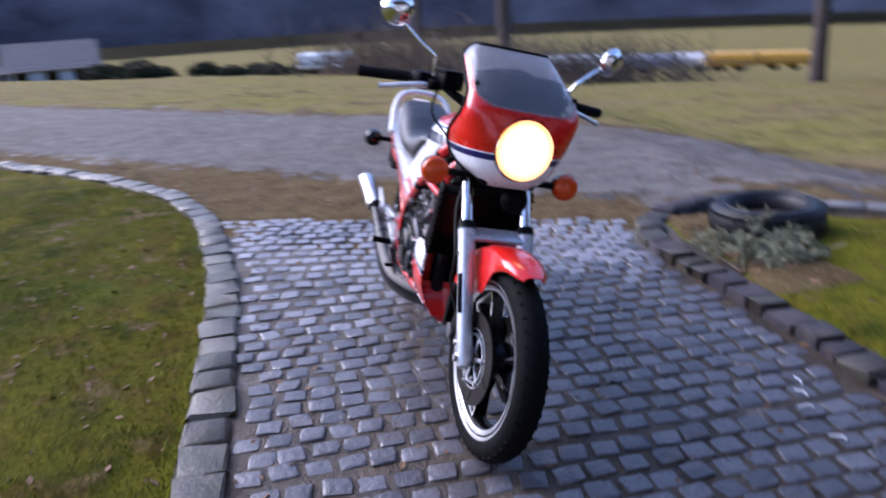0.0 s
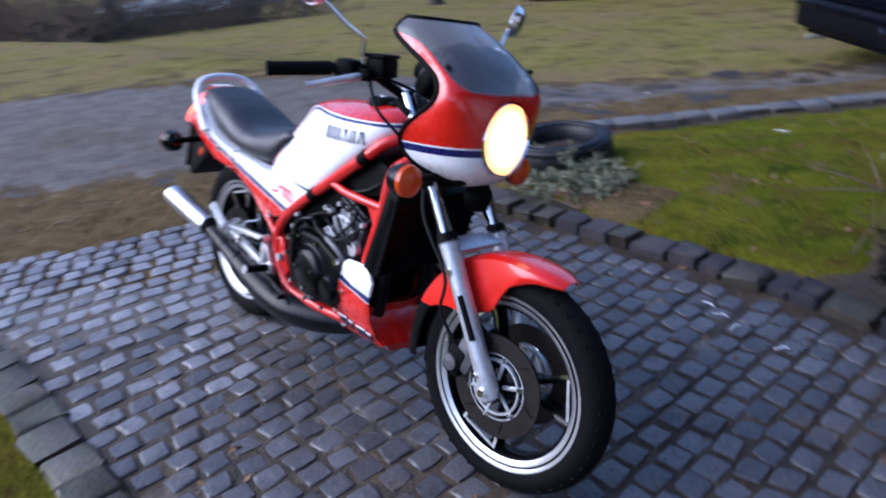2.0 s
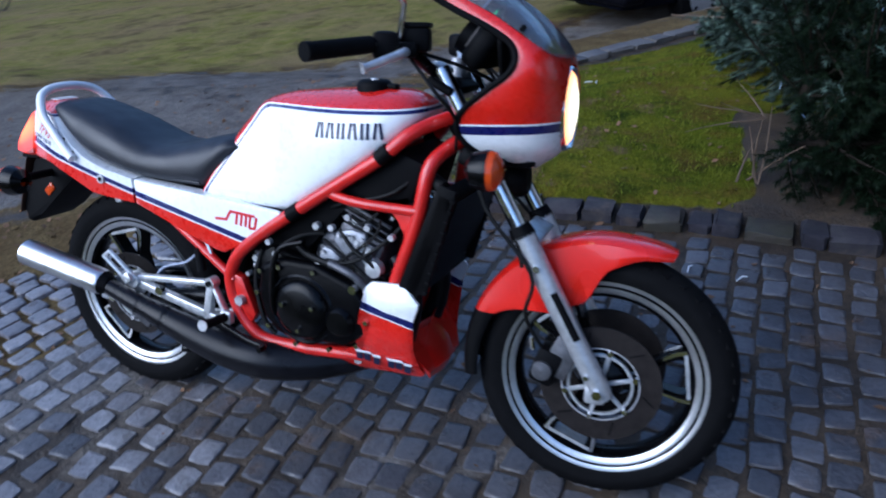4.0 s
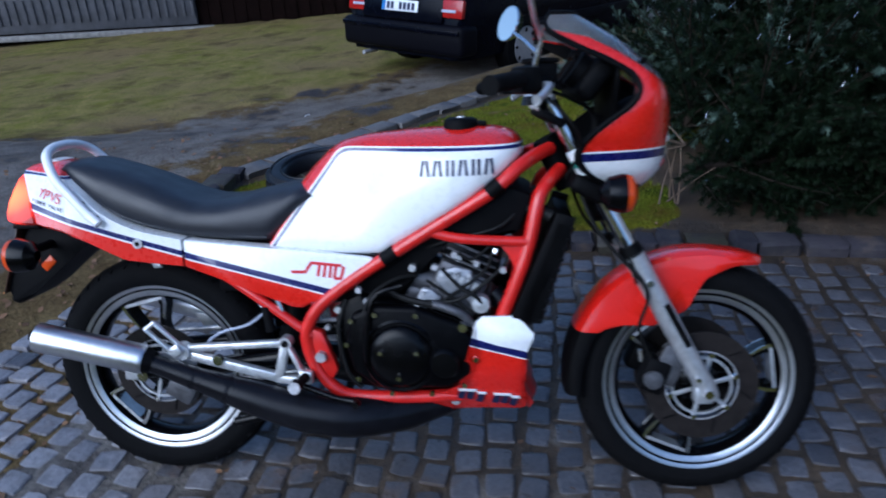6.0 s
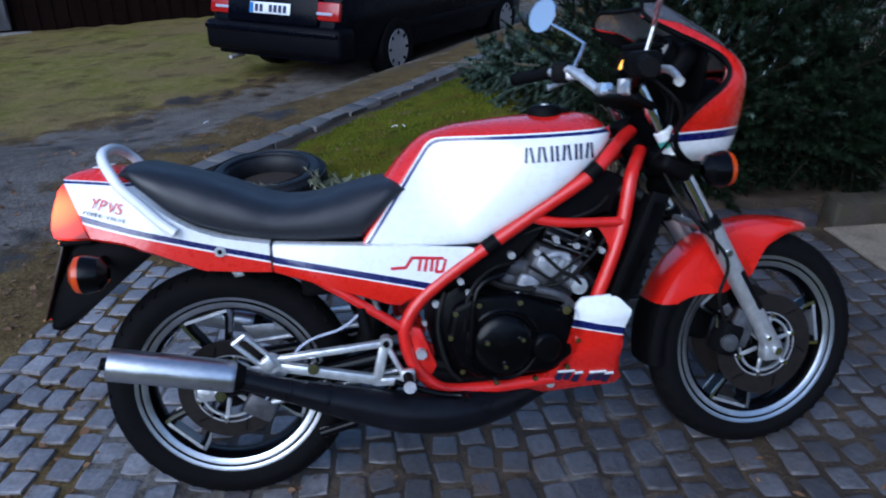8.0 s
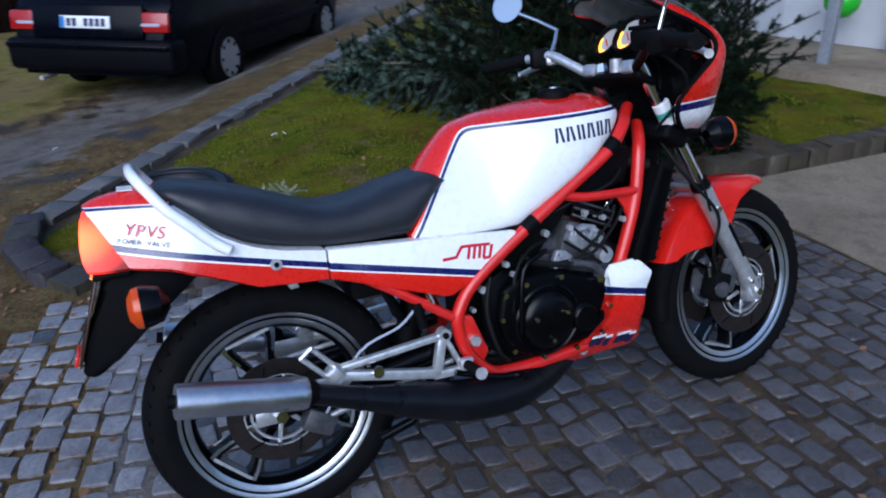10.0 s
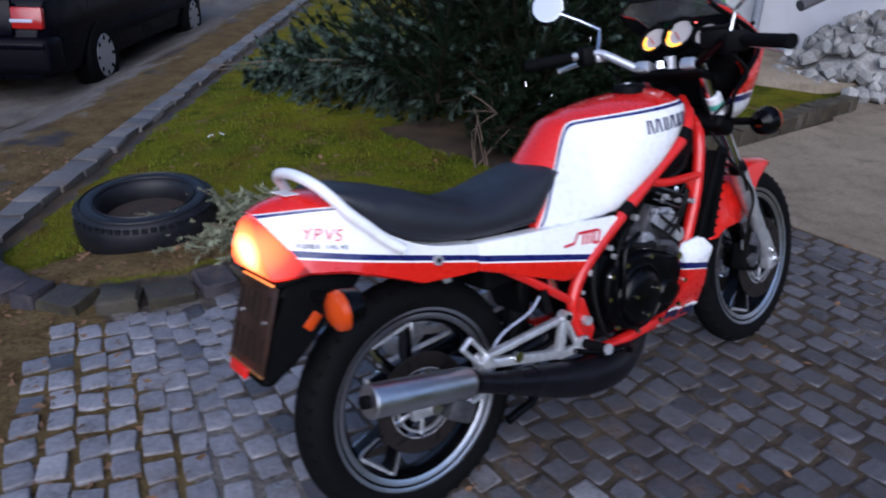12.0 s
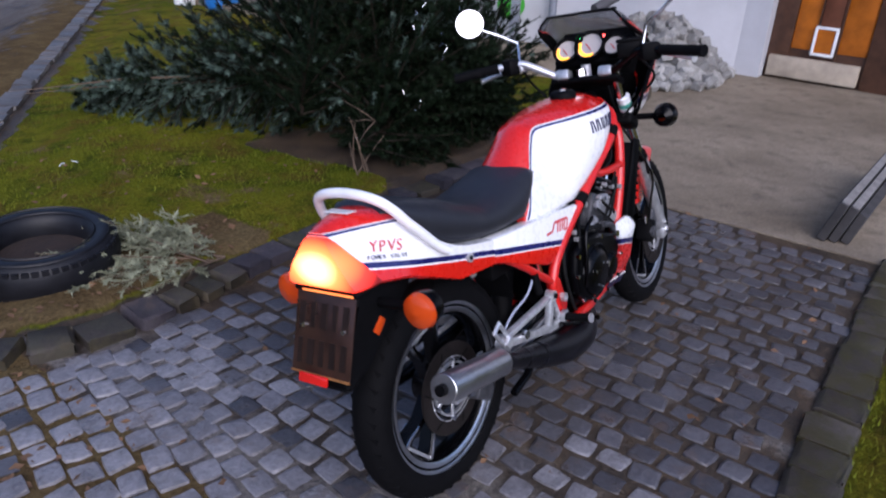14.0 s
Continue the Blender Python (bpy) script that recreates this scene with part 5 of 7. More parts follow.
# ---- handlebars ----
for s in (-1, 1):
    bar = part("handlebar", steered(tube([(0.985, s * 0.07, 0.952), (0.979, s * 0.097, 0.958), (0.948, s * 0.185, 1.008), (0.938, s * 0.215, 1.016), (0.922, s * 0.262, 1.014), (0.858, s * 0.410, 1.000)], 0.0125, 14, steps=5)), CAST_BRIGHT if s > 0 else BLACK_GLOSS, bike, "tubular handlebar half")
    part("bar_clamp", steered(box((0.045, 0.05, 0.035), pose(0.985, s * 0.075, 0.958, 0, 20, 0), 0.010)), ALLOY, bike)
    part("grip", steered(tube([(0.914, s * 0.280, 1.012), (0.858, s * 0.410, 1.000)], 0.0165, 16)), RUBBER, bar, "ribbed black grip")
    bm = bmesh.new()
    for i in range(9):
        t = 0.08 + 0.1 * i
        p = V(0.914, s * 0.280, 1.012).lerp(V(0.858, s * 0.410, 1.000), t)
        q = V(0.914, s * 0.280, 1.012).lerp(V(0.858, s * 0.410, 1.000), t + 0.05)
        tube([p, q], 0.0170, 14, bm=bm)
    part("grip_rib", steered(bm), RUBBER, bar)
    part("bar_end", steered(tube([(0.858, s * 0.410, 1.000), (0.853, s * 0.421, 0.999)], 0.018, 16)), BLACK_MATT, bar)
    part("switch_box", steered(box((0.050, 0.060, 0.055), pose(0.930, s * 0.243, 1.010, 0, 0, -s * 25), 0.012)), BLACK_MATT, bar)
    lev = part("lever", steered(tube([(0.962, s * 0.225, 1.000), (0.975, s * 0.26, 0.998), (0.960, s * 0.32, 0.985), (0.945, s * 0.362, 0.974), (0.940, s * 0.370, 0.972)], [0.008, 0.009, 0.0078, 0.0072, 0.0105], 10, steps=4)), CAST_BRIGHT, bar, "polished lever")
    part("lever_bracket", steered(box((0.05, 0.045, 0.03), pose(0.958, s * 0.215, 1.003, 0, 0, -s * 20), 0.008)), BLACK_MATT if s < 0 else ALLOY, bar)
    # mirror
    if s < 0:
        stem = [(0.945, -0.212, 1.020), (0.961, -0.224, 1.089), (0.945, -0.27, 1.118), (0.925, -0.345, 1.178)]
        mc = V(0.925, -0.352, 1.198)
    else:
        stem = [(0.955, 0.218, 1.018), (0.978, 0.229, 1.052), (0.996, 0.239, 1.084), (0.968, 0.290, 1.117), (0.940, 0.340, 1.145)]
        mc = V(0.928, 0.378, 1.172)
    mir = part("mirror", steered(tube(stem, 0.0058, 10)), CHROME, bike, "round mirror on a chromed stem")
    mm = Matrix.Translation(mc) @ (V(-0.92, 0.16, 0.16) if s < 0 else V(-0.82, -0.48, 0.25)).to_track_quat('Z', 'Y').to_matrix().to_4x4()
    shell = lathe([(0.0, -0.030), (0.03, -0.026), (0.043, -0.012), (0.049, 0.0), (0.048, 0.004), (0.045, 0.004)], (0, 0, 0), 36, 'z')
    shell.transform(mm)
    part("mirror_shell", steered(shell), CHROME, mir, "chromed mirror shell")
    glass = lathe([(0.0, 0.0035), (0.0455, 0.0035)], (0, 0, 0), 36, 'z')
    glass.transform(mm)
    part("mirror_glass", steered(glass), MIRROR, mir, "mirror glass")
mc = part("master_cylinder", steered(box((0.055, 0.075, 0.048), pose(0.965, -0.165, 1.022, 0, 0, 15), 0.008)), BLACK_MATT, bike, "black brake fluid reservoir")
part("reservoir_lid", steered(box((0.058, 0.078, 0.010), pose(0.965, -0.165, 1.050, 0, 0, 15), 0.003)), BLACK_MATT, mc)
for pts in ([(0.95, -0.19, 1.0), (1.02, -0.22, 0.93), (1.05, -0.17, 0.87), (1.03, -0.10, 0.80)], [(0.94, 0.2, 1.0), (1.03, 0.22, 0.94), (1.06, 0.16, 0.86), (1.04, 0.08, 0.78)],
            [(0.955, -0.15, 1.0), (1.04, -0.10, 0.97), (1.10, -0.05, 0.93), (1.09, -0.05, 0.85)], [(1.06, -0.03, 0.98), (1.10, -0.03, 0.92), (1.08, -0.06, 0.82), (1.16, -0.11, 0.66), (1.19, -0.12, 0.56)]):
    part("cable", steered(tube(pts, 0.004, 7, steps=6)), HOSE, bike)
part("ignition_lock", steered(lathe([(0, 0.02), (0.016, 0.02), (0.018, -0.02)], (1.0, 0, 0.965), 16, 'z')), STEEL, bike)
part("stem_nut", steered(lathe([(0, 0.022), (0.014, 0.02), (0.018, 0.0)], (0.955, 0, 0.957), 6, 'z')), CHROME, bike)
# round sticker on the fork
for k, (z, mat) in enumerate(((0.845, WHITE_PAINT), (0.826, plain("teal_sticker", (0.10, 0.42, 0.34), 0.4, vary=0.2)), (0.812, WHITE_PAINT))):
    f = V(fork_x(z), -0.100, z)
    g = V(fork_x(z + 0.018), -0.100, z + 0.018)
    part("sticker", steered(tube([f, g], 0.0225 + 0.0004 * k, 16)), mat, bike, "green and white sticker" if k == 1 else "")


# ---- frame ----
for s in (-1, 1):
    y = s * 0.131
    part("frame_rail", tube([(1.005, s * 0.030, 0.862), (0.968, s * 0.070, 0.848), (0.930, s * 0.110, 0.826), (0.874, y, 0.777), (0.761, y, 0.706), (0.655, y, 0.639), (0.547, y, 0.568), (0.473, y, 0.510), (0.440, y, 0.462), (0.431, y, 0.425), (0.440, y, 0.375), (0.463, y, 0.330),
                             (0.500, y, 0.292), (0.535, y * 0.98, 0.277), (0.606, y * 0.95, 0.273), (0.70, y * 0.9, 0.274), (0.84, y * 0.8, 0.28)],
                            0.0158, 14, steps=4), FRAME_RED, bike, "red tubular frame rail")
    part("down_tube", tube([(1.028, s * 0.036, 0.815), (1.000, s * 0.080, 0.790), (0.978, s * 0.108, 0.755), (0.958, s * 0.118, 0.655), (0.925, s * 0.122, 0.555), (0.893, s * 0.120, 0.470), (0.868, s * 0.11, 0.38), (0.845, s * 0.105, 0.31), (0.80, s * 0.105, 0.276)], 0.0165, 14, steps=4), FRAME_RED, bike)
    part("cross_tube", tube([(0.735, y, 0.686), (0.77, y, 0.676), (0.83, y, 0.668), (0.955, s * 0.122, 0.662)], 0.0120, 12, steps=3), FRAME_RED, bike)
    part("gusset", slab([(0.880, 0.668), (0.958, 0.668), (0.938, 0.580), (0.926, 0.570), (0.924, 0.610), (0.910, 0.638), (0.893, 0.651)], s * 0.116, s * 0.125, 0.002), FRAME_RED, bike)
    part("subframe_tube", tube([(0.445, y, 0.430), (0.30, s * 0.125, 0.532), (0.20, s * 0.115, 0.595), (-0.10, s * 0.10, 0.660)], 0.0115, 12), FRAME_RED, bike)
    part("pivot_plate", slab([(0.425, 0.455), (0.470, 0.440), (0.505, 0.345), (0.490, 0.318), (0.440, 0.345)], s * 0.108, s * 0.136, 0.006), FRAME_RED, bike)
    part("pivot_bolt", tube([(0.467, s * 0.134, 0.381), (0.467, s * 0.152, 0.381)], 0.0135, 6), STEEL, bike, "steel pivot bolt")
    part("tank_band", tube([(0.894, y * 0.985, 0.795), (0.868, y, 0.773)], 0.0185, 14), BLACK_MATT, bike, "black rubber tube sleeve")
    part("tank_band", tube([(0.655, y, 0.639), (0.625, y, 0.619)], 0.0185, 14), BLACK_MATT, bike, "black rubber tube sleeve")
    # swingarm
    part("swingarm", tube([(0.46, s * 0.10, 0.372), (0.36, s * 0.098, 0.362), (0.20, s * 0.092, 0.332), (0.0, s * 0.092, 0.312), (-0.045, s * 0.092, 0.310)], [0.024, 0.024, 0.022, 0.020, 0.016], 12), BLACK_GLOSS if s < 0 else BLACK_GLOSS, bike, "black swinging arm")
    part("axle_nut", tube([(0, s * 0.105, 0.310), (0, s * 0.128, 0.310)], 0.015, 6), CHROME, bike)
    part("chain_adjuster", box((0.05, 0.02, 0.035), pose(-0.03, s * 0.105, 0.310), 0.005), ALLOY, bike)
part("air_box", slab([(0.47, 0.58), (0.62, 0.61), (0.90, 0.79), (0.965, 0.765), (0.935, 0.675), (0.76, 0.66), (0.66, 0.52), (0.48, 0.50)], -0.105, 0.105, 0.012), BLACK_MATT, bike, "black air box under the tank")
part("inner_mudguard", lathe([(0.345, -0.06), (0.352, -0.045), (0.352, 0.045), (0.345, 0.06), (0.34, 0.045), (0.34, -0.045)], (0.0, 0, 0.335), 24, closed=True, sweep=2.2, start=0.25), BLACK_MATT, bike, "black inner mudguard")
part("battery_box", box((0.20, 0.17, 0.13), pose(0.30, 0, 0.585), 0.012), BLACK_MATT, bike)
part("shock_spring", tube([(0.34, 0.0, 0.34), (0.40, 0, 0.56)], 0.032, 16), BLACK_MATT, bike)

# ---- radiator ----
radm = pose(0.992, 0, 0.595, 0, 21, 0)
rad = part("radiator", box((0.045, 0.30, 0.255), radm, 0.008), BLACK_MATT, bike, "black radiator with fine fins")
for i in range(26):
    part("fin", box((0.003, 0.27, 0.0035), radm @ pose(0.024, 0, -0.115 + i * 0.0092)), BLACK_GLOSS, rad)
for s in (-1, 1):
    part("shroud", slab([(1.018, 0.735), (1.060, 0.722), (0.988, 0.475), (0.915, 0.480)], s * 0.138, s * 0.150, 0.004), BLACK_MATT, rad, "black side shroud")
    for i in range(10):
        k = i / 9
        part("shroud_rib", box((0.010, 0.010, 0.008), pose(1.052 - 0.066 * k, s * 0.150, 0.700 - 0.215 * k, 0, 20, 0), 0.002, 1), BLACK_MATT, rad)
part("radiator_hose", tube([(1.01, -0.10, 0.715), (0.95, -0.08, 0.73), (0.88, -0.05, 0.66), (0.86, -0.03, 0.60)], 0.017, 12, steps=5), HOSE, bike)

# ---- engine ----
eng = part("crankcase", slab([(0.50, 0.50), (0.56, 0.535), (0.70, 0.505), (0.82, 0.475), (0.865, 0.42), (0.84, 0.33), (0.78, 0.295), (0.56, 0.295), (0.50, 0.36)], -0.125, 0.125, 0.018), ENGINE, bike, "black painted crankcase")
cov = part("clutch_cover", slab([(0.545, 0.49), (0.60, 0.515), (0.70, 0.512), (0.80, 0.475), (0.845, 0.425), (0.83, 0.35), (0.775, 0.312), (0.60, 0.308), (0.545, 0.35), (0.53, 0.42)], -0.155, -0.12, 0.014, seg=3), ENGINE, bike, "black clutch cover with bolts")
dome = lathe([(0.0, -0.024), (0.052, -0.023), (0.068, -0.017), (0.076, -0.006), (0.078, 0.012)], (0.660, -0.150, 0.392), 44)
part("cover_dome", dome, BLACK_GLOSS, cov)
part("cover_rim", lathe([(0.080, -0.004), (0.085, -0.009), (0.092, -0.003), (0.093, 0.010)], (0.660, -0.150, 0.392), 44), BLACK_GLOSS, cov)
part("pump_cover", lathe([(0, -0.020), (0.030, -0.018), (0.040, -0.008), (0.043, 0.01)], (0.765, -0.150, 0.376), 32), BLACK_GLOSS, cov)
for x, z in ((0.548, 0.478), (0.604, 0.494), (0.700, 0.494), (0.838, 0.39), (0.812, 0.325), (0.735, 0.302), (0.64, 0.300), (0.56, 0.335), (0.535, 0.42)):
    part("cover_bolt", tube([(x, -0.155, z), (x, -0.164, z)], 0.0065, 8), CHROME, cov)
for x, z in ((0.618, 0.407), (0.702, 0.409), (0.660, 0.345)):
    part("cover_bolt", tube([(x, -0.176, z), (x, -0.182, z)], 0.0055, 8), CHROME, cov)
part("oil_filler", tube([(0.809, -0.150, 0.469), (0.809, -0.168, 0.469)], 0.0105, 12), CHROME, cov, "bright filler screw")
part("stator_cover", lathe([(0, 0.175), (0.06, 0.172), (0.085, 0.160), (0.092, 0.12)], (0.70, 0, 0.40), 36), ENGINE, bike, "black generator cover")
# cylinder block leaning forward, with head
cylm = pose(0.795, 0, 0.548, 0, 24, 0)
cyl = part("cylinder", box((0.125, 0.235, 0.125), cylm @ pose(0, 0, -0.012), 0.014), CASTING, bike, "grey cast cylinder block")
part("cylinder_head", box((0.135, 0.245, 0.050), cylm @ pose(0, 0, 0.082), 0.014), ENGINE, cyl)
for i in range(3):
    part("head_rib", box((0.12, 0.25, 0.006), cylm @ pose(0, 0, 0.064 + i * 0.018), 0.002, 1), CASTING, cyl)
for s in (-1, 1):
    part("valve_housing", box((0.075, 0.018, 0.040), cylm @ pose(0.010, s * 0.124, 0.022), 0.006), CASTING, cyl, "cast power valve housing")
    for i in range(4):
        part("mark_bar", box((0.010, 0.003, 0.022), cylm @ pose(-0.018 + i * 0.017, s * 0.1335, 0.024)), ALLOY, cyl)
    part("valve_pulley", lathe([(0, s * 0.020), (0.020, s * 0.018), (0.023, 0.0)], cylm @ V(0.062, s * 0.120, -0.008), 20), ALLOY, cyl)
    part("spark_plug_cap", tube([cylm @ V(0, s * 0.06, 0.10), cylm @ V(-0.01, s * 0.06, 0.15), cylm @ V(-0.04, s * 0.075, 0.165)], 0.011, 10), BLACK_MATT, cyl)
    part("plug_lead", tube([cylm @ V(-0.04, s * 0.075, 0.165), (0.80, s * 0.10, 0.69), (0.74, s * 0.09, 0.68)], 0.0045, 7, steps=5), HOSE, bike)
    for x, z in ((-0.045, 0.112), (0.045, 0.112)):
        part("head_nut", tube([cylm @ V(x, s * 0.10, z - 0.01), cylm @ V(x, s * 0.10, z + 0.008)], 0.008, 6), CHROME, cyl)
    # carburettor
    carb = part("carburettor", tube([(0.745, s * 0.066, 0.545), (0.655, s * 0.066, 0.575)], [0.026, 0.030], 16), CASTING, bike, "grey carburettor")
    part("float_bowl", box((0.05, 0.05, 0.04), pose(0.690, s * 0.066, 0.522, 0, 18, 0), 0.010), CASTING, carb)
    part("carb_top", tube([(0.700, s * 0.066, 0.575), (0.712, s * 0.066, 0.625)], [0.024, 0.021], 16), BLACK_MATT, carb)
    part("intake_rubber", tube([(0.745, s * 0.066, 0.545), (0.785, s * 0.066, 0.53)], 0.030, 16), RUBBER, carb)
    part("air_rubber", tube([(0.655, s * 0.066, 0.575), (0.59, s * 0.06, 0.595)], 0.031, 16), RUBBER, carb)
for pts, r in (([(0.545, -0.135, 0.36), (0.565, -0.150, 0.42), (0.585, -0.145, 0.52), (0.64, -0.12, 0.565), (0.70, -0.10, 0.575)], 0.005), ([(0.72, -0.13, 0.52), (0.80, -0.145, 0.53), (0.88, -0.13, 0.585), (0.93, -0.11, 0.64)], 0.0045),
               ([(0.76, -0.13, 0.60), (0.80, -0.142, 0.56), (0.84, -0.142, 0.535), (0.87, -0.12, 0.49)], 0.0045), ([(0.56, -0.13, 0.30), (0.53, -0.135, 0.34), (0.51, -0.13, 0.44), (0.53, -0.12, 0.52)], 0.006),
               ([(0.70, -0.09, 0.63), (0.78, -0.12, 0.665), (0.90, -0.115, 0.70), (0.97, -0.06, 0.78)], 0.0045), ([(0.62, -0.11, 0.55), (0.66, -0.13, 0.53), (0.73, -0.14, 0.515), (0.80, -0.14, 0.505)], 0.008)):
    part("hose", tube(pts, r, 8, steps=5), HOSE, bike)
for x, z in ((0.565, 0.548), (0.583, 0.52), (0.575, 0.49), (0.84, 0.615), (0.90, 0.60), (0.79, 0.635), (0.745, 0.605)):
    part("hose_clip", tube([(x, -0.132, z), (x, -0.146, z)], 0.0075, 8), STEEL, bike)
part("kick_lever", tube([(0.585, -0.150, 0.365), (0.582, -0.165, 0.40), (0.60, -0.160, 0.53), (0.66, -0.150, 0.56), (0.67, -0.150, 0.562)], 0.0065, 10, steps=4), BLACK_GLOSS, bike, "black kick lever")
part("oil_pump_hose", tube([(0.83, -0.14, 0.47), (0.80, -0.15, 0.50), (0.74, -0.148, 0.52)], 0.010, 10, steps=4), CASTING, bike)

CAST_GREY = plain("grey_casting", (0.30, 0.31, 0.34), 0.48, metal=0.5, vary=0.3, scale=45, bump=0.2)
for s in (-1, 1):
    part("transfer_cover", slab([(0.690, 0.508), (0.712, 0.552), (0.735, 0.548), (0.758, 0.530), (0.745, 0.507), (0.715, 0.500)], s * 0.112, s * 0.131, 0.006), CAST_GREY, cyl, "pale grey cast cover")
    part("valve_cover", slab([(0.745, 0.570), (0.752, 0.594), (0.792, 0.604), (0.828, 0.596), (0.832, 0.574), (0.806, 0.548), (0.775, 0.538)], s * 0.114, s * 0.134, 0.006), CAST_GREY, cyl, "pale grey cast cover")
    part("exhaust_flange", slab([(0.808, 0.535), (0.832, 0.548), (0.858, 0.532), (0.862, 0.505), (0.838, 0.496)], s * 0.110, s * 0.128, 0.006), CAST_GREY, cyl, "pale grey cast flange")
    for x, z in ((0.716, 0.541), (0.742, 0.520), (0.700, 0.512), (0.760, 0.586), (0.822, 0.584), (0.848, 0.512)):
        part("cover_bolt", tube([(x, s * 0.128, z), (x, s * 0.139, z)], 0.0050, 6), STEEL, cyl)
    lettering("YPVS", 0.017, ENGINE, cyl, Matrix.Translation((0.768 if s < 0 else 0.818, s * 0.1348, 0.580)) @ pose(0, 0, 0, 90, 0, 0 if s < 0 else 180), "raised model lettering", 0.1)
    for pts in (((0.725, 0.575), (0.775, 0.540), (0.83, 0.500)), ((0.735, 0.505), (0.790, 0.545), (0.860, 0.600), (0.875, 0.640)), ((0.80, 0.640), (0.83, 0.625), (0.87, 0.655))):
        part("valve_cable", tube([(x, s * 0.142, z) for x, z in pts], 0.0038, 7, steps=4), HOSE, bike)
    for x, z, r in ((0.797, 0.621, 0.008), (0.830, 0.619, 0.006), (0.690, 0.597, 0.009), (0.508, 0.492, 0.009), (0.517, 0.445, 0.006), (0.480, 0.447, 0.006)):
        part("clip", tube([(x, s * 0.108, z), (x, s * 0.124, z)], r, 8), CAST_BRIGHT if r > 0.007 else STEEL, bike)

# ---- belly pan ----
PAN_Y = [(0.205, 0.055), (0.225, 0.075), (0.243, 0.093), (0.285, 0.122), (0.350, 0.147), (0.420, 0.156), (0.470, 0.152), (0.500, 0.143)]


def pan(s):
    """One half of the pan: an outline whose flank curls in to the keel."""
    out = [(0.832, 0.465), (0.838, 0.478), (0.852, 0.490), (0.932, 0.494), (0.971, 0.454), (0.969, 0.442), (0.958, 0.415), (0.945, 0.380), (0.928, 0.356), (0.910, 0.336), (0.915, 0.315), (0.934, 0.292), (0.957, 0.262), (0.957, 0.247), (0.942, 0.238), (0.853, 0.237), (0.773, 0.224),
           (0.690, 0.244), (0.648, 0.264), (0.690, 0.272), (0.762, 0.294), (0.810, 0.322), (0.838, 0.360), (0.850, 0.404), (0.842, 0.447)]
    bm = slab(out, -0.004, 0.004)
    bmesh.ops.triangulate(bm, faces=[f for f in bm.faces if len(f.verts) > 4])
    for k in range(19):
        bmesh.ops.bisect_plane(bm, geom=bm.verts[:] + bm.edges[:] + bm.faces[:], plane_co=(0, 0, 0.208 + k * 0.015), plane_no=(0, 0, 1))
    for v in bm.verts:
        ridge = 0.010 * max(0.0, 1 - abs(v.co.z - 0.448) / 0.035) if v.co.x > 0.86 else 0.0
        v.co.y = s * (lerp(PAN_Y, v.co.z) + v.co.y - 0.25 * max(0.0, v.co.x - 0.93) + ridge)
    return bm


for s in (-1, 1):
    bp = part("belly_pan", pan(s), PAINT_BELLY, bike, "red and white belly pan", 50)
    for i, x in enumerate((0.802, 0.823, 0.846, 0.884, 0.905, 0.925)):
        z = 0.290 + 0.003 * math.sin(i * 2.1) - 0.14 * (x - 0.80)
        m = Matrix.Translation((x, s * (lerp(PAN_Y, z) + 0.0062), z)) @ pose(0, 0, 0, s * -27, 0, 0)
        part("brand_bar", box((0.016, 0.003, 0.034), m @ pose(0, 0, 0, 0, 14, 0)), NAVY, bp, "blue model mark")
        part("brand_edge", box((0.021, 0.002, 0.007), m @ pose(0.004, s * 0.001, 0.016)), WHITE_PAINT, bp, "white edge of the model mark")
    part("pan_bolt", tube([(0.785, s * 0.090, 0.262), (0.785, s * 0.112, 0.262)], 0.011, 12), STEEL, bp)
part("belly_front", loft([[V(x - 2.6 * y * y, y, z) for y in (-w, -w * 0.5, 0, w * 0.5, w)] + [V(x - 0.010, y, z) for y in (w, w * 0.5, 0, -w * 0.5, -w)] for z, x, w in ((0.230, 0.972, 0.070), (0.255, 0.982, 0.092), (0.290, 0.966, 0.114), (0.335, 0.925, 0.135), (0.36, 0.932, 0.142))]), PAINT_RED, bike, "red front lip")

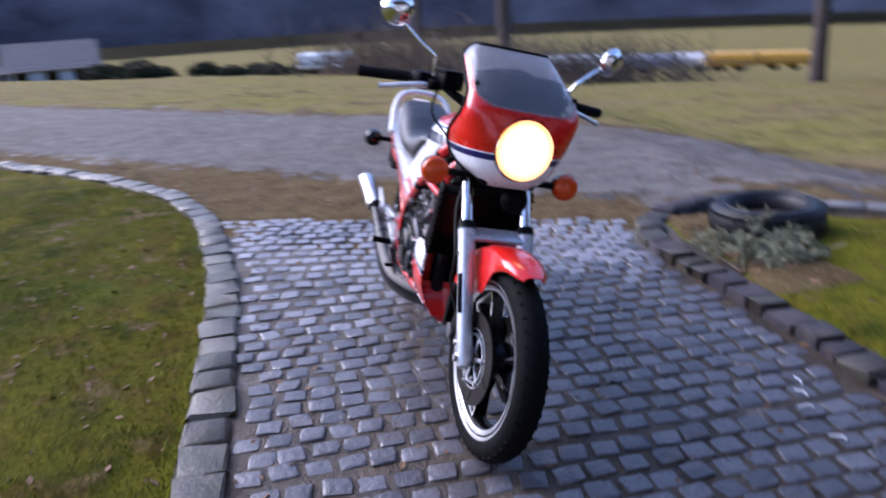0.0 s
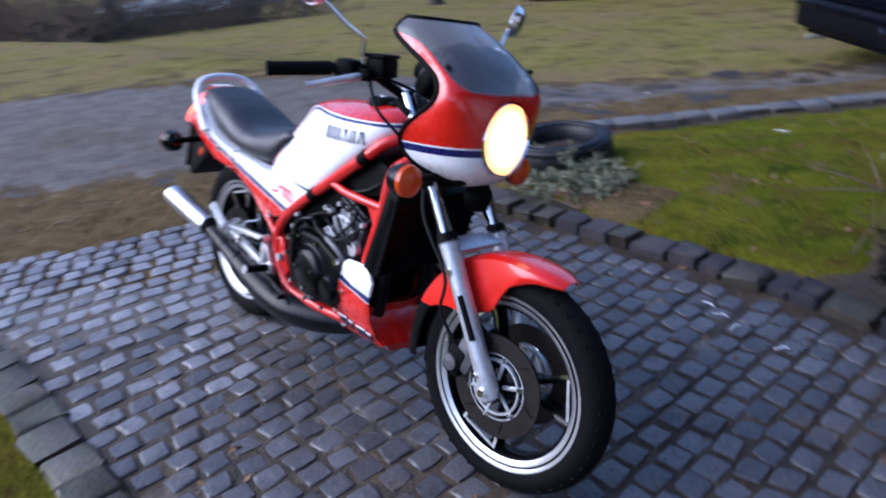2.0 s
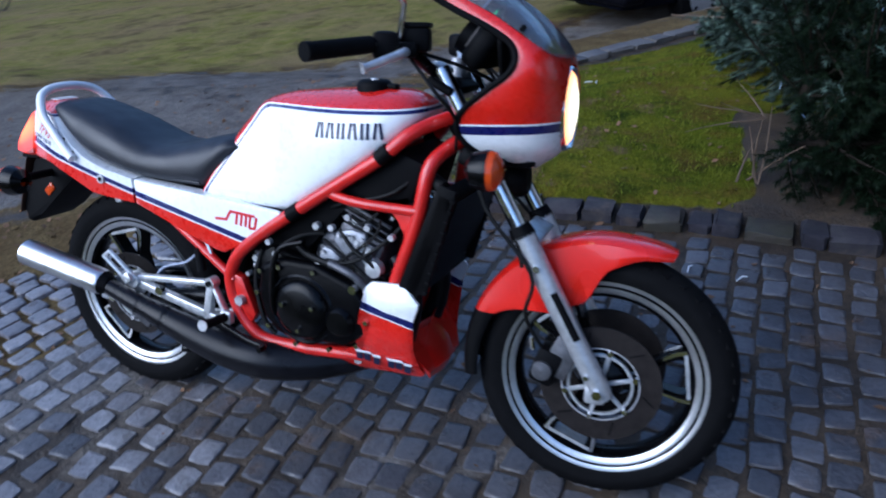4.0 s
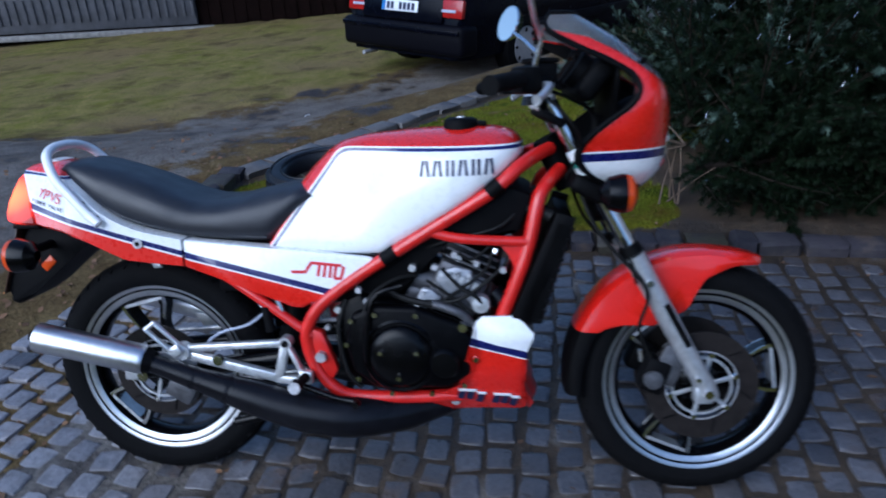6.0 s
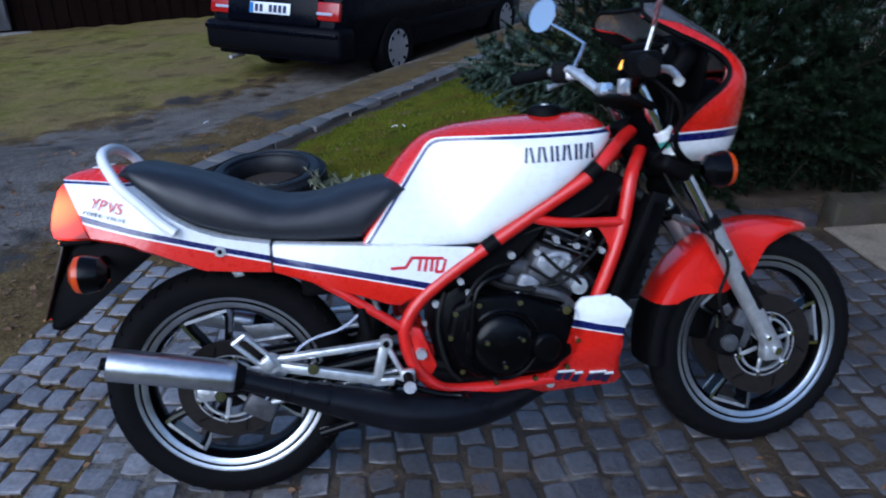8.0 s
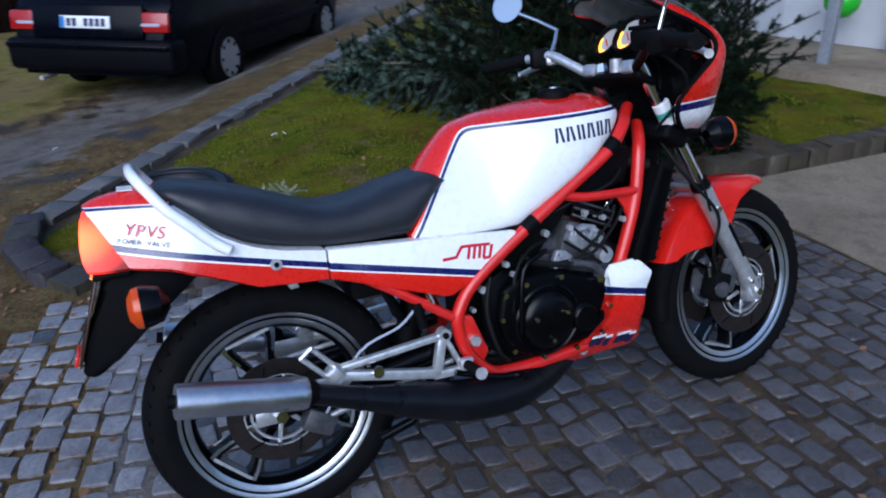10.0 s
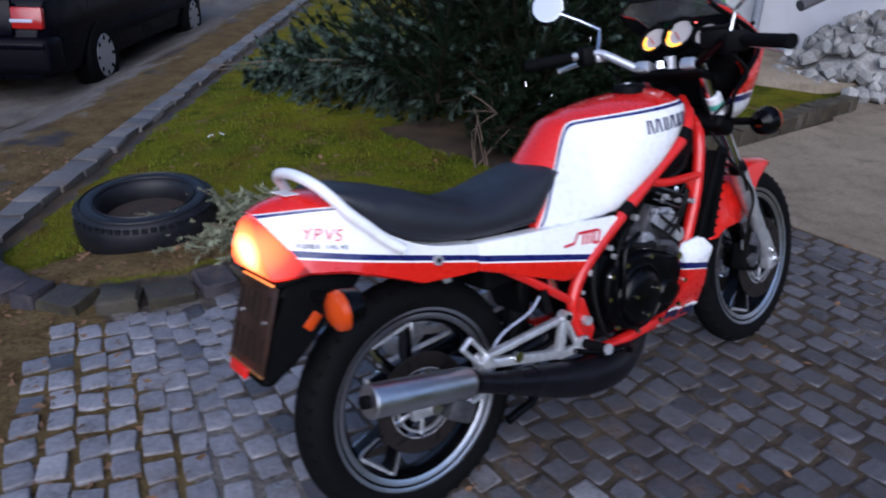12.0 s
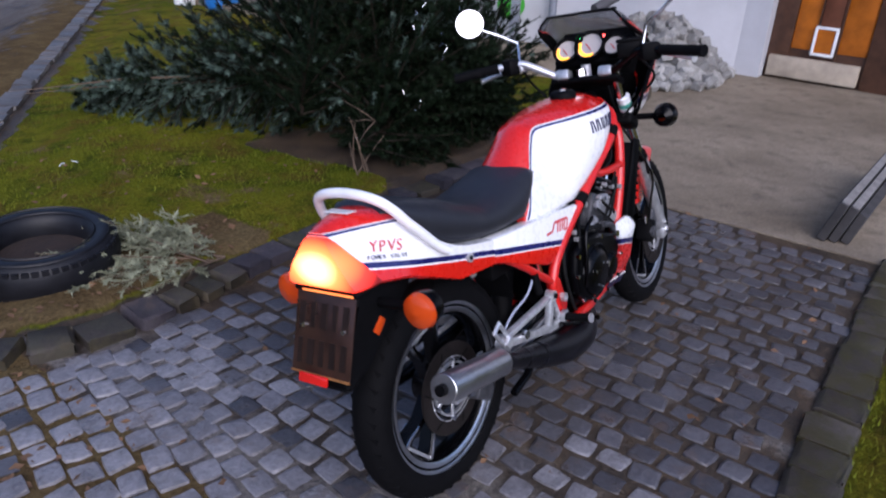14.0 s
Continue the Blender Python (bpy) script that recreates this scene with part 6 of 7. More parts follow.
# ---- exhaust ----
for s in (-1, 1):
    ch = part("expansion_chamber", tube([(0.875, s * 0.075, 0.53), (0.925, s * 0.085, 0.46), (0.90, s * 0.080, 0.33), (0.84, s * 0.040, 0.270), (0.76, s * 0.046, 0.240), (0.66, s * 0.096, 0.226), (0.54, s * 0.145, 0.229), (0.42, s * 0.158, 0.246), (0.30, s * 0.168, 0.284), (0.18, s * 0.178, 0.327), (0.10, s * 0.184, 0.358), (0.055, s * 0.187, 0.376)],
                                      [0.022, 0.024, 0.026, 0.030, 0.038, 0.047, 0.051, 0.050, 0.042, 0.028, 0.023, 0.023], 20, steps=3), CHAMBER, bike, "black expansion chamber")
    part("seam", tube([(0.245, s * 0.172, 0.3035), (0.238, s * 0.173, 0.306)], 0.0375, 20), CHAMBER, ch)
    part("seam", tube([(0.165, s * 0.179, 0.3325), (0.158, s * 0.180, 0.335)], 0.0285, 20), CHAMBER, ch)
    A, B = V(0.047, s * 0.188, 0.381), V(-0.207, s * 0.206, 0.440)
    si = part("silencer", tube([A.lerp(B, f) for f in (-0.03, 0.0, 0.03, 0.97, 0.995, 1.0, 1.0, 0.985, 0.95)], [0.030, 0.034, 0.0355, 0.0355, 0.035, 0.0335, 0.0305, 0.030, 0.030], 32), SILENCER, bike, "brushed alloy silencer")
    part("end_cap", tube([A.lerp(B, 0.955), A.lerp(B, 0.965)], 0.0302, 28), BLACK_MATT, si, "black recessed end cap")
    part("outlet", tube([A.lerp(B, 0.95), A.lerp(B, 1.06)], [0.0135, 0.0135], 18), BLACK_MATT, si, "black outlet pipe")
    part("front_cap", tube([A.lerp(B, -0.01), A.lerp(B, -0.09)], [0.033, 0.024], 28), BLACK_MATT, si)
    part("silencer_bracket", slab([(0.045, 0.345), (0.10, 0.320), (0.16, 0.362), (0.10, 0.385), (0.02, 0.385)], s * 0.142, s * 0.150, 0.003), ALLOY, si)
    part("mount_bolt", tube([(0.075, s * 0.150, 0.350), (0.075, s * 0.163, 0.350)], 0.010, 8), BLACK_MATT, si)

# ---- footrest hangers ----
for s in (-1, 1):
    y0, y1 = s * 0.136, s * 0.156
    def bar(a, b, w, w2=None):
        (ax, az), (bx, bz) = a, b
        k = math.hypot(bx - ax, bz - az)
        nx, nz = -(bz - az) / k, (bx - ax) / k
        w2 = w2 or w
        return slab([(ax + nx * w, az + nz * w), (bx + nx * w2, bz + nz * w2), (bx - nx * w2, bz - nz * w2), (ax - nx * w, az - nz * w)], y0, y1, 0.004)
    hg = part("footrest_hanger", bar((0.384, 0.416), (0.122, 0.396), 0.008), CAST_BRIGHT, bike, "cast alloy footrest hanger")
    part("hanger_arm", bar((0.366, 0.326), (0.122, 0.384), 0.012, 0.011), CAST_BRIGHT, hg)
    part("hanger_arm", bar((0.384, 0.418), (0.360, 0.322), 0.011), CAST_BRIGHT, hg)
    part("hanger_arm", bar((0.386, 0.414), (0.428, 0.322), 0.006), CAST_BRIGHT, hg)
    part("hanger_arm", bar((0.352, 0.324), (0.436, 0.320), 0.010), CAST_BRIGHT, hg)
    part("hanger_boss", tube([(0.124, y0, 0.390), (0.124, s * 0.164, 0.390)], 0.021, 20), CAST_BRIGHT, hg)
    part("hanger_boss", tube([(0.386, y0, 0.419), (0.386, s * 0.162, 0.419)], 0.015, 16), CAST_BRIGHT, hg)
    part("hanger_bolt", tube([(0.218, s * 0.153, 0.373), (0.218, s * 0.166, 0.373)], 0.0135, 8), CHROME, hg)
    part("hanger_bolt", tube([(0.386, s * 0.16, 0.419), (0.386, s * 0.167, 0.419)], 0.008, 8), BLACK_MATT, hg)
    # folded pillion rest: two rails round a slot
    pg = part("pillion_rest", box((0.030, 0.024, 0.028), pose(0.118, s * 0.166, 0.398, 0, -35, 0), 0.005), CAST_BRIGHT, bike, "folded alloy pillion rest")
    d = V(-0.054, s * 0.012, 0.062)
    for k in (-1, 1):
        o = V(0.0115 * k, 0, 0.0085 * k)
        part("rest_side", tube([V(0.116, s * 0.164, 0.400) + o, V(0.116, s * 0.164, 0.400) + o + d], 0.0058, 8), CAST_BRIGHT, pg)
    for f in (1.0,):
        c = V(0.116, s * 0.164, 0.400) + d * f
        part("rest_rung", tube([c - V(0.0135, 0, 0.010), c + V(0.0135, 0, 0.010)], 0.0052, 8), CAST_BRIGHT, pg)
    # rider's rest
    fp = part("foot_peg", tube([(0.432, s * 0.150, 0.335), (0.430, s * 0.245, 0.345)], 0.012, 14), RUBBER, bike, "black rubber foot peg")
    part("peg_joint", box((0.035, 0.02, 0.035), pose(0.432, s * 0.158, 0.335), 0.006), ALLOY, fp)
    part("peg_tip", tube([(0.430, s * 0.245, 0.345), (0.430, s * 0.249, 0.3455)], 0.014, 14), STEEL, fp)
    part("pedal", tube([(0.40, s * 0.165, 0.325), (0.50, s * 0.172, 0.29), (0.555, s * 0.178, 0.283), (0.56, s * 0.205, 0.285)], 0.0075, 10, steps=3), STEEL if s > 0 else BLACK_GLOSS, bike, "foot pedal")
rc = part("rear_caliper", box((0.075, 0.05, 0.055), pose(0.085, -0.085, 0.262, 0, 30, 0), 0.010), CASTING, bike, "grey rear brake caliper")
part("torque_arm", tube([(0.10, -0.10, 0.27), (0.42, -0.105, 0.33)], 0.008, 10), ALLOY, bike)
part("brake_line", tube([(0.10, -0.11, 0.285), (0.19, -0.125, 0.415), (0.29, -0.13, 0.455), (0.345, -0.125, 0.50)], 0.0032, 8, steps=5), GREY_DECAL, bike, "pale brake line")
part("rear_master", tube([(0.345, -0.135, 0.44), (0.335, -0.130, 0.50)], 0.012, 12), BLACK_MATT, bike)
part("brake_switch", tube([(0.36, -0.128, 0.53), (0.375, -0.128, 0.49)], 0.007, 8), CHROME, bike)
part("side_stand", tube([(0.50, 0.11, 0.29), (0.43, 0.19, 0.10), (0.41, 0.215, -0.042)], [0.013, 0.011, 0.010], 10), BLACK_GLOSS, bike, "black side stand")
part("centre_stand", tube([(0.43, -0.09, 0.31), (0.30, -0.10, 0.20), (0.22, -0.10, 0.18)], 0.012, 10), BLACK_GLOSS, bike, "black folded stand")
part("chain", tube([(0.47, 0.075, 0.40), (0.05, 0.085, 0.36), (-0.02, 0.085, 0.355)], 0.007, 8), STEEL, bike)




# ---- things on the lawn ----
ty = thing("old_tyre", "worn black car tyre lying flat on the lawn with soil inside", "tyre", m=pose(-0.075, 1.90, 0.010, 2, -2, 0) @ Matrix.Diagonal((0.92, 0.92, 0.95, 1)))
prof = []
for i in range(17):
    a = 2 * math.pi * i / 17
    prof.append((0.251 + 0.062 * spow(math.cos(a), 0.85), 0.092 + 0.088 * spow(math.sin(a), 0.85)))
part("casing", lathe(prof, (0, 0, 0), 64, 'z', closed=True), OLD_RUBBER, ty)
bm = bmesh.new()
for r in range(4):
    for i in range(52):
        a = 2 * math.pi * (i + 0.5 * (r % 2)) / 52
        box((0.012, 0.026, 0.020), Matrix.Rotation(a, 4, 'Z') @ Matrix.Translation((0.302, 0, 0.035 + r * 0.038)), bm=bm)
part("tread", bm, OLD_RUBBER, ty)
for rr in (0.215, 0.275):
    part("sidewall_rib", lathe([(rr, 0.176), (rr + 0.004, 0.182), (rr + 0.008, 0.176)], (0, 0, 0), 64, 'z'), OLD_RUBBER, ty)
part("soil", lathe([(0.0, 0.105), (0.10, 0.10), (0.19, 0.085), (0.24, 0.08)], (0, 0, 0), 32, 'z'), plain("leaf_soil", (0.020, 0.011, 0.007), 0.95, vary=0.5, scale=25, bump=0.6), ty, "brown soil and leaves inside")


def twig(bm, base, d, length, r0, rnd, bend=0.25, n=5):
    """A bent tapering stick; returns its points."""
    p, d = Vector(base), Vector(d).normalized()
    pts = [p.copy()]
    for i in range(n):
        d = (d + V(rnd.uniform(-1, 1), rnd.uniform(-1, 1), rnd.uniform(-1, 1)) * bend * 0.5).normalized()
        p = p + d * length / n
        pts.append(p.copy())
    tube(pts, [r0 * (1 - 0.75 * i / n) for i in range(n + 1)], 5, bm=bm, caps=False)
    return pts


def needle_spray(vs, fs, a, b, rnd, length, width, count, droop=0.25):
    """Flat needles standing out all round a shoot from a to b."""
    d = (b - a)
    k = d.length
    if k < 1e-5:
        return
    d = d / k
    s = d.orthogonal().normalized()
    t = d.cross(s)
    for i in range(count):
        f = (i + rnd.random()) / count
        ang = rnd.uniform(0, 6.283)
        o = (s * math.cos(ang) + t * math.sin(ang))
        q = a + d * k * f
        tip = q + (o * 0.8 + d * rnd.uniform(0.35, 0.9) + V(0, 0, -droop * rnd.random())) * length * rnd.uniform(0.6, 1.15)
        w = d.cross(o) * width
        n = len(vs)
        vs.extend((q - w, q + w, tip))
        fs.append((n, n + 1, n + 2))


def mesh_of(name, vs, fs, mat):
    me = bpy.data.meshes.new(name)
    me.from_pydata([tuple(v) for v in vs], [], fs)
    me.materials.append(mat)
    return me


# silvery shrub in front of the tyre
rnd = random.Random(21)
shrub = thing("silver_shrub", "small grey green prostrate shrub with bare twigs", "shrub", m=pose(0.42, 1.46, 0.04))
bm, vs, fs = bmesh.new(), [], []
for i in range(24):
    a = rnd.uniform(1.35, 3.25)
    pts = twig(bm, (rnd.uniform(-.06, .03), rnd.uniform(-.03, .04), 0), (math.cos(a), math.sin(a), rnd.uniform(0.02, 0.30)), rnd.uniform(0.28, 0.62), 0.005, rnd, 0.18)
    for k in range(2, len(pts) - 1):
        for _ in range(4):
            e = V(rnd.uniform(-1, 1), rnd.uniform(-1, 1), rnd.uniform(-0.2, 0.35)).normalized() * rnd.uniform(0.05, 0.09)
            needle_spray(vs, fs, pts[k], pts[k] + e, rnd, 0.024, 0.0042, 24, 0.1)
        needle_spray(vs, fs, pts[k], pts[k + 1], rnd, 0.020, 0.0032, 30, 0.1)
part("twig", bm, DRY_TWIG, shrub)
o = new("foliage", mesh_of("foliage", vs, fs, SILVER_LEAF))
o.parent = shrub


# discarded conifers heaped at the lawn's end
def conifer(name, label, base, axis, length, spread, mats, seed, whorls, per, needles, m=1.0):
    rnd = random.Random(seed)
    th = thing(name, label, "conifer", "discarded conifers")
    axis = Vector(axis).normalized()
    base = Vector(base)
    s = axis.orthogonal().normalized()
    t = axis.cross(s)
    part("trunk", tube([base, base + axis * length * 0.5, base + axis * length], [0.022, 0.016, 0.006], 8), TWIG_DARK, th)
    wood, sets = bmesh.new(), [([], []) for _ in mats]
    for w in range(whorls):
        f = 0.02 + 0.98 * w / whorls
        reach = spread * (1 - f) ** 0.7 + 0.10
        for k in range(per):
            a = rnd.uniform(0, 6.283)
            o = s * math.cos(a) + t * math.sin(a)
            p = base + axis * length * (f + rnd.uniform(-.03, .03))
            d = o + axis * rnd.uniform(0.25, 0.7) + V(0, 0, rnd.uniform(-0.15, 0.2))
            tip = p + d.normalized() * reach
            gz = fall(tip.x, tip.y) + 0.05
            if tip.z < gz:
                d.z += (gz - tip.z) / reach
            n = 6
            L = reach * rnd.uniform(0.7, 1.12)
            pts = twig(wood, p, d, L, 0.008, rnd, 0.22, n)
            for q in pts:
                q.z = max(q.z, fall(q.x, q.y) + 0.04)
            for j in range(0, n):
                vs, fs = sets[rnd.randrange(len(mats))]
                needle_spray(vs, fs, pts[j], pts[j + 1], rnd, 0.030, 0.0026, int(needles * 1.7))
                for side in (-1, 1):
                    e = (d.normalized().cross(V(0, 0, 1)) * side + d.normalized() * 0.9 + V(0, 0, rnd.uniform(-.35, .25))).normalized() * L * rnd.uniform(0.18, 0.34) * (1.15 - j / n)
                    vs, fs = sets[rnd.randrange(len(mats))]
                    needle_spray(vs, fs, pts[j], pts[j] + e, rnd, 0.030, 0.0026, int(needles * 2.3))
    wood_ob = part("branchwork", wood, TWIG_DARK, th)
    wood_ob["kind"] = "stuff"
    for (vs, fs), mat in zip(sets, mats):
        o = new("needles", mesh_of("needles", vs, fs, mat))
        o.parent = th
    return th


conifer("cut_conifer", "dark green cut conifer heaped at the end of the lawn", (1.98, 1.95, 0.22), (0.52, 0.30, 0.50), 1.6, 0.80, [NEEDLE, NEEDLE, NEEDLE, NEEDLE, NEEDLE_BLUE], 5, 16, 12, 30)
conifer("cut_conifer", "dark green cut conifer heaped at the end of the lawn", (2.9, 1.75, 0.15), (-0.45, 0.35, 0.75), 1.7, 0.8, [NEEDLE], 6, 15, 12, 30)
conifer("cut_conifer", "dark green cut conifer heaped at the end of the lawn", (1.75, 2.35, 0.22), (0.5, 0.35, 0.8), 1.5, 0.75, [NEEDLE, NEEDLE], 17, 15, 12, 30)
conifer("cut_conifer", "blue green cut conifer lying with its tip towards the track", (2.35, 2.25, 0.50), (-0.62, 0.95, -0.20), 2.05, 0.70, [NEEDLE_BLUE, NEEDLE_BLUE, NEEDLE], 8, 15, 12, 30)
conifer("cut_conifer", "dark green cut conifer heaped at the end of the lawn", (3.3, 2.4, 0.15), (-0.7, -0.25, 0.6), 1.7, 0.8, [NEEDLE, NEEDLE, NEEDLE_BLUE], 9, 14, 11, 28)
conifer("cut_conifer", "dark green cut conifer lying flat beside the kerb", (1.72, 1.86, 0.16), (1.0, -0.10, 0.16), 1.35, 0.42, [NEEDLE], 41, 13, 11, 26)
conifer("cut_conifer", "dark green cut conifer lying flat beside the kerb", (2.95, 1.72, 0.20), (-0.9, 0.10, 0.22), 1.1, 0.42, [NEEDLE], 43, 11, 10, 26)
rnd = random.Random(31)
bare = thing("dead_branch", "pale bare lower branches of a cut conifer", "branch")
for i in range(9):
    bm = bmesh.new()
    if i < 5:
        twig(bm, (1.60 + rnd.uniform(-.06, .06), 1.74 + rnd.uniform(-.06, .06), 0.05), (rnd.uniform(-0.3, 0.9), rnd.uniform(-0.3, 0.7), rnd.uniform(0.6, 1.2)), rnd.uniform(0.18, 0.32), 0.006, rnd, 0.15)
    else:
        twig(bm, (1.62, 1.64, 0.35), (rnd.uniform(-1, -0.3), rnd.uniform(-0.5, 0.6), rnd.uniform(-0.2, 0.7)), rnd.uniform(0.2, 0.34), 0.0045, rnd, 0.25)
    part("stick", bm, DRY_TWIG, bare)
# long thin branch tip reaching over the kerb
tip = thing("thin_branch", "long thin needled branch tip lying over the lawn", "branch")
bm, vs, fs = bmesh.new(), [], []
for a, b in (((1.75, 3.05, 0.30), (0.98, 4.10, 0.16)), ((1.70, 3.10, 0.34), (0.93, 3.95, 0.22))):
    a, b = Vector(a), Vector(b)
    tube([a, a.lerp(b, 0.5) + V(0, 0, 0.02), b], [0.008, 0.006, 0.003], 5, bm=bm)
    for k in range(14):
        q = a.lerp(b, 0.04 + 0.055 * k)
        for s in (-1, 1):
            e = q + (b - a).normalized() * 0.10 + V(0.10 * s, 0.05 * s, rnd.uniform(-0.10, 0.05)) * (1.1 - 0.06 * k)
            needle_spray(vs, fs, q, e, rnd, 0.03, 0.004, 16)
part("stick", bm, DRY_TWIG, tip)
o = new("foliage", mesh_of("foliage", vs, fs, NEEDLE_BLUE))
o.parent = tip
# strands of tinsel left on the conifers
bm = bmesh.new()
for i in range(22):
    x, y, z = rnd.uniform(1.5, 2.9), rnd.uniform(1.38, 1.75), rnd.uniform(0.12, 1.0)
    L = rnd.uniform(0.012, 0.045)
    tube([(x, y, z), (x + rnd.uniform(-.015, .015), y - 0.01, z - L / 2), (x + rnd.uniform(-.02, .02), y, z - L)], 0.0010, 4, bm=bm)
lone("tinsel", bm, CHROME, "silver tinsel strands hanging in the cut conifers", "tinsel", kind="stuff")

# ---- heap of setts by the house ----
heap = thing("stone_heap", "heap of grey granite setts against the white wall", "stone heap", m=pose(5.72, 1.72, 0.0))
rnd = random.Random(12)
hs = []
for i in range(10):
    bm = box((rnd.uniform(.08, .115), rnd.uniform(.08, .105), rnd.uniform(.07, .10)), bevel=0.010, seg=1)
    for v in bm.verts:
        v.co += V(rnd.uniform(-1, 1), rnd.uniform(-1, 1), rnd.uniform(-1, 1)) * 0.009
    me = finish(bm, "sett", HEAP, 50)
    hs.append(me)
part("core", lathe([(0.0, 0.46), (0.25, 0.42), (0.50, 0.24), (0.70, 0.0)], (0, 0, 0), 16, 'z'), HEAP, heap)
for i in range(300):
    a = rnd.uniform(0, 6.283)
    r = 0.78 * math.sqrt(rnd.random())
    z = lerp([(0, 0.50), (0.25, 0.46), (0.50, 0.28), (0.70, 0.05), (0.9, 0.04)], r) + rnd.uniform(-0.03, 0.03)
    o = new("sett", rnd.choice(hs))
    o.parent = heap
    o.matrix_basis = pose(r * math.cos(a) * 1.15, r * math.sin(a) * 0.9, max(0.045, z), rnd.uniform(-40, 40), rnd.uniform(-40, 40), rnd.uniform(0, 180))

# planks leaning at the drive's corner
pl = thing("plank_stack", "dark weathered planks leaning on edge beside the kerb", "planks", m=pose(2.50, -0.45, 0.0, 0, 0, -2))
PLANK_DARK = plain("dark_plank", (0.040, 0.038, 0.038), 0.8, vary=0.4, scale=9, bump=0.3)
for i, (long, high) in enumerate(((1.14, 0.215), (1.10, 0.200), (1.20, 0.170))):
    lean = pose(0.02 * i, -0.030 - 0.050 * i, 0.010, 17, 0, 0)
    plank = part("plank", box((long, 0.044, high), lean @ pose(long / 2, 0, high / 2), 0.004, 1), PLANK_DARK, pl)
    # Pale strips put the skylight on the upper edges into colour.
    if i < 2:
        part("worn_edge", box((long - 0.02, 0.036, 0.006), lean @ pose(long / 2, 0, high + 0.001), 0.002, 1), GREY_WOOD, plank, "pale strip for the sky-lit upper edge")
part("block", box((0.14, 0.10, 0.12), pose(1.55, -0.16, 0.06, 0, 0, 30), 0.01), KERB_GREY, pl)

# porch things
ball = lone("ball", lathe([(0.0001, -0.14), (0.08, -0.115), (0.13, -0.05), (0.14, 0.0), (0.13, 0.05), (0.08, 0.115), (0.0001, 0.14)], (0, 0, 0), 24, 'z'), GREEN_BALL, "bright green plastic ball hanging at the porch wall", "ball", m=pose(5.32, 3.10, 0.50))
bag = box((0.42, 0.28, 0.30), bevel=0.07, seg=3)
for v in bag.verts:
    v.co += V(noise.noise(v.co * 6), noise.noise(v.co * 7 + V(3, 0, 0)), 0) * 0.03
lone("bag", bag, BLUE_BAG, "crumpled blue plastic bag on the porch edge", "bag", m=pose(4.95, 7.1, 0.08))
lone("bucket", lathe([(0.0, 0.0), (0.13, 0.0), (0.16, 0.30), (0.15, 0.30), (0.12, 0.02), (0.0, 0.02)], (0, 0, 0), 24, 'z'), WHITE_PAINT, "white plastic bucket on the porch edge", "bucket", m=pose(4.75, 7.6, 0.05))
bench = thing("bench", "brown wooden bench against the porch wall", "bench", m=pose(5.35, 5.3, 0.03, 0, 0, 88))
part("seat", box((1.1, 0.36, 0.05), pose(0, 0, 0.42), 0.01), BROWN_WOOD, bench)
for x in (-0.45, 0.45):
    part("leg", box((0.07, 0.32, 0.42), pose(x, 0, 0.21), 0.008), BROWN_WOOD, bench)

# ---- barn and trees across the track ----
BARN = pose(-9.5, 11.65, -1.0, 0, 0, 11)
barn = thing("barn", "long dark board barn on a grey plinth across the field", "barn", m=BARN)
part("wall", box((9.5, 4.0, 2.6), pose(4.75, 2.0, 1.35)), BARN_DARK, barn)
part("plinth", box((4.2, 0.1, 0.62), pose(2.1, -0.06, 0.55), 0.02), BARN_GREY, barn, "grey slatted lower panel")
for i in range(26):
    part("slat", box((0.05, 0.03, 0.42), pose(0.15 + i * 0.16, -0.125, 0.62)), WHITE_PAINT if False else BARN_GREY, barn)
part("beam", box((4.6, 0.14, 0.10), pose(2.2, -0.12, 0.16), 0.02), GREY_WOOD, barn)
part("roof", box((10.2, 5.2, 0.14), pose(4.75, 1.8, 2.75, 8), 0.03), BARN_DARK, barn)
for i in range(40):
    part("board", box((0.018, 0.02, 2.5), pose(0.12 + i * 0.238, -0.008, 1.36)), BARN_DARK, barn)


def bare_tree(name, label, at, height, r, seed):
    rnd = random.Random(seed)
    th = thing(name, label, "tree", m=pose(*at))
    trunk = [V(0, 0, -0.2), V(0.03, 0, 0.25), V(rnd.uniform(-.1, .1), rnd.uniform(-.1, .1), height * 0.35), V(rnd.uniform(-.3, .3), rnd.uniform(-.3, .3), height * 0.7), V(rnd.uniform(-.4, .4), rnd.uniform(-.4, .4), height)]
    part("trunk", tube(trunk, [r * 1.35, r, r * 0.8, r * 0.45, r * 0.1], 12, steps=3), BARK, th)
    limbs, fine = bmesh.new(), bmesh.new()
    for i in range(16):
        f = rnd.uniform(0.3, 0.95)
        p = trunk[2].lerp(trunk[4], f)
        a = rnd.uniform(0, 6.28)
        pts = twig(limbs, p, (math.cos(a), math.sin(a), rnd.uniform(0.2, 0.8)), height * rnd.uniform(0.2, 0.4), r * 0.28, rnd, 0.35, 6)
        for q in pts[2:]:
            for _ in range(5):
                pp = twig(fine, q, (rnd.uniform(-1, 1), rnd.uniform(-1, 1), rnd.uniform(-0.2, 0.9)), height * rnd.uniform(0.06, 0.15), r * 0.06, rnd, 0.4, 3)
    part("limbs", limbs, BARK, th)
    part("twigs", fine, DRY_TWIG, th)
    return th


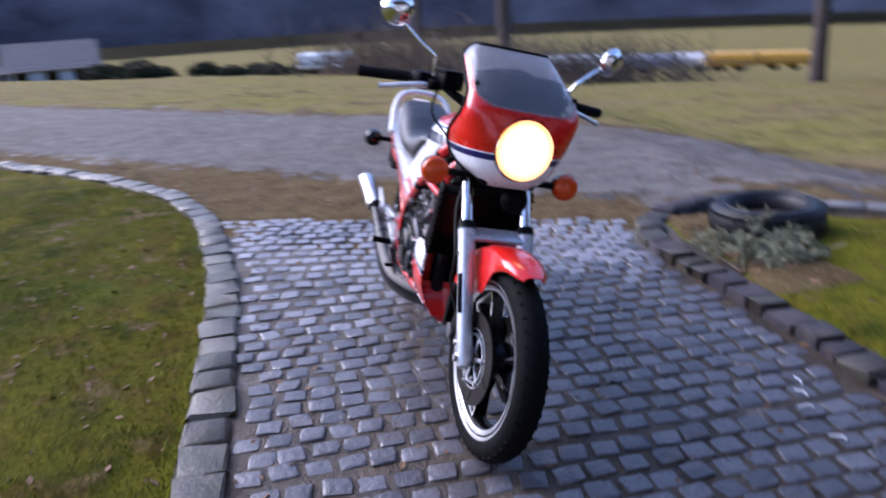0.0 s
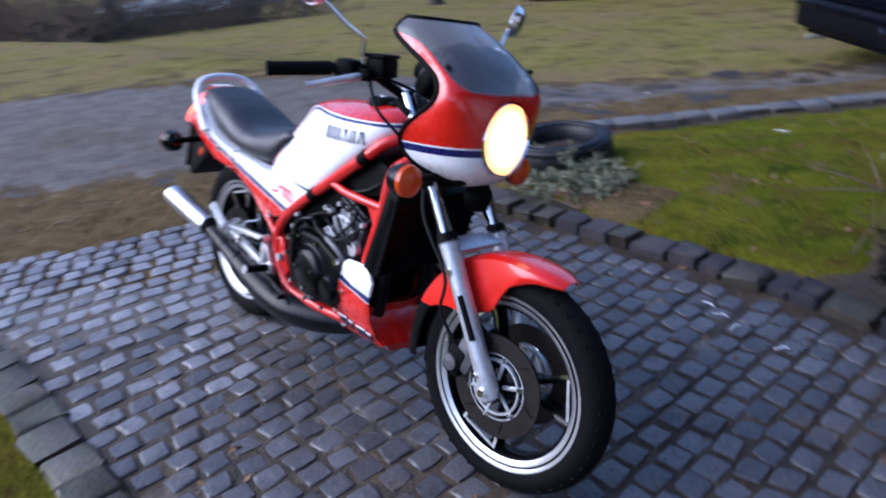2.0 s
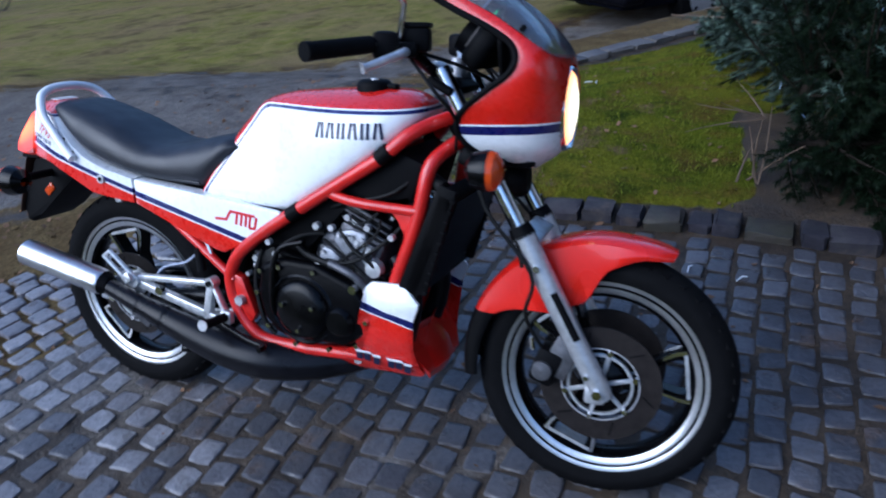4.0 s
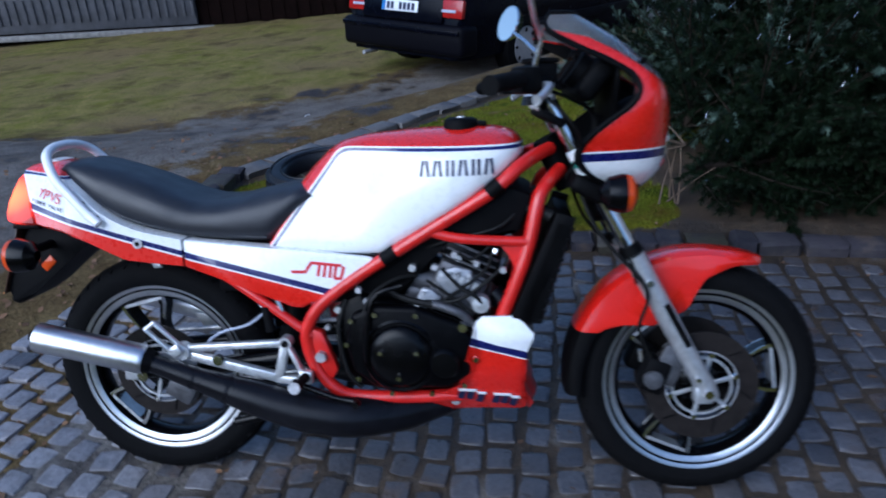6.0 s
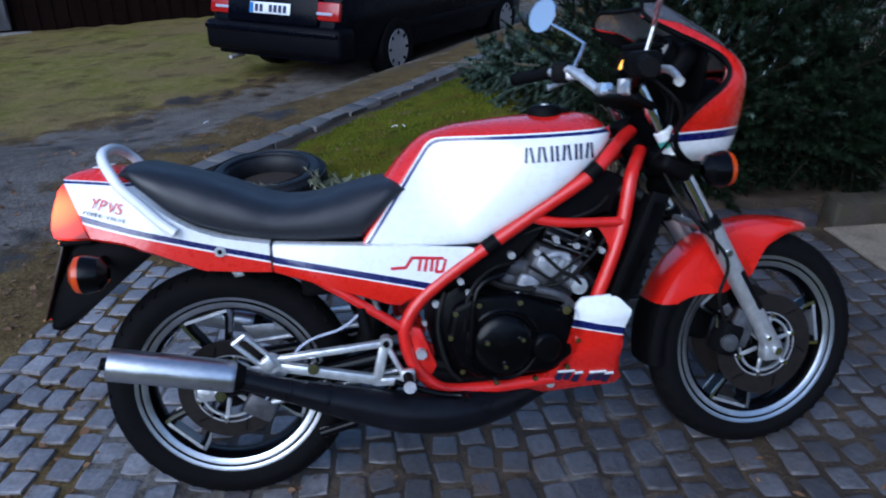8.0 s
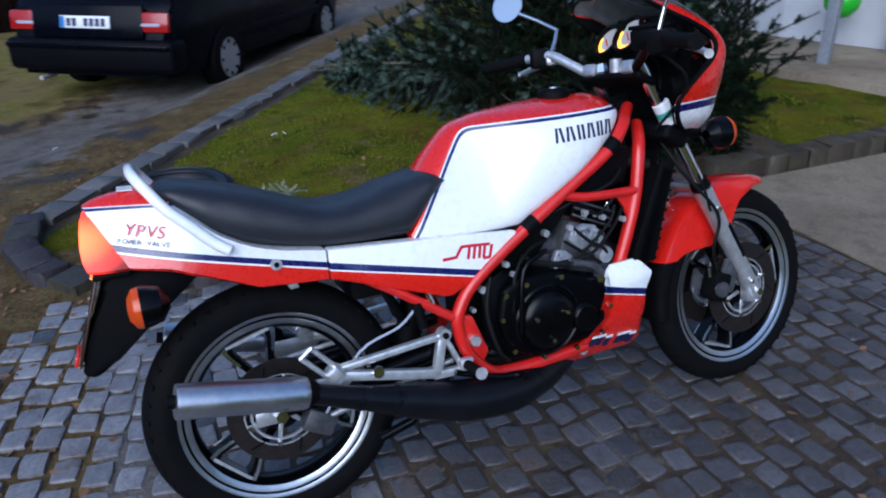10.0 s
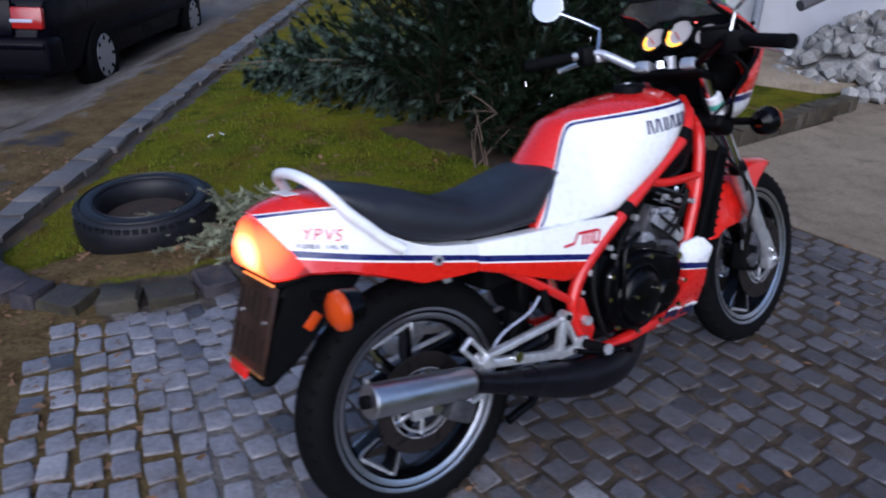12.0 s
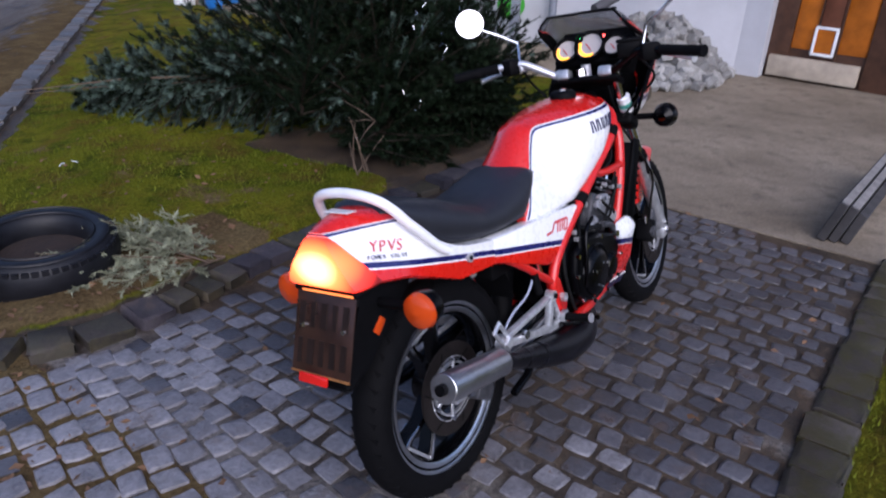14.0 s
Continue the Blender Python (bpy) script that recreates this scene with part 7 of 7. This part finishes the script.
bare_tree("bare_tree", "bare winter tree with thick dark trunk in the field", (-12.6, 11.7, fall(-12.6, 11.7)), 8.0, 0.19, 3)
bare_tree("bare_tree", "bare winter tree behind the brushwood", (-25.0, 7.7, fall(-25.0, 7.7)), 9.5, 0.32, 4)
bare_tree("bare_tree", "bare winter tree behind the brushwood", (-23.0, 4.0, fall(-23.0, 4.0)), 8.0, 0.18, 14)


def thicket(name, label, at, size, count, seed, mat):
    rnd = random.Random(seed)
    bm = bmesh.new()
    for i in range(count):
        p = (rnd.gauss(0, size[0] / 2.6), rnd.gauss(0, size[1] / 2.6), 0)
        pts = twig(bm, p, (rnd.uniform(-1, 1), rnd.uniform(-1, 1), rnd.uniform(0.2, 1.5)), rnd.uniform(0.5, 1.0) * size[2], 0.022, rnd, 0.5, 4)
        for q in pts[1:]:
            twig(bm, q, (rnd.uniform(-1, 1), rnd.uniform(-1, 1), rnd.uniform(0, 1)), size[2] * 0.4, 0.009, rnd, 0.5, 3)
    return lone(name, bm, mat, label, "brushwood", m=pose(*at))


thicket("brushwood", "tangled heap of bare brown brushwood far beyond the track", (-20.0, 2.6, fall(-20.0, 2.6) - 0.1), (4.2, 3.4, 1.9), 300, 1, DRY_TWIG)
thicket("brushwood", "tangled heap of bare brown brushwood far beyond the track", (-20.5, 6.0, fall(-20.5, 6.0) - 0.1), (4.2, 4.2, 1.9), 300, 2, BARK)
thicket("brushwood", "tangled heap of bare brown brushwood far beyond the track", (-19.5, 9.5, fall(-19.5, 9.5) - 0.1), (4.0, 4.0, 1.7), 260, 12, BARK)
rnd = random.Random(77)
for i, (x, y, s) in enumerate(((-36.6, -1.1, 0.7), (-30.0, -6.6, 1.0), (-33.0, -8.6, 0.9), (-45.0, -4.0, 0.9), (-50.0, -22.0, 1.6), (-60.0, -2.0, 1.3), (-70.0, -30.0, 1.7), (-72.0, -26.0, 1.5), (-74.0, -22.5, 1.8), (-75.0, -18.0, 1.6), (-77.0, -13.0, 1.5), (-78.0, -9.0, 1.9), (-80.0, -4.0, 1.7), (-82.0, 1.0, 1.8), (-83.0, 6.0, 1.6))):
    vs, fs = [], []
    for k in range(600):
        d = V(rnd.gauss(0, 1), rnd.gauss(0, 1), abs(rnd.gauss(0, 1))).normalized() * rnd.uniform(0.5, 1.0)
        p = V(d.x * s, d.y * s, d.z * s * 0.75)
        needle_spray(vs, fs, p, p + d * 0.1, rnd, 0.16 * s, 0.04 * s, 4)
    tagged(new("round_bush", mesh_of("round_bush", vs, fs, NEEDLE)), "dark rounded bush in the winter field", "bush", "field bushes").matrix_basis = pose(x, y, fall(x, y) - 0.02)


def trailer(x, y, turn, length, mat, name, label):
    c = thing(name, label, "trailer", m=pose(x, y, fall(x, y), 0, 0, turn))
    part("body", box((length, 1.9, 0.75), pose(0, 0, 0.75), 0.12, 3), mat, c)
    part("stripe", box((length * 0.9, 1.92, 0.07), pose(0, 0, 0.66)), BARN_GREY, c)
    for s in (-1, 1):
        for k in (-0.6, 0.6):
            part("wheel", lathe([(0.0, 0.08), (0.2, 0.08), (0.33, 0.05), (0.33, -0.05), (0.2, -0.08), (0, -0.08)], (k, s * 0.8, 0.33), 20), RUBBER, c)
    return c


YELLOW = plain("yellow_paint", (0.45, 0.24, 0.015), 0.5, vary=0.2, scale=3)
trailer(-38.5, 1.5, 78, 2.8, WHITE_PAINT, "boat_trailer", "low white boat on a trailer far down the field")
trailer(-39.0, 15.0, 62, 6.5, WHITE_PAINT, "site_trailer", "long white trailer parked far across the field")
trailer(-44.0, 22.0, 60, 5.5, GREY_DECAL, "site_trailer", "pale blue trailer parked far across the field")
trailer(-43.0, 27.0, 50, 5.0, WHITE_PAINT, "site_trailer", "long white trailer parked far across the field")
trailer(-40.0, 26.5, 55, 3.0, YELLOW, "yellow_wagon", "yellow farm wagon parked far across the field")
trailer(-41.0, 31.0, 55, 4.0, YELLOW, "yellow_wagon", "yellow farm wagon parked far across the field")
for x, y, t in ((-54.0, -16.5, 15), (-66.0, -20.0, -10)):
    h = thing("distant_house", "grey roofed white house far down the valley", "house", m=pose(x, y, fall(x, y) - 0.3, 0, 0, t))
    part("wall", box((6, 5, 1.5), pose(0, 0, 0.75)), PLASTER, h)
    part("roof", slab([(-3.5, 1.25), (0, 2.9), (3.5, 1.25)], -3.0, 3.0), BARN_GREY, h)
    for k in (-1.5, 0.3, 2.0):
        part("window", box((0.05, 0.8, 0.9), pose(3.01, k - 0.4, 0.7)), CAR_GLASS, h)

# wooded hills round the valley
rings = []
rnd = random.Random(9)
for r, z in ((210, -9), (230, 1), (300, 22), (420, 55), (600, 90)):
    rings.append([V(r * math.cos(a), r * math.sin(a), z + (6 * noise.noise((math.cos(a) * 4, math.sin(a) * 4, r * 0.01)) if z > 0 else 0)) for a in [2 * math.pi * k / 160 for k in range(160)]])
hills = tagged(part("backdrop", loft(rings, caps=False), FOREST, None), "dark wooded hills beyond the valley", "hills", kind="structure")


# ---- grass, leaves, litter ----
def scatter(name, label, count, box_, test, make, mat, seed, category):
    rnd = random.Random(seed)
    vs, fs = [], []
    n = 0
    while n < count:
        x, y = rnd.uniform(box_[0], box_[1]), rnd.uniform(box_[2], box_[3])
        n += 1
        z = test(x, y, rnd)
        if z is not None:
            make(vs, fs, V(x, y, z), rnd)
    return tagged(new(name, mesh_of(name, vs, fs, mat)), label, category, kind="stuff")


def blade(vs, fs, p, rnd):
    a, h = rnd.uniform(0, 6.283), rnd.uniform(0.010, 0.030)
    w = V(math.cos(a), math.sin(a), 0) * rnd.uniform(0.0015, 0.003)
    lean = V(rnd.uniform(-1, 1), rnd.uniform(-1, 1), 0) * h * 0.8
    n = len(vs)
    vs.extend((p - w, p + w, p + lean + V(0, 0, h)))
    fs.append((n, n + 1, n + 2))


def leaf(vs, fs, p, rnd):
    a, s = rnd.uniform(0, 6.283), rnd.uniform(0.008, 0.022)
    u, v = V(math.cos(a), math.sin(a), rnd.uniform(-.4, .4)) * s, V(-math.sin(a), math.cos(a), rnd.uniform(-.4, .4)) * s * 0.55
    n = len(vs)
    p = p + V(0, 0, 0.005)
    vs.extend((p - u, p - v + V(0, 0, 0.003), p + u, p + v))
    fs.append((n, n + 1, n + 2, n + 3))


def on_lawn(x, y, rnd):
    turf, gravel, litter, field, z = zone(x, y)
    if turf and litter < 0.6 and noise.noise((x * 1.7, y * 1.7, 2)) > rnd.uniform(-0.7, 0.35):
        return z - 0.002
    return None


def on_edge(x, y, rnd):
    turf, gravel, litter, field, z = zone(x, y)
    if turf and rnd.random() < 0.25:
        return z
    if litter > 0.7 and rnd.random() < 0.8:
        return z
    if gravel and rnd.random() < 0.08:
        return z
    return None


scatter("lawn_grass", "short mossy yellow green lawn grass", 42000, (-2.6, 2.4, -3.0, -0.9), on_lawn, blade, GRASS_BLADE, 1, "grass")
scatter("lawn_grass", "short mossy yellow green lawn grass", 70000, (-0.8, 4.0, 1.2, 5.5), on_lawn, blade, GRASS_BLADE, 2, "grass")
LEAF = plain("dead_leaf", (0.14, 0.075, 0.035), 0.8, vary=0.5, scale=3)
scatter("fallen_leaves", "small brown fallen leaves on turf and track edge", 9000, (-3.5, 2.4, -3.0, 3.4), on_edge, leaf, LEAF, 3, "leaves")
bm = bmesh.new()
for x, y, a in ((1.37, 1.06, 20), (1.45, 1.02, 80), (1.62, 1.0, 50), (1.30, 1.10, -10), (0.60, 3.01, 30), (0.66, 2.98, 100), (-0.65, 3.54, 60)):
    m = pose(x, y, zone(x, y)[4] + 0.012, 0, 0, a)
    tube([m @ V(-0.022, 0, 0), m @ V(0.010, 0.007, 0.003), m @ V(0.026, 0.0, 0)], 0.0028, 5, bm=bm)
lone("paper_scraps", bm, WHITE_PAINT, "white paper scraps on setts and lawn", "litter", kind="stuff")




# ---- cobbles ----
def cobble_mesh(seed, l, w, mat):
    """A worn sett: rounded crown over sunken sides."""
    rnd = random.Random(seed)
    bm = bmesh.new()
    n = 12
    rows = []
    a0 = rnd.uniform(0, 6.28)
    wob = [rnd.uniform(0.92, 1.05) for _ in range(n)]
    shear = rnd.uniform(-0.14, 0.14)
    for r, z in ((1.02, -0.05), (1.0, -0.0035), (0.965, 0.0008), (0.74, 0.0018)):
        ring = []
        for k in range(n):
            a = 2 * math.pi * k / n
            ring.append(bm.verts.new((l / 2 * r * spow(math.cos(a), 0.25) * wob[k] + shear * w / 2 * spow(math.sin(a), 0.25), w / 2 * r * spow(math.sin(a), 0.25) * wob[k], z + rnd.uniform(-1, 1) * 0.0012)))
        rows.append(ring)
    for a, b in zip(rows, rows[1:]):
        for i in range(n):
            bm.faces.new((a[i], a[(i + 1) % n], b[(i + 1) % n], b[i]))
    bm.faces.new(rows[-1])
    return finish(bm, "cobble", mat, 60)


def paved(x, y):
    left, right = lerp(LEFT_EDGE, x) + 0.165, lerp(RIGHT_EDGE, x) - 0.20
    end = -1.40 + (y + 0.85) * 0.37
    return left < y < right and end < x < 2.36


rc_ = random.Random(11)
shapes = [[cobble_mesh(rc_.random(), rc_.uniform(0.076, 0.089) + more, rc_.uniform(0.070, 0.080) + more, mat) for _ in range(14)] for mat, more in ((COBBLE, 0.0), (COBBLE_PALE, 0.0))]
pavement = thing("pavement", "damp grey granite sett paving of the drive", "pavement")
pavement["kind"] = "structure"
setts = []
r, x0 = 0, -2.4
while x0 < 2.5:
    y0 = -1.3 + 0.5 * 0.099 * (r % 2) + rc_.uniform(-0.012, 0.012)
    while y0 < 2.0:
        x = x0 + (y0 - 0.3) * 0.25 * ease(-x0, -0.3, 0.7) + 0.012 * math.sin(y0 * 3.1 + r * 0.3) + rc_.uniform(-0.006, 0.006)
        y = y0 + rc_.uniform(-0.005, 0.005)
        if paved(x, y):
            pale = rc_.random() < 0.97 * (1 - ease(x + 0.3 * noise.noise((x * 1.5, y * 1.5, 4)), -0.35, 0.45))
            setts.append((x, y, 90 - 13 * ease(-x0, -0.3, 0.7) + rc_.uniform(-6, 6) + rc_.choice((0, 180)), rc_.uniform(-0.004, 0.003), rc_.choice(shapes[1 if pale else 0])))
        y0 += rc_.uniform(0.094, 0.104)
    x0 += rc_.uniform(0.087, 0.092) + (0.022 if 1.30 < x0 < 1.40 else 0)
    r += 1
setts.sort(key=lambda q: (q[0] - 0.6) ** 2 + (q[1] + 0.1) ** 2)
rest = {COBBLE.name: bmesh.new(), COBBLE_PALE.name: bmesh.new()}
for i, (x, y, a, dz, me) in enumerate(setts):
    m = pose(x, y, dz, rc_.uniform(-1.8, 1.8), rc_.uniform(-1.8, 1.8), a)
    if i < 300:
        ob = new("cobble", me)
        ob.parent = pavement
        ob.matrix_basis = m
    else:
        bm = rest[me.materials[0].name]
        k = len(bm.verts)
        bm.from_mesh(me)
        bm.verts.ensure_lookup_table()
        for v in bm.verts[k:]:
            v.co = m @ v.co
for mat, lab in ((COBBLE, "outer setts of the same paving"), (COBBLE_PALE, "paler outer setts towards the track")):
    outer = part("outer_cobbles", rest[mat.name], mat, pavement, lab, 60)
    outer["kind"] = "stuff"
